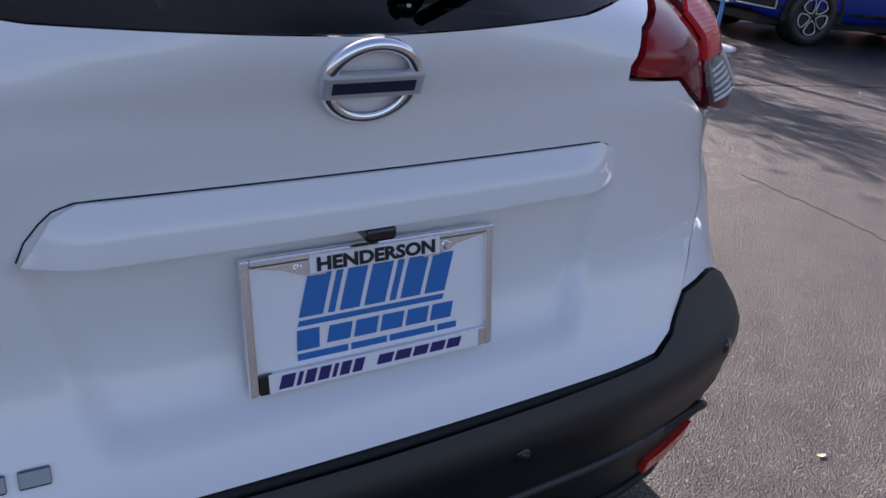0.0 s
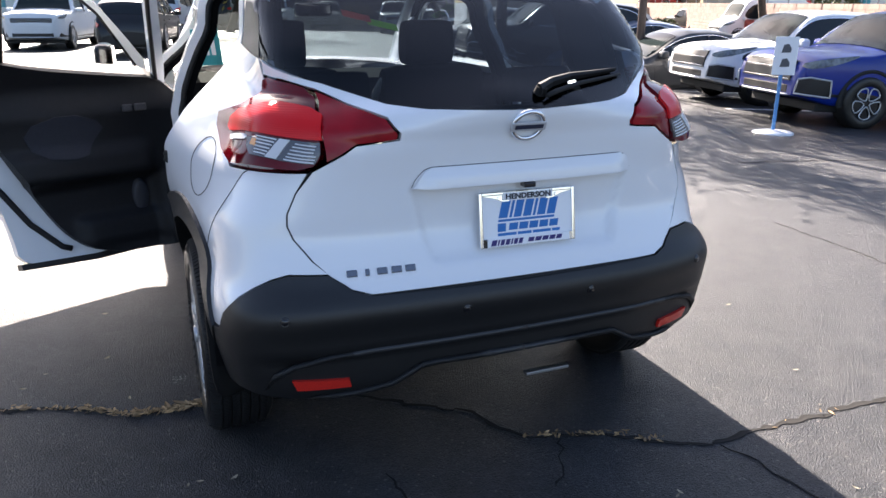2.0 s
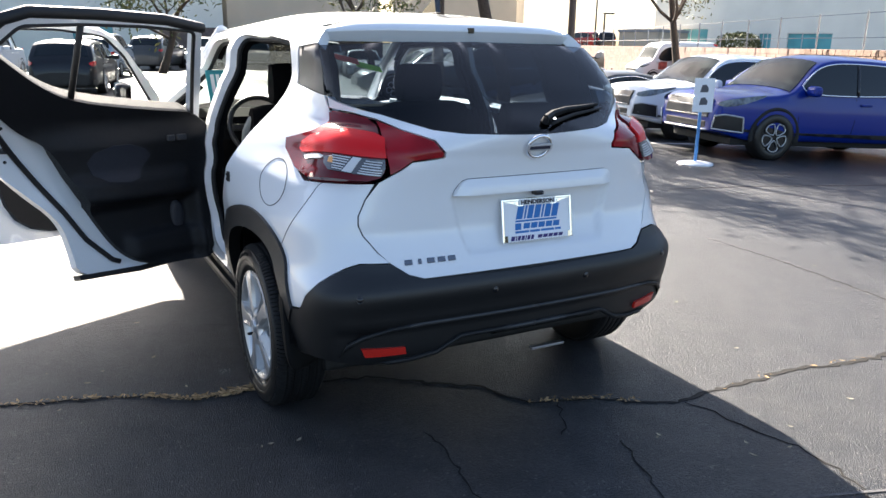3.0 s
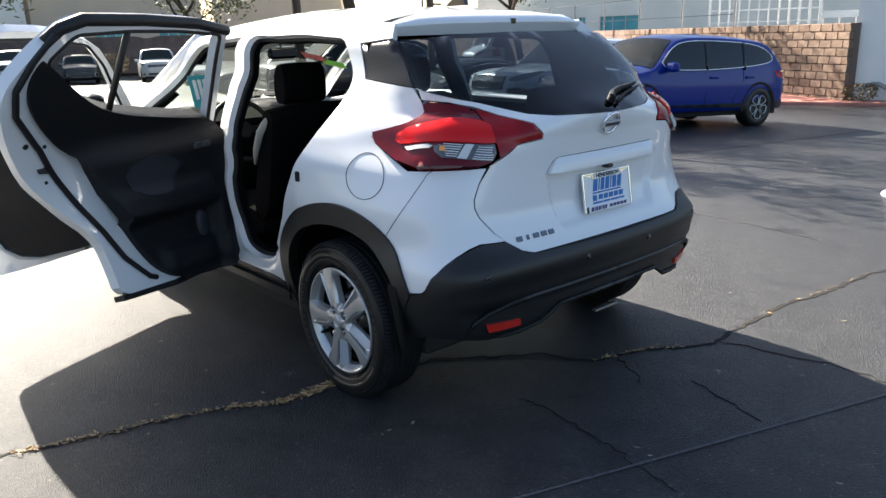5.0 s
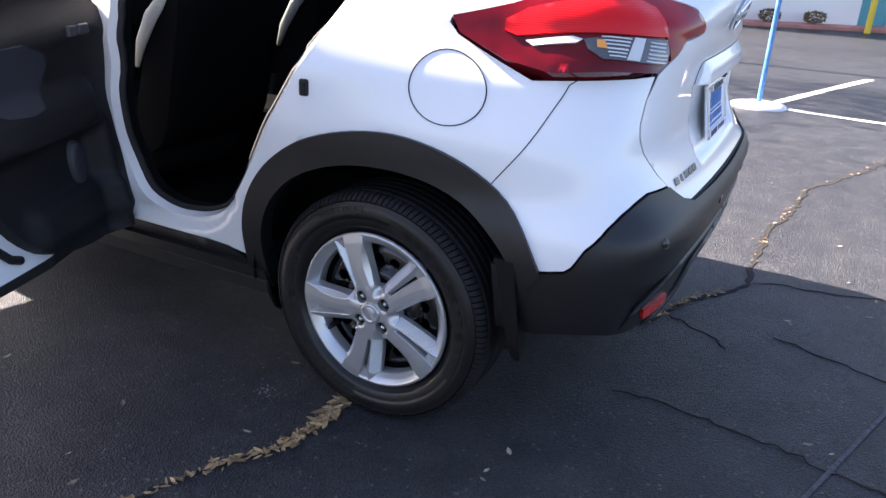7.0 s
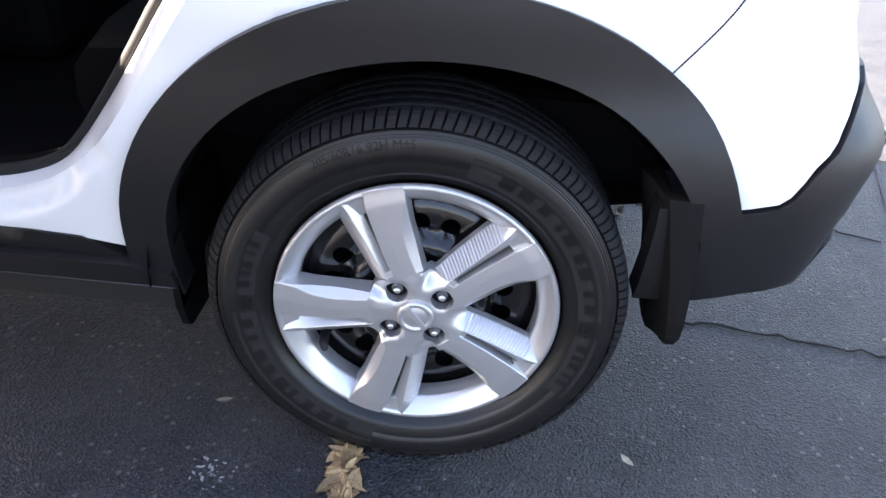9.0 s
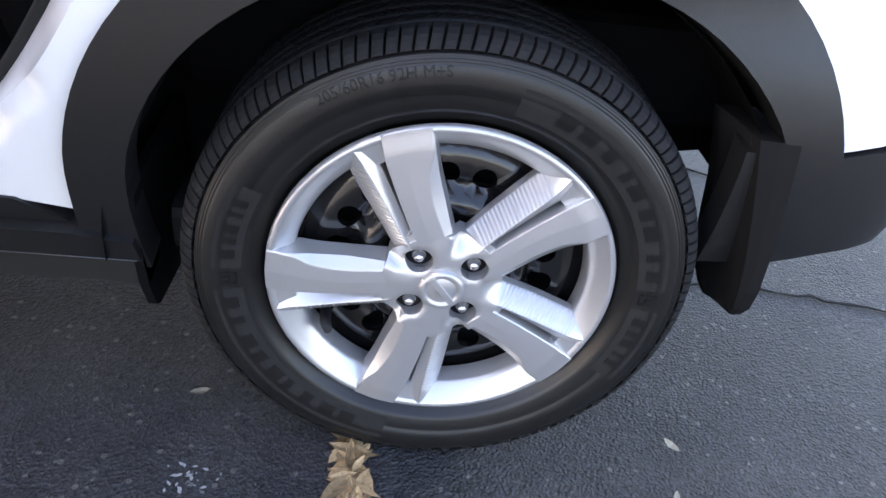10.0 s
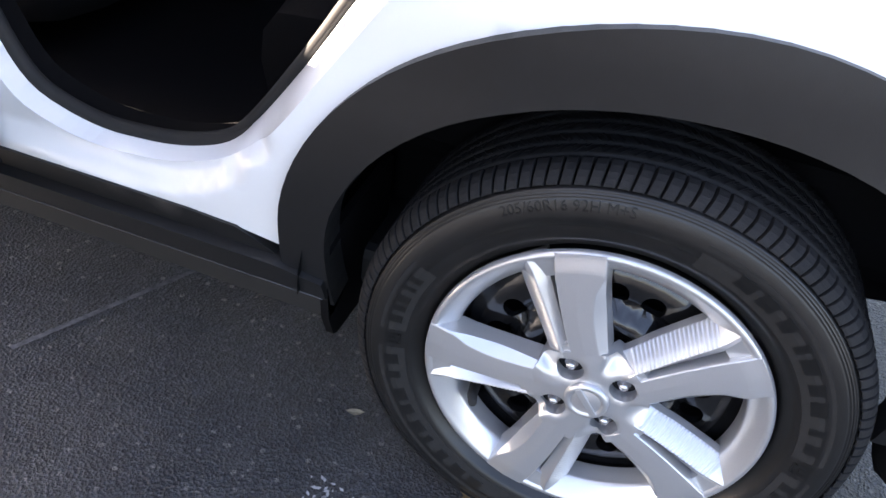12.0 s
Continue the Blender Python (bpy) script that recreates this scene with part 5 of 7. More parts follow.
part("bonnet", bm, PAINT, car, "white bonnet")
for sg in (-1, 1):
    poly = ya([(2.17, 0.40), (2.19, 1.0), (2.4, 1.02), (2.8, 0.97), (3.2, 0.86), (3.4, 0.66), (3.42, 0.40), (3.10, 0.36)]) + arch(2.62, 0.32, 0.46, 85, -82, 24)
    bm = skin(poly, [], on_hull(sg, 0.0), 0.06, 0.03)
    part("front_wing", bm, PAINT, car, "white front wing")
    bm = skin(arch(2.62, 0.32, 0.465, -97, 97, 30) + arch(2.62, 0.32, 0.40, 97, -97, 30), [], on_hull(sg, 0.012), 0.04, 0.04)
    part("arch_cladding", bm, BLACK_PLASTIC, car, "black plastic wheel arch cladding")
bm = bmesh.new()
box(bm, -0.60, 0.60, 3.28, 3.42, 0.25, 0.72, 0.06)
part("front_bumper", bm, BLACK_PLASTIC, car, "black lower front bumper")

# right side doors stay closed
for loop, nm in ((OPEN_REAR, "rear_door"), (OPEN_FRONT, "front_door")):
    bm = skin([(a, z) for a, z in loop if z < 1.10], [], on_hull(1, 0.0), 0.05, 0.03)
    d = part(nm, bm, PAINT, car, "closed white door")
    bm = skin([(a, z) for a, z in loop if z < 1.085], [], on_hull(1, -0.045), 0.06, 0.004)
    part("door_trim", bm, TRIM, d, "black door trim")
    bm = skin([(a, z) for a, z in loop if z > 1.085], [], on_hull(1, -0.012), 0.06, 0.004)
    if nm == "rear_door":
        part("door_glass", bm, glass("privacy glass", (0.34, 0.38, 0.40)), d, "dark side window")
    else:
        part("door_glass", bm, CLEAR_GLASS, d, "clear side window")


# ---- open left doors ----
door_width = curve((0.20, 0.40, 0.55, 0.70, 0.83, 0.93, 1.05, 1.217, 1.38, 1.47, 1.56), (0.784, 0.840, 0.872, 0.889, 0.906, 0.900, 0.857, 0.768, 0.675, 0.618, 0.555))


class Leaf:
    """Maps (s, z) on a door swung open about a hinge: s along the door, n towards the cabin side."""

    def __init__(self, hx, hy, deg):
        t = radians(deg)
        self.h = Vector((hx, hy, 0))
        self.d, self.n = Vector((-math.sin(t), -math.cos(t), 0)), Vector((math.cos(t), -math.sin(t), 0))

    def at(self, off, relief=None):
        def place(s, z):
            o = off + (relief(s, z) if relief else 0.0)
            e = 0.004
            lean = (door_width(z + e) - door_width(z - e)) / (2 * e)
            n = (self.n + Vector((0, 0, lean))).normalized()
            return self.h + self.d * s + self.n * (0.87 - door_width(z) + o) + Vector((0, 0, z)), n
        return place


SEALED = mat("black door seal", (0.010, 0.010, 0.011), 0.55)
DOOR_TRIM = mat("black door trim", (0.0078, 0.0082, 0.0098), 0.52, spec=0.30, grain=0.12, scale=60, bump=0.3, bscale=700)
PANEL_CLOTH = mat("slate door cloth", (0.016, 0.018, 0.026), 0.8, grain=0.2, scale=250)


def build_rear_door():
    L = Leaf(-0.87, 1.10, 67.0)
    door = new("rear_door")
    door.parent = car
    tagged(door, "open white rear door with black trim")
    out = smooth_loop([(-0.02, 0.38), (-0.035, 0.70), (0.0, 1.09), (0.115, 1.485), (0.30, 1.512), (0.6, 1.522), (0.868, 1.52), (0.955, 1.49), (1.06, 1.39), (1.136, 1.283), (1.12, 1.165), (0.991, 0.932), (0.85, 0.79), (0.72, 0.65), (0.690, 0.52), (0.684, 0.385), (0.39, 0.366)], 2, keep=(3,))
    win = rounded([(0.040, 1.058), (0.148, 1.468), (0.40, 1.484), (0.66, 1.486), (0.895, 1.474), (0.985, 1.38), (0.80, 1.205), (0.64, 1.124)], 0.028)
    bm = skin(out, [win], L.at(0.055), 0.03, 0.055, True)
    part("door_shell", bm, PAINT, door, "white door shell")

    def relief(s, z):
        arm = 0.035 * step01(s, 0.10, 0.16) * (1 - step01(s, 0.62, 0.74)) * step01(z, 0.70, 0.74) * (1 - step01(z, 0.80, 0.86))
        pocket = 0.030 * step01(s, 0.05, 0.10) * (1 - step01(s, 0.40, 0.48)) * (1 - step01(z, 0.52, 0.56))
        return arm + pocket + 0.02 * (1 - step01(z, 0.95, 1.05)) * step01(z, 0.40, 0.46) + 0.07 * max(1 - step01(s, 0.08, 0.13), step01(z, 0.66, 0.73)) * (1 - step01(s, 0.45, 1.0)) * (1 - step01(z, 0.96, 1.09))

    trim = smooth_loop([(-0.030, 1.084), (-0.10, 0.735), (-0.085, 0.46), (0.07, 0.372), (0.30, 0.380), (0.44, 0.43), (0.53, 0.53), (0.66, 0.80), (0.755, 0.985), (0.87, 1.05), (1.02, 1.20), (1.05, 1.30), (1.01, 1.385), (0.985, 1.375), (0.80, 1.236), (0.64, 1.166), (0.30, 1.117)], 2)
    bm = skin(trim, [], L.at(0.075, relief), 0.018, 0.09)
    t = part("door_trim", bm, DOOR_TRIM, door, "black moulded door trim")
    bm = skin(smooth_loop([(0.36, 0.86), (0.30, 0.93), (0.45, 0.985), (0.62, 0.93), (0.58, 0.82), (0.40, 0.80)], 1), [], L.at(0.0785, relief), 0.02, 0.008)
    part("cloth_insert", bm, PANEL_CLOTH, t, "slate cloth insert")
    bm = bmesh.new()
    for s0, s1 in ((0.135, 0.185), (0.195, 0.235)):
        c0 = L.at(0.165)((s0 + s1) / 2, 0.985)[0]
        mk = Matrix.Translation(c0) @ Matrix(((L.d.x, 0, L.n.x, 0), (L.d.y, 0, L.n.y, 0), (0, 1, 0, 0), (0, 0, 0, 1)))
        box(bm, -(s1 - s0) / 2, (s1 - s0) / 2, -0.014, 0.014, 0.0, 0.014, 0.005, mk)
    part("inner_handle", bm, mat("dark satin", (0.06, 0.06, 0.065), 0.3), t, "dark satin inner handle")
    bm = bmesh.new()
    c0 = L.at(0.104)(0.175, 0.60)[0]
    mk = Matrix.Translation(c0) @ Matrix(((L.d.x, 0, L.n.x, 0), (L.d.y, 0, L.n.y, 0), (0, 1, 0, 0), (0, 0, 0, 1)))
    lathe(bm, [(0.0, 0.006), (0.05, 0.008), (0.058, 0.004), (0.066, -0.02)], mk @ Matrix.Diagonal((0.55, 1.15, 1, 1)), 32)
    part("speaker", bm, mat("speaker mesh", (0.03, 0.032, 0.04), 0.5), t, "oval speaker cover")
    glass_ = skin(win, [], L.at(0.048), 0.06, 0.003)
    part("door_glass", glass_, DOOR_GLASS, door, "clear door window")
    bm = bmesh.new()
    a, b = L.at(0.045)(0.650, 1.135)[0], L.at(0.045)(0.663, 1.487)[0]
    tube(bm, [a, (a + b) / 2, b], 0.0135, 8)
    part("window_divider", bm, SEALED, door, "black window divider")
    # rubber seals: round the frame's outside, inside the window and along the rear edge
    bm = bmesh.new()
    pts = [(0.10, 1.487), (0.30, 1.518), (0.6, 1.530), (0.868, 1.530), (0.955, 1.500), (1.015, 1.44)]
    rows = []
    for s, z in resample(pts + pts[-2:0:-1], 0.02)[:56]:
        if s > 1.014:
            break
        rows.append(L.at(0.035)(s, z - 0.004)[0])
    tube(bm, rows, 0.024, 8)
    pts = [(0.985, 1.475), (1.045, 1.385), (1.088, 1.29), (1.07, 1.20), (0.946, 1.06), (0.826, 0.879), (0.70, 0.69), (0.62, 0.55), (0.52, 0.44), (0.42, 0.395)]
    tube(bm, [L.at(0.062)(s, z)[0] for s, z in resample(pts + pts[-2:0:-1], 0.03)[: 40] if z > 0.394], 0.012, 8)
    tube(bm, [L.at(0.052)(s, z)[0] for s, z in resample(win, 0.03)], 0.009, 6, True)
    part("door_seal", bm, SEALED, door, "black rubber seals")
    for s, z, r in ((1.005, 1.085, 0.011), (0.925, 1.075, 0.008), (0.905, 0.93, 0.007), (0.865, 0.955, 0.006)):
        bm = bmesh.new()
        p0, n0 = L.at(0.056)(s, z)
        cyl(bm, r, r, 0.004, Matrix.Translation(p0) @ n0.to_track_quat("Z", "Y").to_matrix().to_4x4(), 16)
        part("shell_plug", bm, RUBBER, door, "black plug in the door shell")
    bm = bmesh.new()
    p0, n0 = L.at(0.057)(0.918, 0.985)
    mk = Matrix.Translation(p0) @ Matrix(((L.d.x, 0, n0.x, 0), (L.d.y, 0, n0.y, 0), (0, 1, n0.z, 0), (0, 0, 0, 1)))
    prism(bm, [(-0.03, -0.018), (0.025, -0.012), (0.03, 0.004), (0.0, 0.006), (-0.012, 0.02), (-0.028, 0.014)], 0.006, mk)
    part("door_latch", bm, STEEL_BLACK, door, "black door latch")
    bm = skin([(0.0, 0.405), (0.0, 0.372), (0.39, 0.36), (0.684, 0.378), (0.684, 0.40), (0.39, 0.385)], [], L.at(0.060), 0.04, 0.065)
    part("bottom_strip", bm, BLACK_PLASTIC, door, "black strip along the door's foot")
    # hinge arm
    bm = bmesh.new()
    tube(bm, [(-0.855, 1.05, 0.62), (-0.90, 0.96, 0.62)], 0.008, 6)
    part("check_strap", bm, PAINT, door, "white door check strap")
    for zz in (0.85, 0.48):
        bm = bmesh.new()
        tube(bm, [(-0.86, 1.08, zz), (-0.88, 1.04, zz)], 0.02, 8)
        part("hinge", bm, PAINT, door, "white door hinge")


def build_front_door():
    L = Leaf(-0.87, 2.10, 64.5)
    door = new("front_door")
    door.parent = car
    tagged(door, "open white front door with black trim")
    out = smooth_loop([(0.0, 0.38), (-0.02, 0.70), (0.0, 1.03), (0.30, 1.33), (0.46, 1.46), (0.7, 1.505), (1.02, 1.51), (1.10, 1.46), (1.125, 1.09), (1.128, 0.80), (1.122, 0.55), (1.118, 0.39), (1.0, 0.378), (0.7, 0.37)], 1)
    win = rounded([(0.10, 1.055), (0.36, 1.345), (0.50, 1.447), (0.75, 1.475), (1.035, 1.475), (1.065, 1.11)], 0.03)
    part("door_shell", skin(out, [win], L.at(0.055), 0.04, 0.055, True), PAINT, door, "white door shell")
    trim = smooth_loop([(0.04, 1.035), (0.02, 0.5), (0.15, 0.40), (0.75, 0.40), (0.95, 0.46), (1.03, 0.62), (1.06, 1.075)], 1)
    part("door_trim", skin(trim, [], L.at(0.095), 0.04, 0.04), DOOR_TRIM, door, "black moulded door trim")
    part("door_glass", skin(win, [], L.at(0.030), 0.06, 0.003), DOOR_GLASS, door, "clear door window")
    bm = bmesh.new()
    tube(bm, [L.at(0.045)(s, z)[0] for s, z in ((1.095, 1.44), (1.112, 1.25), (1.118, 1.09), (1.116, 0.80), (1.105, 0.6), (1.08, 0.44))], 0.012, 6)
    tube(bm, [L.at(0.052)(s, z)[0] for s, z in resample(win, 0.04)], 0.008, 6, True)
    part("door_seal", bm, SEALED, door, "black rubber seals")
    bm = bmesh.new()
    c0 = L.at(-0.10)(0.205, 1.122)[0]
    mk = Matrix.Translation(c0) @ Matrix(((L.d.x, 0, L.n.x, 0), (L.d.y, 0, L.n.y, 0), (0, 1, 0, 0), (0, 0, 0, 1))) @ Matrix.Rotation(radians(-62), 4, "Y")
    box(bm, -0.11, 0.11, -0.065, 0.065, -0.06, 0.03, 0.03, mk)
    mirror = part("door_mirror", bm, GLOSS_BLACK, door, "black door mirror")
    bm = bmesh.new()
    box(bm, -0.092, 0.092, -0.052, 0.052, 0.0305, 0.034, 0.001, mk)
    part("mirror_glass", bm, mat("mirror glass", (0.9, 0.9, 0.9), 0.01, metal=1.0), mirror, "mirror glass")


build_rear_door()
build_front_door()
# windscreen banner strips
for (x0, x1, zz, col) in ((0.34, 0.54, 1.365, ("lime green strip", (0.35, 0.90, 0.03))), (0.18, 0.36, 1.38, ("red strip", (0.85, 0.12, 0.06)))):
    bm = bmesh.new()
    box(bm, x0, x1, -0.001, 0.001, -0.03, 0.03, 0, Matrix.Translation((0, 1.82, zz)) @ Matrix.Rotation(radians(-55), 4, "X") @ Matrix.Rotation(0.25, 4, "Z"))
    part("windscreen_strip", bm, mat(col[0], col[1], 0.5), car, col[0])
# teal card with white bars, propped on the dashboard
mk = Matrix.Translation((-0.59, 1.72, 1.18)) @ Matrix.Rotation(radians(18), 4, "Z") @ Matrix.Rotation(radians(-12), 4, "X")
bm = bmesh.new()
box(bm, -0.075, 0.075, -0.002, 0.002, -0.10, 0.085, 0.001, mk)
card = part("dashboard_card", bm, mat("teal card", (0.05, 0.34, 0.38), 0.5), car, "teal card on the dashboard")
for k in range(3):
    bm = bmesh.new()
    box(bm, -0.05 + 0.036 * k, -0.027 + 0.036 * k, -0.0035, -0.0022, -0.05, 0.06, 0, mk)
    part("card_bar", bm, WHITE_PLASTIC, card, "white printed bar")
# inner mirror
bm = bmesh.new()
box(bm, -0.11, 0.11, -0.02, 0.02, -0.035, 0.035, 0.015, Matrix.Translation((0.0, 1.80, 1.36)) @ Matrix.Rotation(radians(12), 4, "Z"))
tube(bm, [(0, 1.80, 1.37), (0, 1.83, 1.44)], 0.008, 6)
part("cabin_mirror", bm, GLOSS_BLACK, car, "black cabin mirror")
# hinge pillars between wing and cabin
for sg in (-1, 1):
    bm = bmesh.new()
    box(bm, min(sg * 0.74, sg * 0.862), max(sg * 0.74, sg * 0.862), 2.125, 2.26, 0.36, 1.04, 0.01)
    part("hinge_pillar", bm, PAINT, car, "white hinge pillar")


# ---- ground marks ----
def wander(pts, step, amp, seed):
    """A jagged line through points."""
    rnd = random.Random(seed)
    out = []
    for (x0, y0), (x1, y1) in zip(pts, pts[1:]):
        n = max(2, int(math.hypot(x1 - x0, y1 - y0) / step))
        for k in range(n):
            t = k / n
            out.append((x0 + (x1 - x0) * t + rnd.gauss(0, amp), y0 + (y1 - y0) * t + rnd.gauss(0, amp)))
    return out + [pts[-1]]


CRACK_DARK = mat("crack shade", (0.012, 0.011, 0.010), 0.95)
LEAF_DRY = mat("dry leaf", (0.36, 0.24, 0.12), 0.75, island=0.45, grain=0.2, scale=200)


def crack(pts, width, seed, name="pavement_crack"):
    rnd = random.Random(seed)
    line = wander(pts, 0.035, 0.008, seed)
    bm = bmesh.new()
    rows = []
    for i, (x, y) in enumerate(line):
        a, b = line[max(i - 1, 0)], line[min(i + 1, len(line) - 1)]
        dx, dy = b[0] - a[0], b[1] - a[1]
        l = math.hypot(dx, dy) or 1.0
        w = width * rnd.uniform(0.35, 1.2) * (0.3 if i in (0, len(line) - 1) else 1)
        z = ground_z(x, y)
        rows.append([bm.verts.new((x - dy / l * o, y + dx / l * o, z + h)) for o, h in ((-w * 1.25, 0.0012), (-w * 0.9, 0.0030), (0.0, 0.0022), (w * 0.9, 0.0030), (w * 1.25, 0.0012))])
    for a, b in zip(rows, rows[1:]):
        for k in range(4):
            bm.faces.new((a[k], a[k + 1], b[k + 1], b[k]))
    tagged(part(name, bm, CRACK_DARK), "dark jagged crack in the asphalt", "crack", kind="structure")
    return line


def leaf_faces(bm, p, length, width, yaw, tilt, curl):
    m = Matrix.Translation(p) @ Matrix.Rotation(yaw, 4, "Z") @ Matrix.Rotation(tilt, 4, "X")
    mid, lo, hi = [], [], []
    for k, (u, w) in enumerate(((-0.5, 0.0), (-0.25, 0.75), (0.0, 1.0), (0.25, 0.7), (0.5, 0.0))):
        z = curl * (u * u * 4) * length
        mid.append(bm.verts.new(m @ Vector((u * length, 0, z))))
        if w:
            lo.append(bm.verts.new(m @ Vector((u * length, -w * width / 2, z + curl * width))))
            hi.append(bm.verts.new(m @ Vector((u * length, w * width / 2, z + curl * width))))
    for side, flip in ((lo, False), (hi, True)):
        for f in ((mid[0], mid[1], side[0]), (mid[1], mid[2], side[1], side[0]), (mid[2], mid[3], side[2], side[1]), (mid[3], mid[4], side[2])):
            bm.faces.new(f[::-1] if flip else f)


CRACK_L = [(-2.30, 0.53), (-2.03, 0.45), (-1.87, 0.40), (-1.63, 0.335), (-1.44, 0.285), (-1.30, 0.225), (-1.18, 0.155), (-1.10, 0.105), (-1.00, 0.095), (-0.90, 0.098), (-0.70, 0.06)]
CRACK_M = [(-0.70, 0.06), (-0.40, 0.0), (0.015, -0.32), (0.11, -0.53), (0.40, -0.635), (0.54, -0.74), (0.68, -0.82)]
CRACK_R = [(0.68, -0.82), (0.90, -0.795), (1.18, -0.805), (1.43, -0.81), (1.70, -0.865), (1.95, -0.90), (2.24, -0.92), (2.50, -1.04), (2.80, -1.17), (3.30, -1.38), (3.83, -1.48), (4.6, -1.75), (6.0, -2.0)]
CRACK_B = [(0.70, -0.83), (0.74, -0.94), (0.76, -1.13), (0.82, -1.28), (0.80, -1.45), (0.75, -1.60), (0.70, -1.9)]
CRACK_C = [(-0.38, -0.55), (-0.38, -0.66), (-0.385, -0.81), (-0.41, -0.92), (-0.43, -1.03), (-0.46, -1.17), (-0.50, -1.35)]
for pts, w, sd in ((CRACK_L, 0.010, 1), (CRACK_M, 0.008, 2), (CRACK_R, 0.013, 3), (CRACK_B, 0.0035, 4), (CRACK_C, 0.003, 5), ([(0.22, -0.58), (0.15, -0.75), (0.07, -0.82)], 0.003, 6), ([(0.25, -0.95), (0.18, -1.15), (0.12, -1.32)], 0.003, 10), ([(2.95, 1.15), (2.94, 0.82), (2.92, 0.42), (2.84, -0.10), (2.78, -0.40)], 0.006, 7), ([(4.2, 2.8), (7.0, 2.4), (11.0, 2.2)], 0.012, 8)):
    crack(pts, w, sd)


def litter(pts, n, spread, size, seed, name, label):
    rnd = random.Random(seed)
    bm = bmesh.new()
    seg = [math.dist(a, b) for a, b in zip(pts, pts[1:])]
    for _ in range(n):
        d = rnd.uniform(0, sum(seg))
        for (a, b), l in zip(zip(pts, pts[1:]), seg):
            if d <= l:
                break
            d -= l
        x, y = a[0] + (b[0] - a[0]) * d / l + rnd.gauss(0, spread), a[1] + (b[1] - a[1]) * d / l + rnd.gauss(0, spread)
        s = size * rnd.uniform(0.5, 1.3)
        leaf_faces(bm, (x, y, ground_z(x, y) + rnd.uniform(0.003, 0.012)), s, s * rnd.uniform(0.22, 0.4), rnd.uniform(0, 6.3), rnd.uniform(-0.5, 0.5), rnd.uniform(-0.15, 0.25))
    tagged(part(name, bm, LEAF_DRY), label, "leaves", kind="stuff")


litter([(-1.30, 0.225), (-1.18, 0.155), (-1.10, 0.105), (-1.00, 0.095), (-0.88, 0.098)], 150, 0.009, 0.034, 11, "leaf_litter", "dry brown leaves packed into a crack")
litter([(-2.03, 0.45), (-1.63, 0.335), (-1.44, 0.285), (-1.30, 0.225)], 110, 0.009, 0.026, 12, "leaf_litter", "dry brown leaves packed into a crack")
litter([(-1.00, 0.095), (-0.86, 0.098)], 46, 0.011, 0.050, 15, "leaf_pile", "pile of dry brown leaves beside the tyre")
litter([(0.11, -0.53), (0.40, -0.635), (0.54, -0.74)], 60, 0.01, 0.028, 13, "leaf_litter", "dry leaves along a crack")
litter([(0.90, -0.795), (1.43, -0.81), (1.70, -0.865), (2.24, -0.92), (2.80, -1.17), (3.83, -1.48)], 46, 0.009, 0.026, 14, "leaf_litter", "dry leaves along a crack")
PALE_LEAF = mat("pale leaf", (0.30, 0.27, 0.20), 0.7, per_object=0.3, grain=0.15, scale=150)
_r = random.Random(21)
_spots = [(-0.775, 0.345), (-0.83, -0.41), (0.386, -0.998), (-0.37, -1.108), (0.404, -0.987), (-1.213, 1.119), (-1.49, 0.455), (2.749, 0.939), (3.025, 0.267), (-1.12, 0.235), (-0.93, -0.39), (-1.2, 0.62)]
_spots += [(_r.uniform(-2.2, 1.4), _r.uniform(-1.9, 1.2)) for _ in range(26)] + [(_r.uniform(1.2, 7), _r.uniform(-1.6, 3.5)) for _ in range(34)]
for x, y in _spots:
    if -0.75 < x < 0.75 and y > -0.7:
        continue
    bm = bmesh.new()
    s = _r.uniform(0.018, 0.036)
    leaf_faces(bm, (0, 0, 0.004), s, s * 0.4, _r.uniform(0, 6.3), 0.1, 0.12)
    lf = part("fallen_leaf", bm, PALE_LEAF)
    lf.location = (x, y, ground_z(x, y))
    tagged(lf, "small pale dry leaf lying on asphalt", "leaf", "fallen leaves")

LINE_WHITE = mat("worn white road paint", (0.62, 0.62, 0.60), 0.7, mottle=0.25, mscale=6, grain=0.2, scale=90)


def stripe(name, p, q, width, material, label):
    bm = bmesh.new()
    d = Vector((q[0] - p[0], q[1] - p[1], 0))
    n = Vector((-d.y, d.x, 0)).normalized() * width / 2
    rows = []
    for k in range(13):
        c0 = Vector((*p, 0)) + d * k / 12
        rows.append([bm.verts.new((v.x, v.y, ground_z(v.x, v.y) + 0.004)) for v in (c0 - n, c0 + n)])
    for a, b in zip(rows, rows[1:]):
        bm.faces.new((a[0], a[1], b[1], b[0]))
    tagged(part(name, bm, material), label, "road marking", kind="structure")


stripe("road_marking", (4.75, -0.40), (8.2, -1.25), 0.10, LINE_WHITE, "worn white parking line")
stripe("road_marking", (4.75, -0.45), (4.45, -2.6), 0.10, LINE_WHITE, "worn white parking line")
stripe("road_marking", (-0.95, -1.00), (0.85, -1.62), 0.012, mat("faint chalk", (0.085, 0.085, 0.09), 0.9, grain=0.4, scale=80), "faint thin pale line")
stripe("road_marking", (-0.90, 0.94), (-0.52, 0.755), 0.010, mat("faint chalk", (0.15, 0.15, 0.155), 0.9), "faint thin pale line")
stripe("road_marking", (11.5, 5.6), (7.4, 6.5), 0.10, LINE_WHITE, "white parking line")
stripe("road_marking", (12.0, 8.3), (8.0, 9.2), 0.10, LINE_WHITE, "white parking line")


# pale paint scuff on the asphalt
_r = random.Random(44)
bm = bmesh.new()
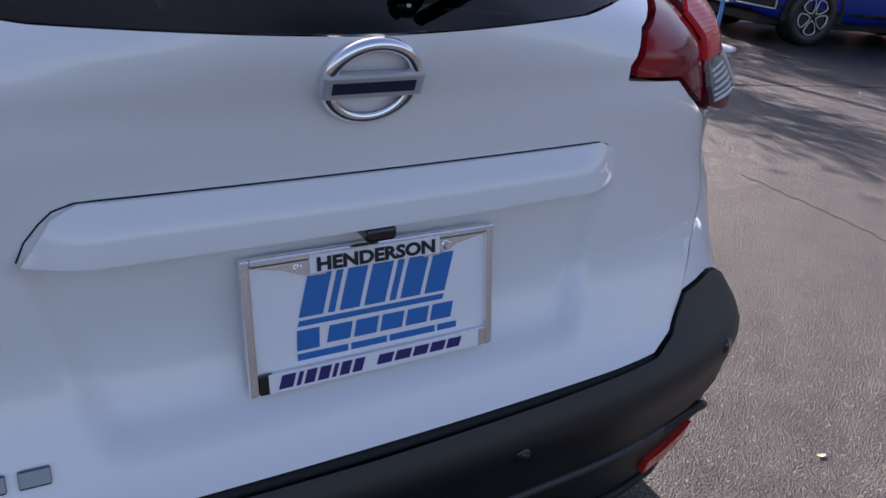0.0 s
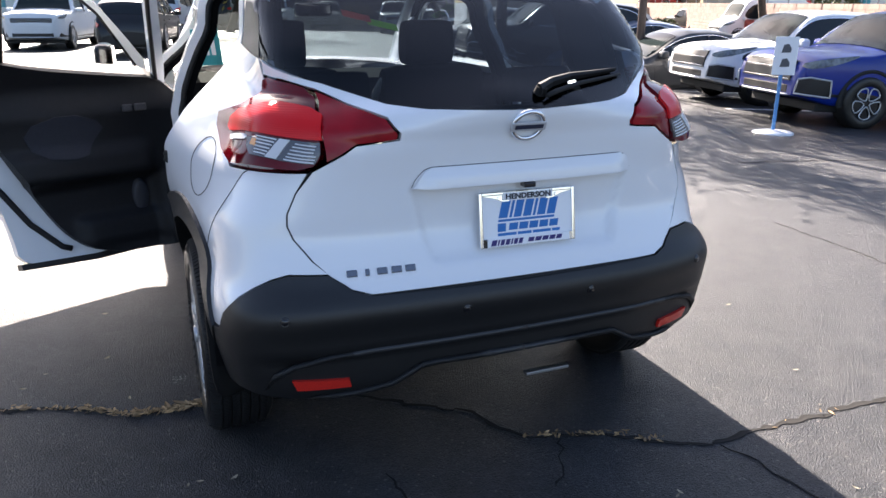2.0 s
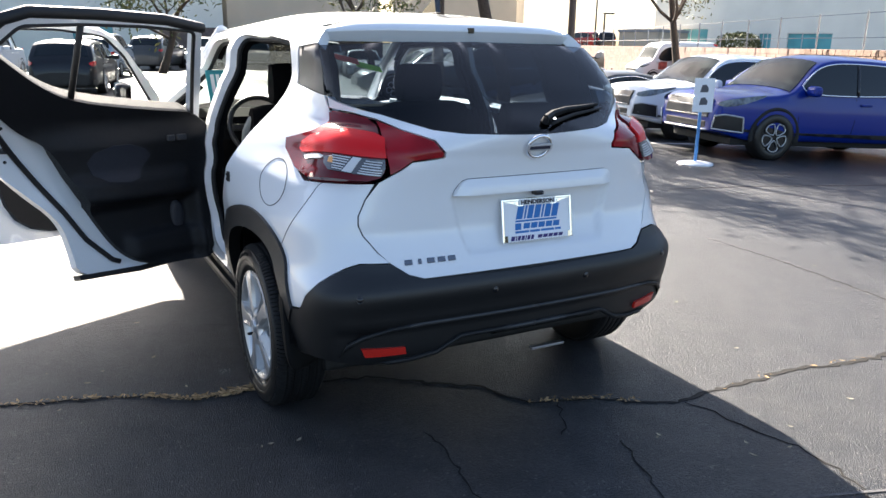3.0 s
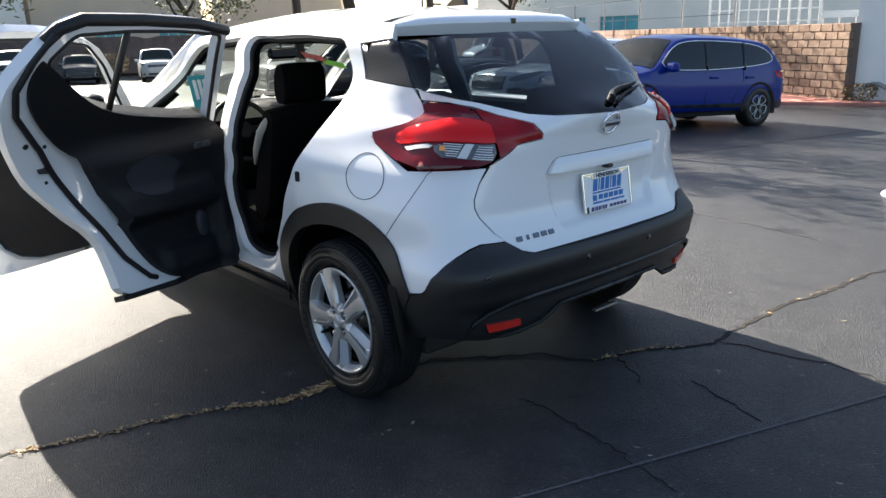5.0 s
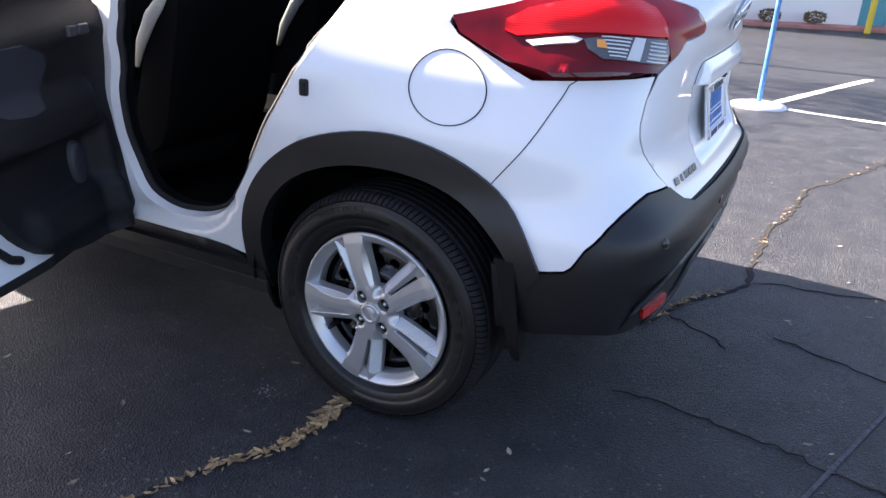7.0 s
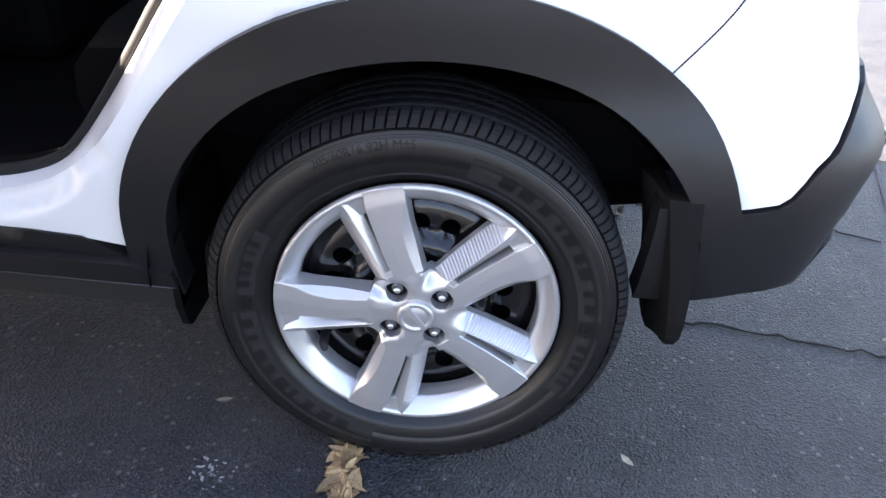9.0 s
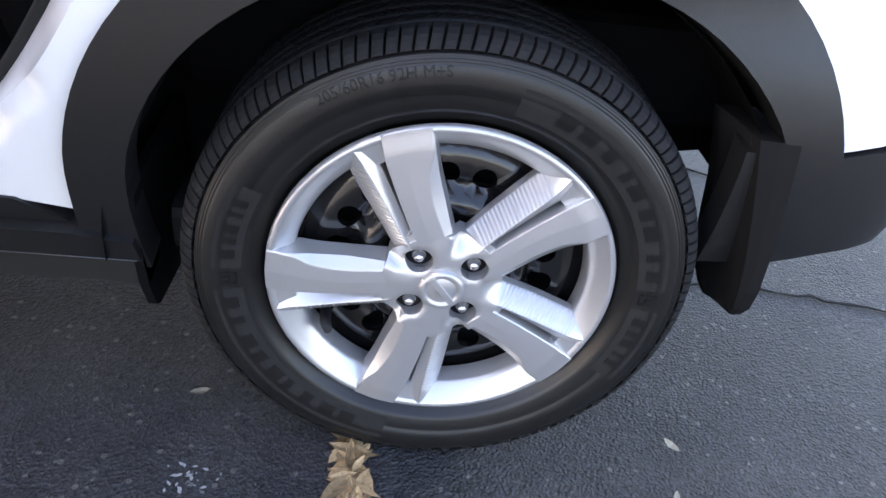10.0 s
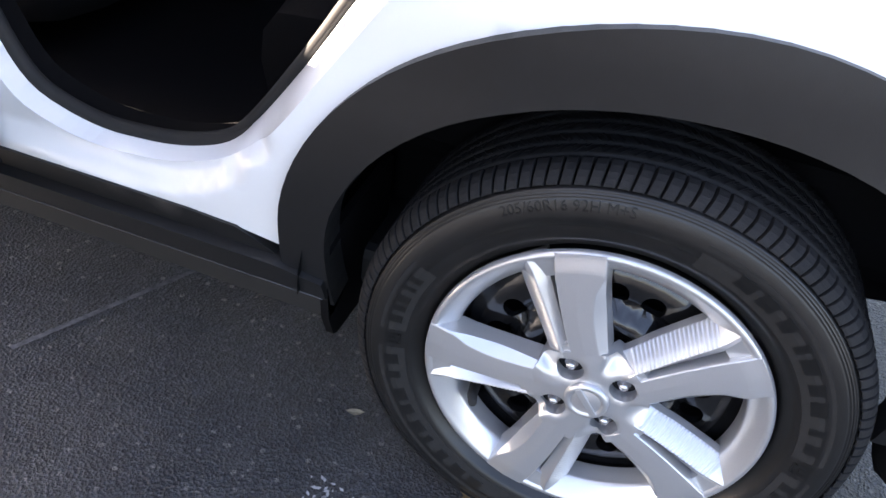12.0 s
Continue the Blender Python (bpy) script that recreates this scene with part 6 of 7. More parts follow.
for _ in range(34):
    x0, y0, w0 = -0.945 + _r.gauss(0, 0.016), 0.315 + _r.gauss(0, 0.022), _r.uniform(0.0012, 0.004)
    turn = _r.uniform(0, 3.1)
    bm.faces.new([bm.verts.new((x0 + w0 * q * math.cos(turn + k * 1.571), y0 + w0 * q * math.sin(turn + k * 1.571), 0.003)) for k, q in enumerate((1.8, 0.7, 1.4, 0.8))])
tagged(part("paint_scuff", bm, mat("pale scuff", (0.34, 0.34, 0.34), 0.8)), "small pale paint scuff on the asphalt", "scuff", kind="stuff")

# ---- sign stands ----
def sign_stand(x, y, height, board):
    t = thing("sign_stand", "blue post on a round white base" + (" with a small white notice" if board else ""), "sign", "sign stands")
    t.location = (x, y, ground_z(x, y))
    bm = bmesh.new()
    lathe(bm, [(0.0, 0.045), (0.05, 0.045), (0.17, 0.030), (0.23, 0.018), (0.235, 0.0)], Matrix.Identity(4), 40)
    part("base", bm, mat("white enamel", (0.72, 0.73, 0.74), 0.4, mottle=0.1, mscale=8), t, "round white base")
    bm = bmesh.new()
    cyl(bm, 0.021, 0.021, height, Matrix.Translation((0, 0, 0.04 + height / 2)), 16)
    part("post", bm, mat("blue tape wrapped post", (0.10, 0.28, 0.58), 0.5, grain=0.2, scale=30), t, "blue post")
    if board:
        mk = Matrix.Translation((0, -0.03, height + 0.02)) @ Matrix.Rotation(radians(-38), 4, "Z")
        bm = bmesh.new()
        box(bm, -0.125, 0.125, -0.004, 0.004, -0.40, 0.03, 0.002, mk)
        part("notice", bm, WHITE_PLASTIC, t, "white notice")
        for z in (-0.10, -0.26):
            bm = bmesh.new()
            prism(bm, [(-0.05, -0.05), (0.05, -0.045), (0.055, 0.0), (0.02, 0.05), (-0.03, 0.04)], 0.001, mk @ Matrix.Translation((0.0, -0.0045, z)) @ Matrix.Rotation(math.pi / 2, 4, "X"))
            part("notice_mark", bm, mat("grey print", (0.1, 0.1, 0.11), 0.6), t, "dark printed shape")


sign_stand(6.05, 4.25, 1.06, True)
sign_stand(4.72, -0.36, 1.32, False)


# ---- parked vehicles ----
CAR_GLASS = mat("dark car glass", (0.012, 0.015, 0.017), 0.04, spec=0.45)
SCREEN = mat("windscreen glass", (0.022, 0.03, 0.03), 0.05, spec=0.12)
HEAD_LENS = mat("headlamp lens", (0.10, 0.11, 0.12), 0.1, spec=0.6, coat=0.6, mottle=0.8, mscale=14)


def paint(name, col):
    return mat(name, col, 0.3, spec=0.3, coat=0.35, grain=0.02, scale=500)


def vehicle(label, kind, x, y, heading, colour, L=4.6, W=1.85, H=1.68, group="parked cars", z=None, detail=True):
    """A parked vehicle: local +x is its front. kind: suv, sedan, pickup or van."""
    t = thing("parked_" + kind, label, "van" if kind == "van" else "car", group)
    rise = math.cos(heading) * (ground_z(x + 1.3, y) - ground_z(x - 1.3, y)) / 2.6 if z is None else 0.0
    t.matrix_basis = Matrix.Translation((x, y, ground_z(x, y) if z is None else z)) @ Matrix.Rotation(heading, 4, "Z") @ Matrix.Rotation(-rise, 4, "Y")
    body = paint(*colour)
    f, r = L / 2, -L / 2
    # the outline from the side, rear to front: places along and heights as shares of the roof's
    if kind == "suv":
        px = [r, r + 0.03, r + 0.10, r + 0.22, r + 0.48, r + 0.75, -0.35, 0.15, 0.50, f - 1.12, f - 0.95, f - 0.55, f - 0.25, f - 0.08, f - 0.02, f]
        pz = [0.40, 0.54, 0.62, 0.72, 0.915, 0.965, 1.0, 0.995, 0.955, 0.665, 0.645, 0.625, 0.600, 0.548, 0.46, 0.36]
        cowl, head, tail0, tail1 = f - 1.14, 0.44, r + 0.20, r + 0.47
    elif kind == "sedan":
        px = [r, r + 0.04, r + 0.14, r + 0.55, r + 0.80, -0.85, -0.25, 0.15, 0.45, f - 1.25, f - 1.05, f - 0.55, f - 0.25, f - 0.08, f]
        pz = [0.44, 0.62, 0.70, 0.725, 0.74, 0.94, 1.0, 1.0, 0.95, 0.655, 0.63, 0.575, 0.53, 0.46, 0.36]
        cowl, head, tail0, tail1 = f - 1.27, 0.40, r + 0.82, -0.88
    elif kind == "pickup":
        px = [r, r + 0.02, r + 0.06, r + 1.9, r + 1.98, r + 2.10, r + 2.35, 0.30, 0.70, f - 1.45, f - 1.25, f - 0.45, f - 0.15, f - 0.04, f]
        pz = [0.45, 0.60, 0.66, 0.655, 0.66, 0.94, 0.985, 1.0, 0.96, 0.665, 0.645, 0.63, 0.60, 0.52, 0.40]
        cowl, head, tail0, tail1 = f - 1.47, 0.62, r + 2.0, r + 2.09
    else:
        px = [r, r + 0.02, r + 0.06, r + 0.14, r + 0.5, -0.4, 0.4, 0.9, f - 1.25, f - 0.85, f - 0.70, f - 0.35, f - 0.15, f - 0.04, f]
        pz = [0.40, 0.72, 0.92, 0.975, 1.0, 1.0, 0.995, 0.975, 0.90, 0.60, 0.555, 0.50, 0.44, 0.36, 0.28]
        cowl, head, tail0, tail1 = f - 0.83, f - 1.30, r + 0.05, r + 0.10
    top = curve(px, [v * H for v in pz])
    wid = curve((r, r + 0.06, r + 0.25, r + 0.8, 0, f - 0.9, f - 0.4, f - 0.15, f - 0.05, f), [W * v for v in ((0.36, 0.42, 0.465, 0.492, 0.5, 0.492, 0.482, 0.45, 0.41, 0.35) if kind == "suv" else (0.36, 0.42, 0.465, 0.492, 0.5, 0.492, 0.465, 0.40, 0.34, 0.27))])
    belt = H * (0.60 if kind != "van" else 0.50)
    lean = 0.24 if kind != "van" else 0.10
    foot = 0.25 if kind == "sedan" else 0.29

    def half(xx, zz):
        w = wid(xx)
        if zz > belt:
            return w * (0.975 - lean * ((zz - belt) / (H - belt)) ** 1.15)
        u = (zz - foot) / (belt - foot)
        return w * (0.925 + 0.075 * math.sin(math.pi * (0.18 + 0.60 * u)) - 0.02 * step01(u, 0.8, 1.0))

    def over(xx, yy):
        yc = half(xx, top(xx) - 0.09)
        return top(xx) - 0.05 * (yy / yc) ** 2 - 0.03 * (yy / yc) ** 6

    def normal_of(fn, a, b, out):
        e = 0.004
        n = (fn(a + e, b) - fn(a - e, b)).cross(fn(a, b + e) - fn(a, b - e)).normalized()
        return n if n.dot(out) > 0 else -n

    def flank(s, off):
        fn = lambda a, b: Vector((a, s * half(a, b), b))

        def place(a, b):
            n = normal_of(fn, a, b, Vector((0.2 * a / L, s, 0)))
            return fn(a, b) + n * off, n
        return place

    def lid(off):
        fn = lambda a, b: Vector((a, b, over(a, b)))

        def place(a, b):
            n = normal_of(fn, a, b, Vector((0, 0, 1)))
            return fn(a, b) + n * off, n
        return place

    xs = sorted(set(px) | {r + L * i / 44 for i in range(45)})
    bm = bmesh.new()
    rows = []
    for xx in xs:
        zt = top(xx)
        zl = foot + 0.10 * step01(xx, f - 0.5, f)
        side = [(half(xx, zl) * 0.8, zl)] + [(half(xx, zl + (zt - 0.11 - zl) * k / 9), zl + (zt - 0.11 - zl) * k / 9) for k in range(10)]
        w1 = half(xx, zt - 0.09)
        side += [(w1 * v, over(xx, w1 * v)) for v in (0.985, 0.94, 0.86, 0.6, 0.3)]
        rows.append([bm.verts.new((xx, 0, zl))] + [bm.verts.new((xx, yy, zz)) for yy, zz in side] + [bm.verts.new((xx, 0, over(xx, 0)))] + [bm.verts.new((xx, -yy, zz)) for yy, zz in side[::-1]])
    m = len(rows[0])
    for a, b in zip(rows, rows[1:]):
        for k in range(m):
            bm.faces.new((a[k], b[k], b[(k + 1) % m], a[(k + 1) % m])).smooth = True
    bm.faces.new(rows[0])
    bm.faces.new(rows[-1][::-1])
    part("body", bm, body, t, "painted body")
    # windows: one sheet a side, the windscreen and the rear window
    lo, hi = belt + 0.03, H * (0.925 if kind != "van" else 0.86)
    front = cowl - 0.05
    if kind == "suv":
        dlo = [(front, lo), (head + 0.22, hi - 0.13), (head - 0.08, hi - 0.02), (-0.25, hi), (r + 0.80, hi - 0.04), (r + 0.42, lo + 0.22), (r + 0.55, lo + 0.10), (-0.4, lo + 0.005)]
    elif kind == "sedan":
        dlo = [(front - 0.05, lo), (head + 0.12, hi - 0.08), (0.0, hi), (-0.45, hi - 0.01), (-0.95, lo + 0.16), (-1.12, lo + 0.06), (-0.3, lo)]
    elif kind == "pickup":
        dlo = [(front - 0.02, lo + 0.02), (head + 0.2, hi - 0.12), (0.25, hi), (r + 2.5, hi), (r + 2.36, lo + 0.03)]
    else:
        dlo = [(front - 0.1, lo + 0.05), (head - 0.2, hi), (head - 1.0, hi), (head - 1.0, lo + 0.05)]
    dlo = smooth_loop(dlo, 2)
    for s in (-1, 1):
        side = part("side_window", skin(dlo, [], flank(s, 0.004), 0.16, 0.006), CAR_GLASS, t, "dark glass")
        if detail:
            bm = bmesh.new()
            tube(bm, [flank(s, 0.005)(a, b)[0] for a, b in resample(dlo, 0.12)], 0.011, 6, True)
            part("window_trim", bm, CHROME, side, "chrome window line")
            for xx in (-0.08, -0.98):
                bm = bmesh.new()
                if lo < hi:
                    tube(bm, [flank(s, 0.007)(xx - 0.06 * k / 4, lo + (hi - 0.03 - lo) * k / 4)[0] for k in range(5)], 0.024, 5)
                part("window_post", bm, GLOSS_BLACK, side)
            for line in ([(front - 0.02, lo - 0.05), (front - 0.10, 0.62), (front - 0.12, 0.42)], [(-0.08, lo - 0.03), (-0.08, 0.6), (-0.06, 0.42)], [(-0.98, lo - 0.03), (-0.96, 0.80), (-0.78, 0.55), (-0.72, 0.42)]):
                bm = bmesh.new()
                tube(bm, [flank(s, 0.0)(a, b)[0] for a, b in line], 0.0045, 5)
                part("door_seam", bm, GAP, t)
            for xx in (-0.25, -1.12):
                bm = bmesh.new()
                p0 = flank(s, 0.012)(xx, lo - 0.12)[0]
                box(bm, p0.x - 0.10, p0.x + 0.10, p0.y - 0.02, p0.y + 0.02, p0.z - 0.016, p0.z + 0.016, 0.012)
                part("door_handle", bm, body, t)
        bm = bmesh.new()
        ym = half(front - 0.12, lo) + 0.10
        box(bm, front - 0.30, front - 0.16, -0.11, 0.11, lo - 0.02, lo + 0.13, 0.05, Matrix.Translation((0, s * ym, 0)))
        tube(bm, [(front - 0.22, s * (ym - 0.12), lo), (front - 0.22, s * ym, lo + 0.04)], 0.025, 6)
        part("mirror", bm, body, t, "door mirror")
        zh = top(f - 0.3)
        if kind == "suv":
            lamp = smooth_loop([(f - 0.80, zh - 0.005), (f - 0.45, zh - 0.045), (f - 0.06, zh - 0.115), (f - 0.03, zh - 0.19), (f - 0.16, zh - 0.20), (f - 0.50, zh - 0.115)], 1)
            recess = [(f - 0.40, foot + 0.10), (f - 0.37, foot + 0.31), (f - 0.12, foot + 0.34), (f - 0.03, foot + 0.31), (f - 0.02, foot + 0.13)]
            corner = part("corner_recess", skin(recess, [], flank(s, 0.012), 0.08, 0.01), BLACK_PLASTIC, t, "black recess in the bumper's corner")
            bm = bmesh.new()
            tube(bm, [flank(s, 0.016)(a, b)[0] for a, b in resample(recess, 0.06)], 0.013, 6, True)
            part("silver_surround", bm, SILVER, corner, "silver line round the recess")
        else:
            lamp = smooth_loop([(f - 0.72, zh - 0.03), (f - 0.35, zh - 0.115), (f - 0.13, zh - 0.16), (f - 0.11, zh - 0.22), (f - 0.30, zh - 0.22), (f - 0.55, zh - 0.14)], 1)
        part("headlamp", skin(lamp, [], flank(s, 0.006), 0.08, 0.01), HEAD_LENS, t, "clear headlamp")
        zr = top(r + 0.10)
        lamp = smooth_loop([(r + 0.03, zr - 0.14), (r + 0.03, zr - 0.05), (r + 0.20, zr - 0.02), (r + 0.42, zr - 0.01), (r + 0.34, zr - 0.12), (r + 0.10, zr - 0.17)], 1)
        part("rear_lamp", skin(lamp, [], flank(s, 0.006), 0.08, 0.01), RED_LENS, t, "red rear lamp")
        lower = [(r + 0.06, foot + 0.02), (r + 0.06, foot + 0.15), (-1.4, foot + 0.12), (1.4, foot + 0.12), (f - 0.30, foot + 0.16), (f - 0.14, foot + 0.24), (f - 0.10, foot + 0.12)]
        if kind != "sedan":
            part("lower_cladding", skin(lower, [], flank(s, 0.010), 0.16, 0.02), BLACK_PLASTIC, t, "black lower cladding")

    def across(x0, x1, share0, share1, off):
        w0, w1 = half(x0, top(x0) - 0.09) * share0, half(x1, top(x1) - 0.09) * share1
        return skin([(x0, -w0), (x1, -w1), (x1, w1), (x0, w0)], [], lid(off), 0.08, 0.006)

    part("windscreen", across(cowl - 0.01, head + 0.10, 0.90, 0.86, 0.010), SCREEN, t, "windscreen")
    part("rear_window", across(tail0, tail1, 0.84, 0.80, 0.004), CAR_GLASS, t, "rear window")
    bm = bmesh.new()
    gz = top(f - 0.06)
    if kind == "suv":
        g0, g1 = 0.37 * H, 0.535 * H
        cross_section = [(f - 0.2, g0), (f + 0.012, g0), (f - 0.006, 0.46 * H), (f - 0.055, g1), (f - 0.2, g1)]
        prism(bm, cross_section, W * 0.62, Matrix.Translation((0, W * 0.31, 0)) @ Matrix(((1, 0, 0, 0), (0, 0, -1, 0), (0, 1, 0, 0), (0, 0, 0, 1))))
        rails = [(f + 0.010, g0 + 0.02), (f - 0.012, g0 + 0.155), (f - 0.050, g1 - 0.01)]
    else:
        box(bm, f - 0.16, f - 0.015, -W * 0.30, W * 0.30, gz - 0.20, gz - 0.05, 0.02)
        rails = [(f - 0.019, gz - 0.083 - 0.042 * k) for k in range(3)]
    box(bm, f - 0.22, f + 0.006, -W * 0.30, W * 0.30, foot + 0.11, foot + 0.24, 0.03)
    grille = part("grille", bm, BLACK_PLASTIC, t, "black grille")
    if detail:
        for xx, zz in rails:
            bm = bmesh.new()
            tube(bm, [(xx - 0.03, -W * 0.315, zz), (xx, -W * 0.29, zz), (xx, W * 0.29, zz), (xx - 0.03, W * 0.315, zz)], 0.0055, 6)
            part("grille_bar", bm, CHROME, grille, "chrome grille bar")
        bm = bmesh.new()
        tube(bm, [(f - 0.05, -W * 0.34, foot + 0.12), (f + 0.006, -W * 0.29, foot + 0.10), (f + 0.006, W * 0.29, foot + 0.10), (f - 0.05, W * 0.34, foot + 0.12)], 0.016, 6)
        part("bumper_trim", bm, SILVER, t, "silver bumper trim")
    bm = bmesh.new()
    box(bm, r + 0.2, f - 0.3, -W * 0.42, W * 0.42, 0.20, foot + 0.02, 0.02)
    part("underside", bm, RUBBER, t, "dark underside")
    wr_ = {"suv": 0.337, "sedan": 0.325, "pickup": 0.39, "van": 0.335}[kind]
    axle_f = f - 0.93
    axle_r = axle_f - {"suv": 2.66, "sedan": 2.75, "pickup": L - 2.15, "van": L - 1.75}[kind]
    for xx in (axle_f, axle_r):
        for s in (-1, 1):
            bm = bmesh.new()
            mk = Matrix.Translation((xx, s * (half(xx, 0.5) - 0.012), wr_)) @ Matrix.Rotation(-s * math.pi / 2, 4, "X")
            lathe(bm, [(0.0, 0.004), (wr_ * 1.10, 0.004), (wr_ * 1.14, 0.026), (wr_ * 1.24, 0.022), (wr_ * 1.27, 0.0)], mk, 40)
            bmesh.ops.delete(bm, geom=[v for v in bm.verts if v.co.z < foot * 0.8], context="VERTS")
            part("wheel_arch", bm, RUBBER, t, "dark wheel arch")
            wob = new("wheel")
            wob.parent = t
            bm = bmesh.new()
            lathe(bm, [(wr_ * 0.60, 0.0), (wr_ * 0.64, 0.022), (wr_ * 0.70, 0.030), (wr_ * 0.90, 0.030), (wr_, 0.012), (wr_, -0.2)], mk, 40)
            part("tyre", bm, TYRE, wob)
            bm = bmesh.new()
            lathe(bm, [(0.0, 0.008), (wr_ * 0.64, 0.008)], mk, 32)
            part("rim_back", bm, STEEL_BLACK, wob)
            for k in range(5):
                bm = bmesh.new()
                a = 2 * math.pi * k / 5 + 0.3
                loop = [(0.10, 0.0), (0.22, -0.55), (0.40, -0.55), (0.57, -0.50), (0.61, -0.1), (0.61, 0.1), (0.57, 0.50), (0.40, 0.55), (0.22, 0.55)]
                tube(bm, [mk @ Vector((wr_ * q * math.cos(a + o * 0.9), wr_ * q * math.sin(a + o * 0.9), 0.022)) for q, o in smooth_loop(loop, 1)], wr_ * 0.028, 5, True)
                part("spoke", bm, SILVER, wob, "silver looped spoke")
    if kind == "pickup":
        bm = bmesh.new()
        zt = top(r + 1.0)
        box(bm, r + 0.12, r + 1.85, -W * 0.36, W * 0.36, zt - 0.02, zt + 0.006, 0.002)
        part("bed_cover", bm, RUBBER, t, "black load bed cover")
    return t


ROW = math.atan2(0.215, -0.976)          # heading of the row of parked cars
_d, _n = Vector((-0.977, 0.213)), Vector((0.213, 0.977))


def in_row(k, setback=0.0):
    """Centre of the k-th place of the row, from the front wheel of the first."""
    c0 = Vector((7.74, 4.43)) - _d * (1.27 - setback) + _n * (0.84 + 2.5 * k)
    return c0.x, c0.y


vehicle("glossy blue parked suv with chrome window line", "suv", *in_row(0), ROW, ("deep blue paint", (0.002, 0.020, 0.21)), L=4.4, W=1.74, H=1.54)
vehicle("white parked suv with dark lower trim", "suv", *in_row(1, -0.15), ROW, ("white paint", (0.75, 0.76, 0.77)), L=4.4, W=1.74, H=1.54)
vehicle("dark grey parked sedan behind the white suv", "sedan", 9.7, 10.4, ROW, ("dark grey paint", (0.05, 0.052, 0.055)), L=4.85, H=1.36, z=-0.44)
vehicle("steel blue parked sedan in the row", "sedan", *in_row(3.2, 0.6), ROW, ("steel blue paint", (0.10, 0.13, 0.20)), H=1.45, z=-0.42)


def from_eye(az, dist, eye=(-1.56, -2.86)):
    return eye[0] + dist * math.sin(radians(az)), eye[1] + dist * math.cos(radians(az))


LOT2 = (-2.42, -2.46)
vehicle("black parked pickup truck with tinted windows", "pickup", *from_eye(40.4, 59), radians(84), ("black paint", (0.012, 0.012, 0.014)), L=4.9, W=1.8, H=1.6, z=-0.49, detail=False)
van = vehicle("white delivery van with red marks", "van", *from_eye(44.6, 44), radians(166), ("van white", (0.72, 0.72, 0.72)), L=4.8, W=1.85, H=2.2, z=-0.49, detail=False)
for a0, z0, w0 in ((1.0, 0.75, 0.5), (-0.3, 0.8, 0.7), (-1.5, 0.8, 0.6)):
    bm = bmesh.new()
    box(bm, a0 - w0 / 2, a0 + w0 / 2, 0.93, 0.935, z0, z0 + 0.4)
    part("van_mark", bm, mat("faded red print", (0.42, 0.10, 0.08), 0.6, mottle=0.4, mscale=6), van, "faded red printed patch")
vehicle("dark red parked suv on the bank", "suv", *from_eye(38.2, 76), radians(100), ("red paint", (0.20, 0.02, 0.02)), z=1.05, detail=False)
vehicle("black parked suv on the bank", "suv", *from_eye(39.8, 76), radians(60), ("black paint", (0.012, 0.012, 0.014)), z=1.05, detail=False)
# the rows beyond the car, seen through its windows
vehicle("white pickup with a chrome grille", "pickup", *from_eye(-2.9, 31), radians(-100), ("white paint", (0.75, 0.76, 0.77)), L=5.6, W=2.0, H=1.9, group="cars in the far row")
vehicle("black parked suv seen from behind", "suv", *from_eye(2.6, 26), radians(78), ("black paint", (0.012, 0.012, 0.014)), L=4.9, H=1.55, group="cars in the far row")
vehicle("steel blue parked suv seen from behind", "suv", *from_eye(4.4, 38), radians(72), ("steel blue silver paint", (0.30, 0.36, 0.44)), H=1.8, group="cars in the far row")
vehicle("dark grey parked suv in the far row", "suv", *from_eye(7.9, 44), radians(65), ("dark grey paint", (0.05, 0.052, 0.055)), H=1.75, group="cars in the far row")
vehicle("white parked suv in the far row", "suv", *from_eye(12.2, 46, LOT2), radians(-110), ("white paint", (0.75, 0.76, 0.77)), group="cars in the far row")
vehicle("silver pickup facing the lot", "pickup", *from_eye(20.75, 47.5, LOT2), radians(-108), ("silver paint", (0.45, 0.46, 0.47)), L=5.6, W=2.0, H=1.85, group="cars in the far row")
vehicle("dark parked suv beside a round shrub", "suv", *from_eye(15.7, 50, LOT2), radians(-106), ("dark grey paint", (0.05, 0.052, 0.055)), group="cars in the far row")
vehicle("white parked sedan in the far row", "sedan", *from_eye(23.6, 40, LOT2), radians(-108), ("white paint", (0.75, 0.76, 0.77)), H=1.45, group="cars in the far row")
vehicle("grey parked sedan ahead of the car", "sedan", *from_eye(27.5, 22), ROW, ("mid grey paint", (0.16, 0.165, 0.17)), H=1.45, group="cars in the far row")
vehicle("black parked suv ahead of the car", "suv", *from_eye(31.5, 19.5), ROW, ("black paint", (0.012, 0.012, 0.014)), group="cars in the far row")
vehicle("silver parked suv ahead of the car", "suv", *from_eye(33.5, 27), ROW, ("silver paint", (0.45, 0.46, 0.47)), group="cars in the far row")

# ---- light pole ----
pole = thing("light_pole", "brown steel light pole on a round concrete base", "light pole")
pole.location = (*from_eye(37.5, 17.5), -0.35)
bm = bmesh.new()
cyl(bm, 0.085, 0.075, 8.0, Matrix.Translation((0, 0, 4.6)), 16)
part("shaft", bm, mat("brown pole paint", (0.075, 0.05, 0.04), 0.5, grain=0.15, scale=20), pole, "brown shaft")
bm = bmesh.new()
cyl(bm, 0.28, 0.28, 0.75, Matrix.Translation((0, 0, 0.37)), 24)
part("footing", bm, mat("concrete", (0.42, 0.40, 0.37), 0.85, mottle=0.15, mscale=3, grain=0.15, scale=80, bump=0.3, bscale=200), pole, "round concrete footing")
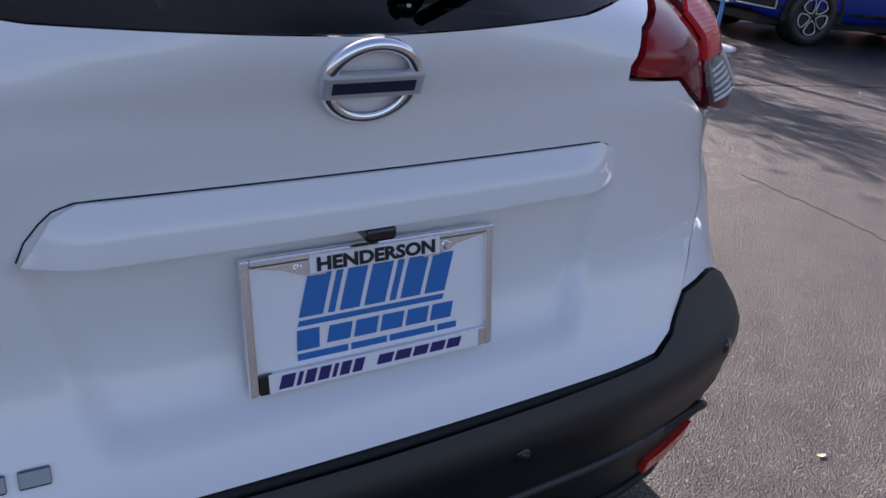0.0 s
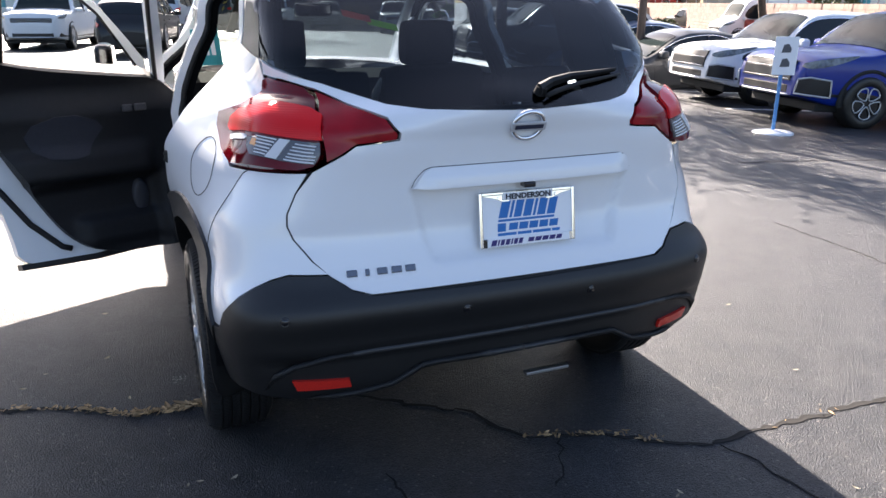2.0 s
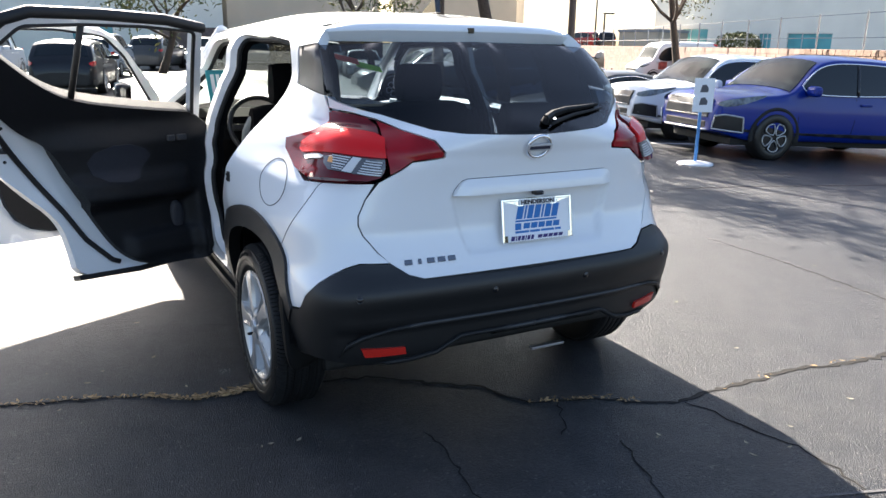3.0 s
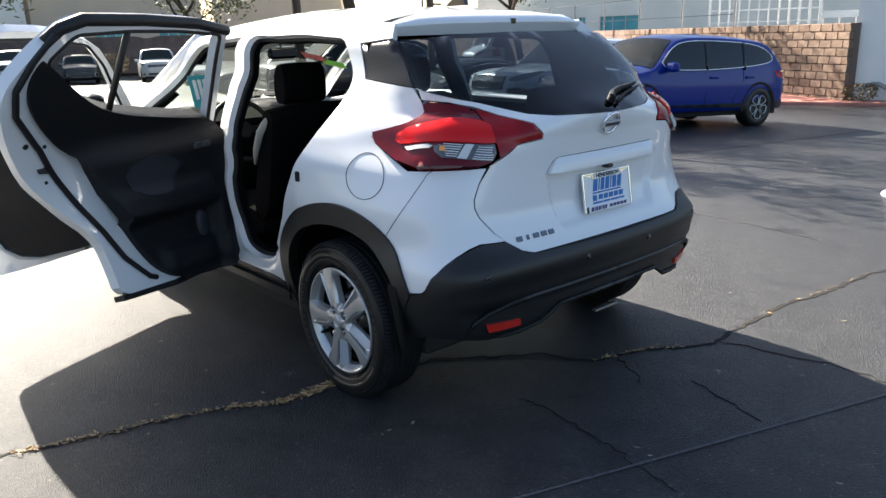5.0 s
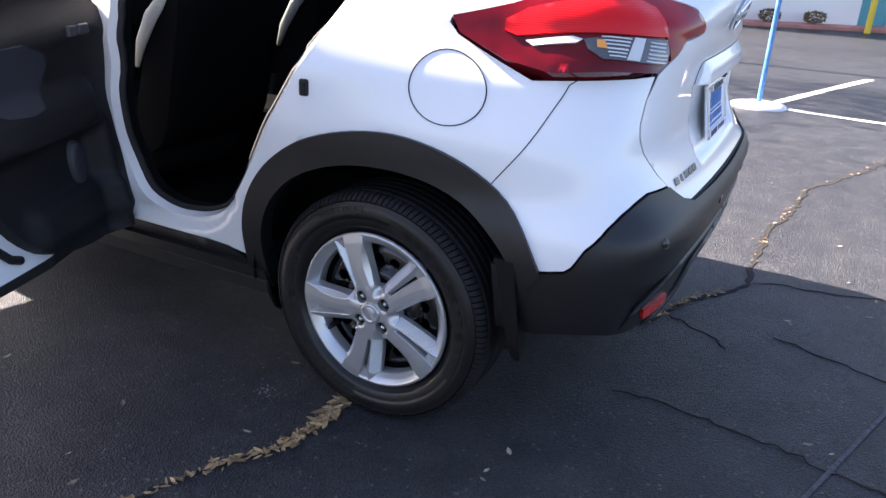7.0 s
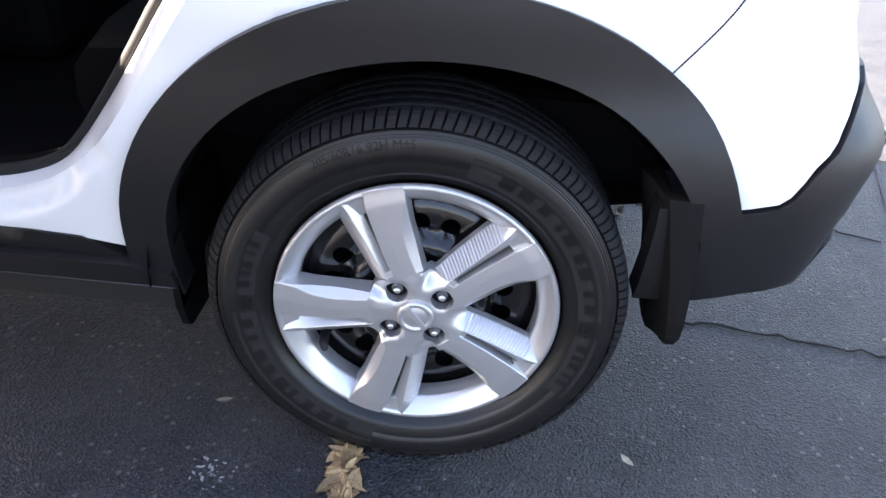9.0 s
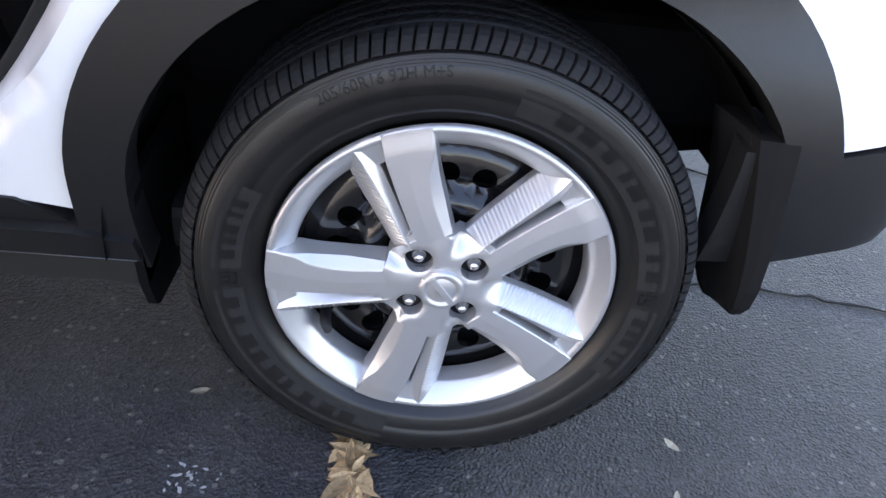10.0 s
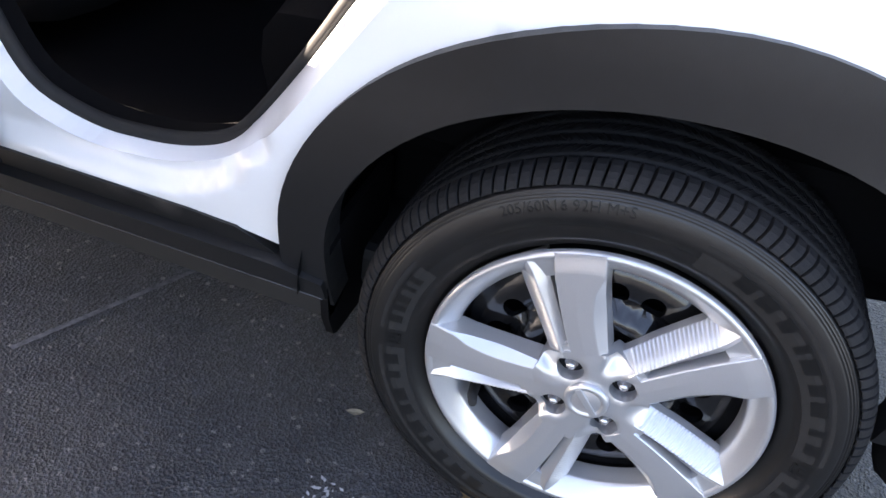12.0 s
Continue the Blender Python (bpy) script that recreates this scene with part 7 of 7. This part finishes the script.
for az, d, h in ((39.2, 70, 12), (39.8, 62, 4.4)):
    p2 = thing("lamp_post", "thin dark lamp post", "lamp post", "distant lamp posts")
    p2.location = (*from_eye(az, d), -0.5)
    bm = bmesh.new()
    cyl(bm, 0.09, 0.07, h, Matrix.Translation((0, 0, h / 2)), 10)
    part("shaft", bm, mat("dark pole", (0.05, 0.05, 0.05), 0.5), p2)
    bm = bmesh.new()
    box(bm, -0.1, 0.9, -0.12, 0.12, h - 0.12, h, 0.03)
    part("lamp_head", bm, mat("dark pole", (0.05, 0.05, 0.05), 0.5), p2)


# ---- trees and shrubs ----
BARK = mat("dark bark", (0.075, 0.055, 0.042), 0.9, grain=0.35, scale=30, bump=0.8, bscale=60)
LEAVES = mat("olive leaves", (0.12, 0.135, 0.045), 0.65, island=0.5)
LEAVES_DRY = mat("yellowing leaves", (0.28, 0.24, 0.08), 0.7, island=0.5)


def tree(label, x, y, z, height, radius, trunk, seed, n_leaves=2600, clear=2.0, leaf=0.09, dry=0.25, reach=1.0):
    rnd = random.Random(seed)
    t = thing("tree", label, "tree", "trees in the lot")
    t.location = (x, y, z)
    bm = bmesh.new()
    tips = []

    def limb(p, d, r, length, depth):
        pts, rad = [p], [r]
        for k in range(5):
            d = (d + Vector((rnd.gauss(0, 0.16), rnd.gauss(0, 0.16), rnd.gauss(0.03, 0.08)))).normalized()
            p = p + d * length / 5
            pts.append(p)
            rad.append(r * (1 - 0.09 * (k + 1)))
        tube(bm, pts, rad, 7 if depth < 2 else 5)
        if depth >= 3:
            tips.append(p)
            return
        for _ in range(3 if depth else 5):
            a = rnd.uniform(0, 6.3)
            side = Vector((math.cos(a), math.sin(a), rnd.uniform(-0.05, 0.75)))
            limb(pts[rnd.choice((3, 4, 5))], (d * 0.5 + side).normalized(), rad[-1] * 0.68, length * rnd.uniform(0.55, 0.8) * (reach if depth == 0 else 1.0), depth + 1)
        tips.append(p)

    tips.append(Vector((0.1, 0.05, clear * 0.72)))
    limb(Vector((0, 0, -0.1)), Vector((0.04, 0.02, 1)), trunk, clear + 0.3, 0)
    part("trunk", bm, BARK, t, "dark trunk and limbs")
    sc = radius
    for mt, share in ((LEAVES, 1 - dry), (LEAVES_DRY, dry)):
        bm = bmesh.new()
        for _ in range(int(n_leaves * share)):
            tp = rnd.choice(tips)
            p = tp + Vector((rnd.gauss(0, 0.42), rnd.gauss(0, 0.42), rnd.gauss(0, 0.34))) * sc / 2.6
            u, v = Vector((rnd.gauss(0, 1), rnd.gauss(0, 1), rnd.gauss(0, 1))).normalized() * leaf * rnd.uniform(0.6, 1.5), Vector((rnd.gauss(0, 1), rnd.gauss(0, 1), rnd.gauss(0, 1))).normalized() * leaf * 0.45
            bm.faces.new([bm.verts.new(p + w) for w in (-u, v, u, -v)])
        tagged(part("crown", bm, mt, t, "sparse leafy crown"), kind="stuff")
    return t


tree("broad tree with dark limbs and olive leaves", 7.2, 10.7, -0.1, 7, 1.8, 0.15, 5, 11000, 4.7, 0.065, 0.25, 0.55)
tree("broad tree with dark limbs and olive leaves", 6.6, 12.3, -0.2, 7, 1.8, 0.14, 8, 7000, 7.2, 0.065, 0.25, 0.45)
tree("tree with a dark forked trunk behind the parked cars", *from_eye(45.6, 27), -0.55, 6, 2.2, 0.145, 17, 9000, 4.6, 0.07, 0.4)
tree("leafy tree beside the far building", *from_eye(8.0, 38), 0.0, 6, 3.0, 0.2, 23, 2600, 2.6, 0.12)
tree("leafy tree beside the far building", *from_eye(23.0, 36), -0.2, 6, 3.0, 0.2, 29, 2600, 2.8, 0.12)
tree("bare-trunked tree before the white wall", 19.2, 1.3, -0.40, 6, 2.4, 0.13, 31, 900, 3.2, 0.08)


def shrub(label, x, y, z, w, d, h, seed, material, n=1400, leaf=0.06):
    rnd = random.Random(seed)
    bm = bmesh.new()
    for _ in range(n):
        a, b, c0 = rnd.gauss(0, 1), rnd.gauss(0, 1), rnd.gauss(0, 1)
        l = math.sqrt(a * a + b * b + c0 * c0)
        s = rnd.uniform(0.75, 1.0)
        p = Vector((a / l * w * s * 0.5 * (1 + 0.2 * math.sin(7 * b)), b / l * d * s * 0.5, h * 0.5 + c0 / l * h * 0.5 * s))
        p.x, p.y = max(-w * 0.46, min(w * 0.46, p.x * 1.25)), max(-d * 0.46, min(d * 0.46, p.y * 1.25))
        u, v = Vector((rnd.gauss(0, 1), rnd.gauss(0, 1), rnd.gauss(0, 1))).normalized() * leaf, Vector((rnd.gauss(0, 1), rnd.gauss(0, 1), rnd.gauss(0, 1))).normalized() * leaf * 0.5
        bm.faces.new([bm.verts.new(p + q) for q in (-u, v, u, -v)])
    ob = part("shrub", bm, material)
    ob.location = (x, y, z)
    tagged(ob, label, "shrub", "shrubs")


HEDGE = mat("hedge leaves", (0.075, 0.085, 0.03), 0.7, island=0.4)
shrub("clipped dark green shrub on the bank", *from_eye(49.0, 52), 0.9, 2.6, 2.0, 1.5, 41, HEDGE, 2200, 0.10)
for k in range(6):
    shrub("clipped olive hedge beside the lot", *from_eye(35.6 + 0.62 * k, 50), -0.55, 1.3, 1.2, 1.1, 50 + k, HEDGE, 700, 0.10)
shrub("round dry shrub beside the far wall", *from_eye(17.7, 49.5, LOT2), 0.0, 2.2, 1.6, 1.25, 61, mat("dry shrub", (0.16, 0.12, 0.06), 0.8, island=0.4), 1500, 0.07)
DRY = mat("dry shrub", (0.16, 0.12, 0.06), 0.8, island=0.4)
for x, y, s in ((17.3, 4.75, 0.7), (17.9, 3.2, 0.55), (18.5, 1.0, 0.5), (18.9, 0.0, 0.5)):
    shrub("low dry shrub on the kerb", x, y, -0.38, s, s, s * 0.6, int(x * 10), DRY, 500, 0.04)

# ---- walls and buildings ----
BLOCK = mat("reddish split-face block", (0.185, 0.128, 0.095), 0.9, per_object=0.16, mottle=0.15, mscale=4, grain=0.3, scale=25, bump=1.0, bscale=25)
MORTAR = mat("block mortar", (0.165, 0.12, 0.10), 0.95, grain=0.2, scale=40)
W0, WD = Vector((17.65, 5.25, -0.52)), Vector((0.452, 0.892, 0))
wall_ang = math.atan2(WD.y, WD.x)
bm = bmesh.new()
box(bm, -0.3, 62, 0.012, 0.20, 0, 1.95, 0, Matrix.Translation(W0) @ Matrix.Rotation(wall_ang, 4, "Z"))
block_wall = tagged(part("block_wall", bm, MORTAR), "long reddish split-face block retaining wall", "wall", kind="structure")
STUCCO = mat("white stucco", (0.86, 0.85, 0.80), 0.9, mottle=0.05, mscale=0.6, grain=0.05, scale=60, bump=0.3, bscale=90)
CREAM = mat("cream stucco", (0.76, 0.76, 0.68), 0.9, mottle=0.06, mscale=0.5, grain=0.05, scale=40, bump=0.2, bscale=60)
TAN = mat("tan stucco", (0.55, 0.47, 0.36), 0.9, mottle=0.07, mscale=0.5, grain=0.05, scale=40)
ROOF_GREY = mat("grey roof", (0.3, 0.3, 0.3), 0.8, grain=0.1)
TEAL_GLASS = mat("teal window glass", (0.10, 0.36, 0.40), 0.08, coat=0.5, mottle=0.2, mscale=0.7)


def building(label, p, q, depth, z0, height, material, windows=(), ledge=0.25):
    """A block whose face runs from p to q, with windows (along, up, width, height) let into the face."""
    p, q = Vector((*p, z0)), Vector((*q, z0))
    d = q - p
    t = thing("building", label, "building", "buildings round the lot")
    t.matrix_basis = Matrix.Translation(p) @ Matrix.Rotation(math.atan2(d.y, d.x), 4, "Z")
    L = d.length
    holes = [[(a, b), (a + w, b), (a + w, b + h), (a, b + h)] for a, b, w, h in windows]
    bm = skin([(0, 0), (L, 0), (L, height), (0, height)], holes, lambda s, z: (Vector((s, 0, z)), Vector((0, -1, 0))), max(L / 16, 1.0), 0.18)
    box(bm, 0, L, 0.2, depth, 0, height - 0.01)
    part("wall", bm, material, t, "plastered wall")
    bm = bmesh.new()
    box(bm, -0.1, L + 0.1, -0.12, depth + 0.1, height, height + ledge, 0.02)
    part("roof", bm, ROOF_GREY, t, "roof edge")
    for a, b, w, h in windows:
        wn = new("window")
        wn.parent = t
        bm = bmesh.new()
        box(bm, a, a + w, 0.12, 0.15, b, b + h)
        part("pane", bm, TEAL_GLASS, wn, "teal glass")
        bm = bmesh.new()
        for k in range(4):
            xx = a + w * k / 3
            box(bm, xx - 0.03, xx + 0.03, 0.07, 0.13, b, b + h)
        box(bm, a, a + w, 0.07, 0.13, b - 0.03, b + 0.03)
        box(bm, a, a + w, 0.07, 0.13, b + h - 0.03, b + h + 0.03)
        part("frame", bm, mat("pale frame", (0.55, 0.57, 0.57), 0.5), wn)
    return t


building("white plastered building beside the lot", (17.55, 5.1), (20.6, -3.6), 9, -0.6, 5.5, STUCCO, ((6.4, 0.1, 2.2, 2.5),))
def face_s(p, q, az, eye=(-1.56, -2.86)):
    """How far along the face p-q a bearing from the eye meets it."""
    d, w = Vector((q[0] - p[0], q[1] - p[1])).normalized(), Vector((math.sin(radians(az)), math.cos(radians(az))))
    e = Vector((eye[0] - p[0], eye[1] - p[1]))
    return (e.x * w.y - e.y * w.x) / (d.x * w.y - d.y * w.x)


CP, CQ = from_eye(43.3, 76), from_eye(74, 60)
_s = [face_s(CP, CQ, a) for a in (45.2, 46.9, 50.2, 51.0, 52.0, 54.7)]
building("large cream building beyond the wall", CP, CQ, 20, 0.8, 11, CREAM, ((_s[0], 0.9, _s[1] - _s[0], 1.3), (_s[2], 0.5, _s[3] - _s[2], 1.3), (_s[4], 0.55, _s[5] - _s[4], 1.25)))
building("tan walled yard beside the cream building", from_eye(40.9, 70), from_eye(43.6, 68), 5, 0.6, 2.0, TAN)
bm = bmesh.new()
box(bm, 0, 16, 0, 26, 0, 1.75, 0.03, Matrix.Translation((*from_eye(35.6, 72.5), -0.7)) @ Matrix.Rotation(radians(-40), 4, "Z"))
tagged(part("bank", bm, mat("tan bank", (0.42, 0.33, 0.25), 0.9, mottle=0.2, mscale=0.5, grain=0.2, scale=6)), "raised bank with a tan retaining wall", "wall", kind="structure")
building("tan low building with a pitched end", from_eye(24.5, 88), from_eye(33.5, 86), 14, -0.5, 7.2, TAN)
building("pale building beyond the parked cars", from_eye(-22, 60), from_eye(12.5, 58), 16, -0.3, 8.5, CREAM, ((6, 1.5, 2.6, 1.8), (14, 1.5, 2.6, 1.8), (25, 1.5, 2.6, 1.8)))
building("tan building beyond the parked cars", from_eye(12.8, 60), from_eye(23.5, 66), 16, -0.3, 7.5, TAN, ((4, 1.2, 2.4, 1.8), (9, 1.2, 2.4, 1.8)))
bm = bmesh.new()
box(bm, 0, 15, 0.0, 0.25, 0, 2.3, 0, Matrix.Translation((*from_eye(9.0, 55, LOT2), -0.1)) @ Matrix.Rotation(radians(-20), 4, "Z"))
tagged(part("boundary_wall", bm, mat("dark brown block", (0.13, 0.10, 0.09), 0.9, mottle=0.2, mscale=2, grain=0.2, scale=12)), "dark brown boundary wall", "wall", kind="structure")
# red kerb along the white building and wall
bm = bmesh.new()
mk = Matrix.Translation((16.75, 5.4, -0.56)) @ Matrix.Rotation(math.atan2(-8.7, 3.05), 4, "Z")
box(bm, -1.0, 9.5, 0.0, 1.0, 0.0, 0.16, 0.02, mk)
tagged(part("kerb", bm, mat("red painted kerb", (0.46, 0.20, 0.16), 0.75, mottle=0.2, mscale=2, grain=0.15, scale=30)), "faded red painted kerb", "kerb", kind="structure")
bm = bmesh.new()
box(bm, 0.15, 60, 0.30, 1.1, 0.0, 0.14, 0.02, Matrix.Translation(W0) @ Matrix.Rotation(wall_ang, 4, "Z"))
tagged(part("kerb", bm, mat("red painted kerb", (0.46, 0.20, 0.16), 0.75)), "faded red painted kerb", "kerb", kind="structure")
# bollard
bm = bmesh.new()
cyl(bm, 0.07, 0.07, 1.0, Matrix.Translation((18.75, -1.2, 0.0)), 16)
tagged(part("bollard", bm, mat("yellow bollard", (0.75, 0.55, 0.05), 0.5)), "yellow steel bollard before the white building", "bollard")

# fence and racks behind the wall
fence = thing("wire_fence", "grey post and rail fence on the retaining wall", "fence")
fence.matrix_basis = Matrix.Translation(W0 + Vector((0, 0, 1.95))) @ Matrix.Rotation(wall_ang, 4, "Z")
GALV = mat("galvanised steel", (0.26, 0.27, 0.28), 0.6)
for k in range(21):
    bm = bmesh.new()
    cyl(bm, 0.03, 0.03, 1.1, Matrix.Translation((4 + 2.8 * k, 0.5, 0.55)), 8)
    part("post", bm, GALV, fence)
for zz in (0.35, 1.05):
    bm = bmesh.new()
    tube(bm, [(4, 0.5, zz), (60, 0.5, zz)], 0.012, 6)
    part("rail", bm, GALV, fence)
rack = thing("steel_rack", "white steel rack frames stored behind the wall", "rack")
rack.matrix_basis = Matrix.Translation((*from_eye(63.6, 36, LOT2), 0.75)) @ Matrix.Rotation(radians(-63), 4, "Z")
RACK = mat("white steel", (0.80, 0.81, 0.80), 0.45)
for k in range(12):
    for d in (0.0, 1.1):
        bm = bmesh.new()
        box(bm, -2.2 + 0.4 * k - 0.022, -2.2 + 0.4 * k + 0.022, d - 0.02, d + 0.02, 0, 3.2)
        part("upright", bm, RACK, rack)
for zz in (0.62, 0.85, 1.35, 1.85, 2.35, 2.85):
    for d in (0.0, 1.1):
        bm = bmesh.new()
        box(bm, -2.25, 2.25, d - 0.02, d + 0.02, zz - 0.02, zz + 0.02)
        part("beam", bm, RACK, rack)
# parts stored behind the wall, pipes and a slim post before the white building
store = thing("storage_rack", "grey steel frame stored behind the wall", "rack")
store.matrix_basis = Matrix.Translation((*from_eye(68.2, 30, LOT2), 0.9)) @ Matrix.Rotation(radians(-68), 4, "Z")
for k in range(3):
    bm = bmesh.new()
    box(bm, -0.5 + 0.5 * k - 0.03, -0.5 + 0.5 * k + 0.03, -0.03, 0.03, 0, 0.95)
    part("upright", bm, GALV, store)
bm = bmesh.new()
box(bm, -0.55, 0.55, -0.04, 0.04, 0.72, 0.95, 0.01)
part("beam", bm, mat("blue grey steel", (0.16, 0.20, 0.26), 0.5), store)
for k in range(2):
    bm = bmesh.new()
    px0, py0 = 17.55 + 0.28 * k, 4.35 - 0.55 * k
    tube(bm, [(px0 + 0.12, py0 + 0.30, -0.02), (px0 + 0.02, py0 + 0.12, 0.0), (px0 - 0.05, py0 - 0.12, -0.10), (px0 - 0.12, py0 - 0.36, -0.38)], 0.055, 8)
    tagged(part("bent_pipe", bm, GALV), "bent grey steel pipe before the white wall", "pipe", "bent pipes")
bm = bmesh.new()
cyl(bm, 0.022, 0.022, 2.3, Matrix.Translation((17.6, 3.05, 0.70)), 10)
tagged(part("sign_post", bm, mat("bare post", (0.35, 0.33, 0.30), 0.6)), "slim grey steel post at the kerb", "post")

# blocks of the wall: courses of separate stones on the near stretch
BL, BH = 0.40, 0.195
made = []
for v in range(4):
    bm = bmesh.new()
    rnd = random.Random(70 + v)
    box(bm, 0.003, BL - 0.003, 0.0, 0.10, 0.003, BH - 0.003, 0.014, None, 1)
    for vv in bm.verts:
        if vv.co.y < 0.01:
            vv.co.y -= rnd.uniform(0.0, 0.03)
    me = bpy.data.meshes.new("block")
    bm.to_mesh(me)
    bm.free()
    me.materials.append(BLOCK)
    made.append(me)
rnd = random.Random(5)
far = bmesh.new()
for row in range(10):
    for col in range(155):
        x0 = col * BL + (BL / 2 if row % 2 else 0) - 0.30
        if col == 0 and row % 2:
            ob = new("block", made[row % 4])
            ob.parent = block_wall
            ob.matrix_basis = Matrix.Translation(W0) @ Matrix.Rotation(wall_ang, 4, "Z") @ Matrix.Translation((x0, 0.29, row * BH)) @ Matrix.Rotation(math.pi, 4, "Z") @ Matrix.Diagonal((0.5, 1, 1, 1))
        if col < 28:
            ob = new("block", rnd.choice(made))
            ob.parent = block_wall
            ob.matrix_basis = Matrix.Translation(W0) @ Matrix.Rotation(wall_ang, 4, "Z") @ Matrix.Translation((x0 + BL, 0.29, row * BH)) @ Matrix.Rotation(math.pi, 4, "Z")
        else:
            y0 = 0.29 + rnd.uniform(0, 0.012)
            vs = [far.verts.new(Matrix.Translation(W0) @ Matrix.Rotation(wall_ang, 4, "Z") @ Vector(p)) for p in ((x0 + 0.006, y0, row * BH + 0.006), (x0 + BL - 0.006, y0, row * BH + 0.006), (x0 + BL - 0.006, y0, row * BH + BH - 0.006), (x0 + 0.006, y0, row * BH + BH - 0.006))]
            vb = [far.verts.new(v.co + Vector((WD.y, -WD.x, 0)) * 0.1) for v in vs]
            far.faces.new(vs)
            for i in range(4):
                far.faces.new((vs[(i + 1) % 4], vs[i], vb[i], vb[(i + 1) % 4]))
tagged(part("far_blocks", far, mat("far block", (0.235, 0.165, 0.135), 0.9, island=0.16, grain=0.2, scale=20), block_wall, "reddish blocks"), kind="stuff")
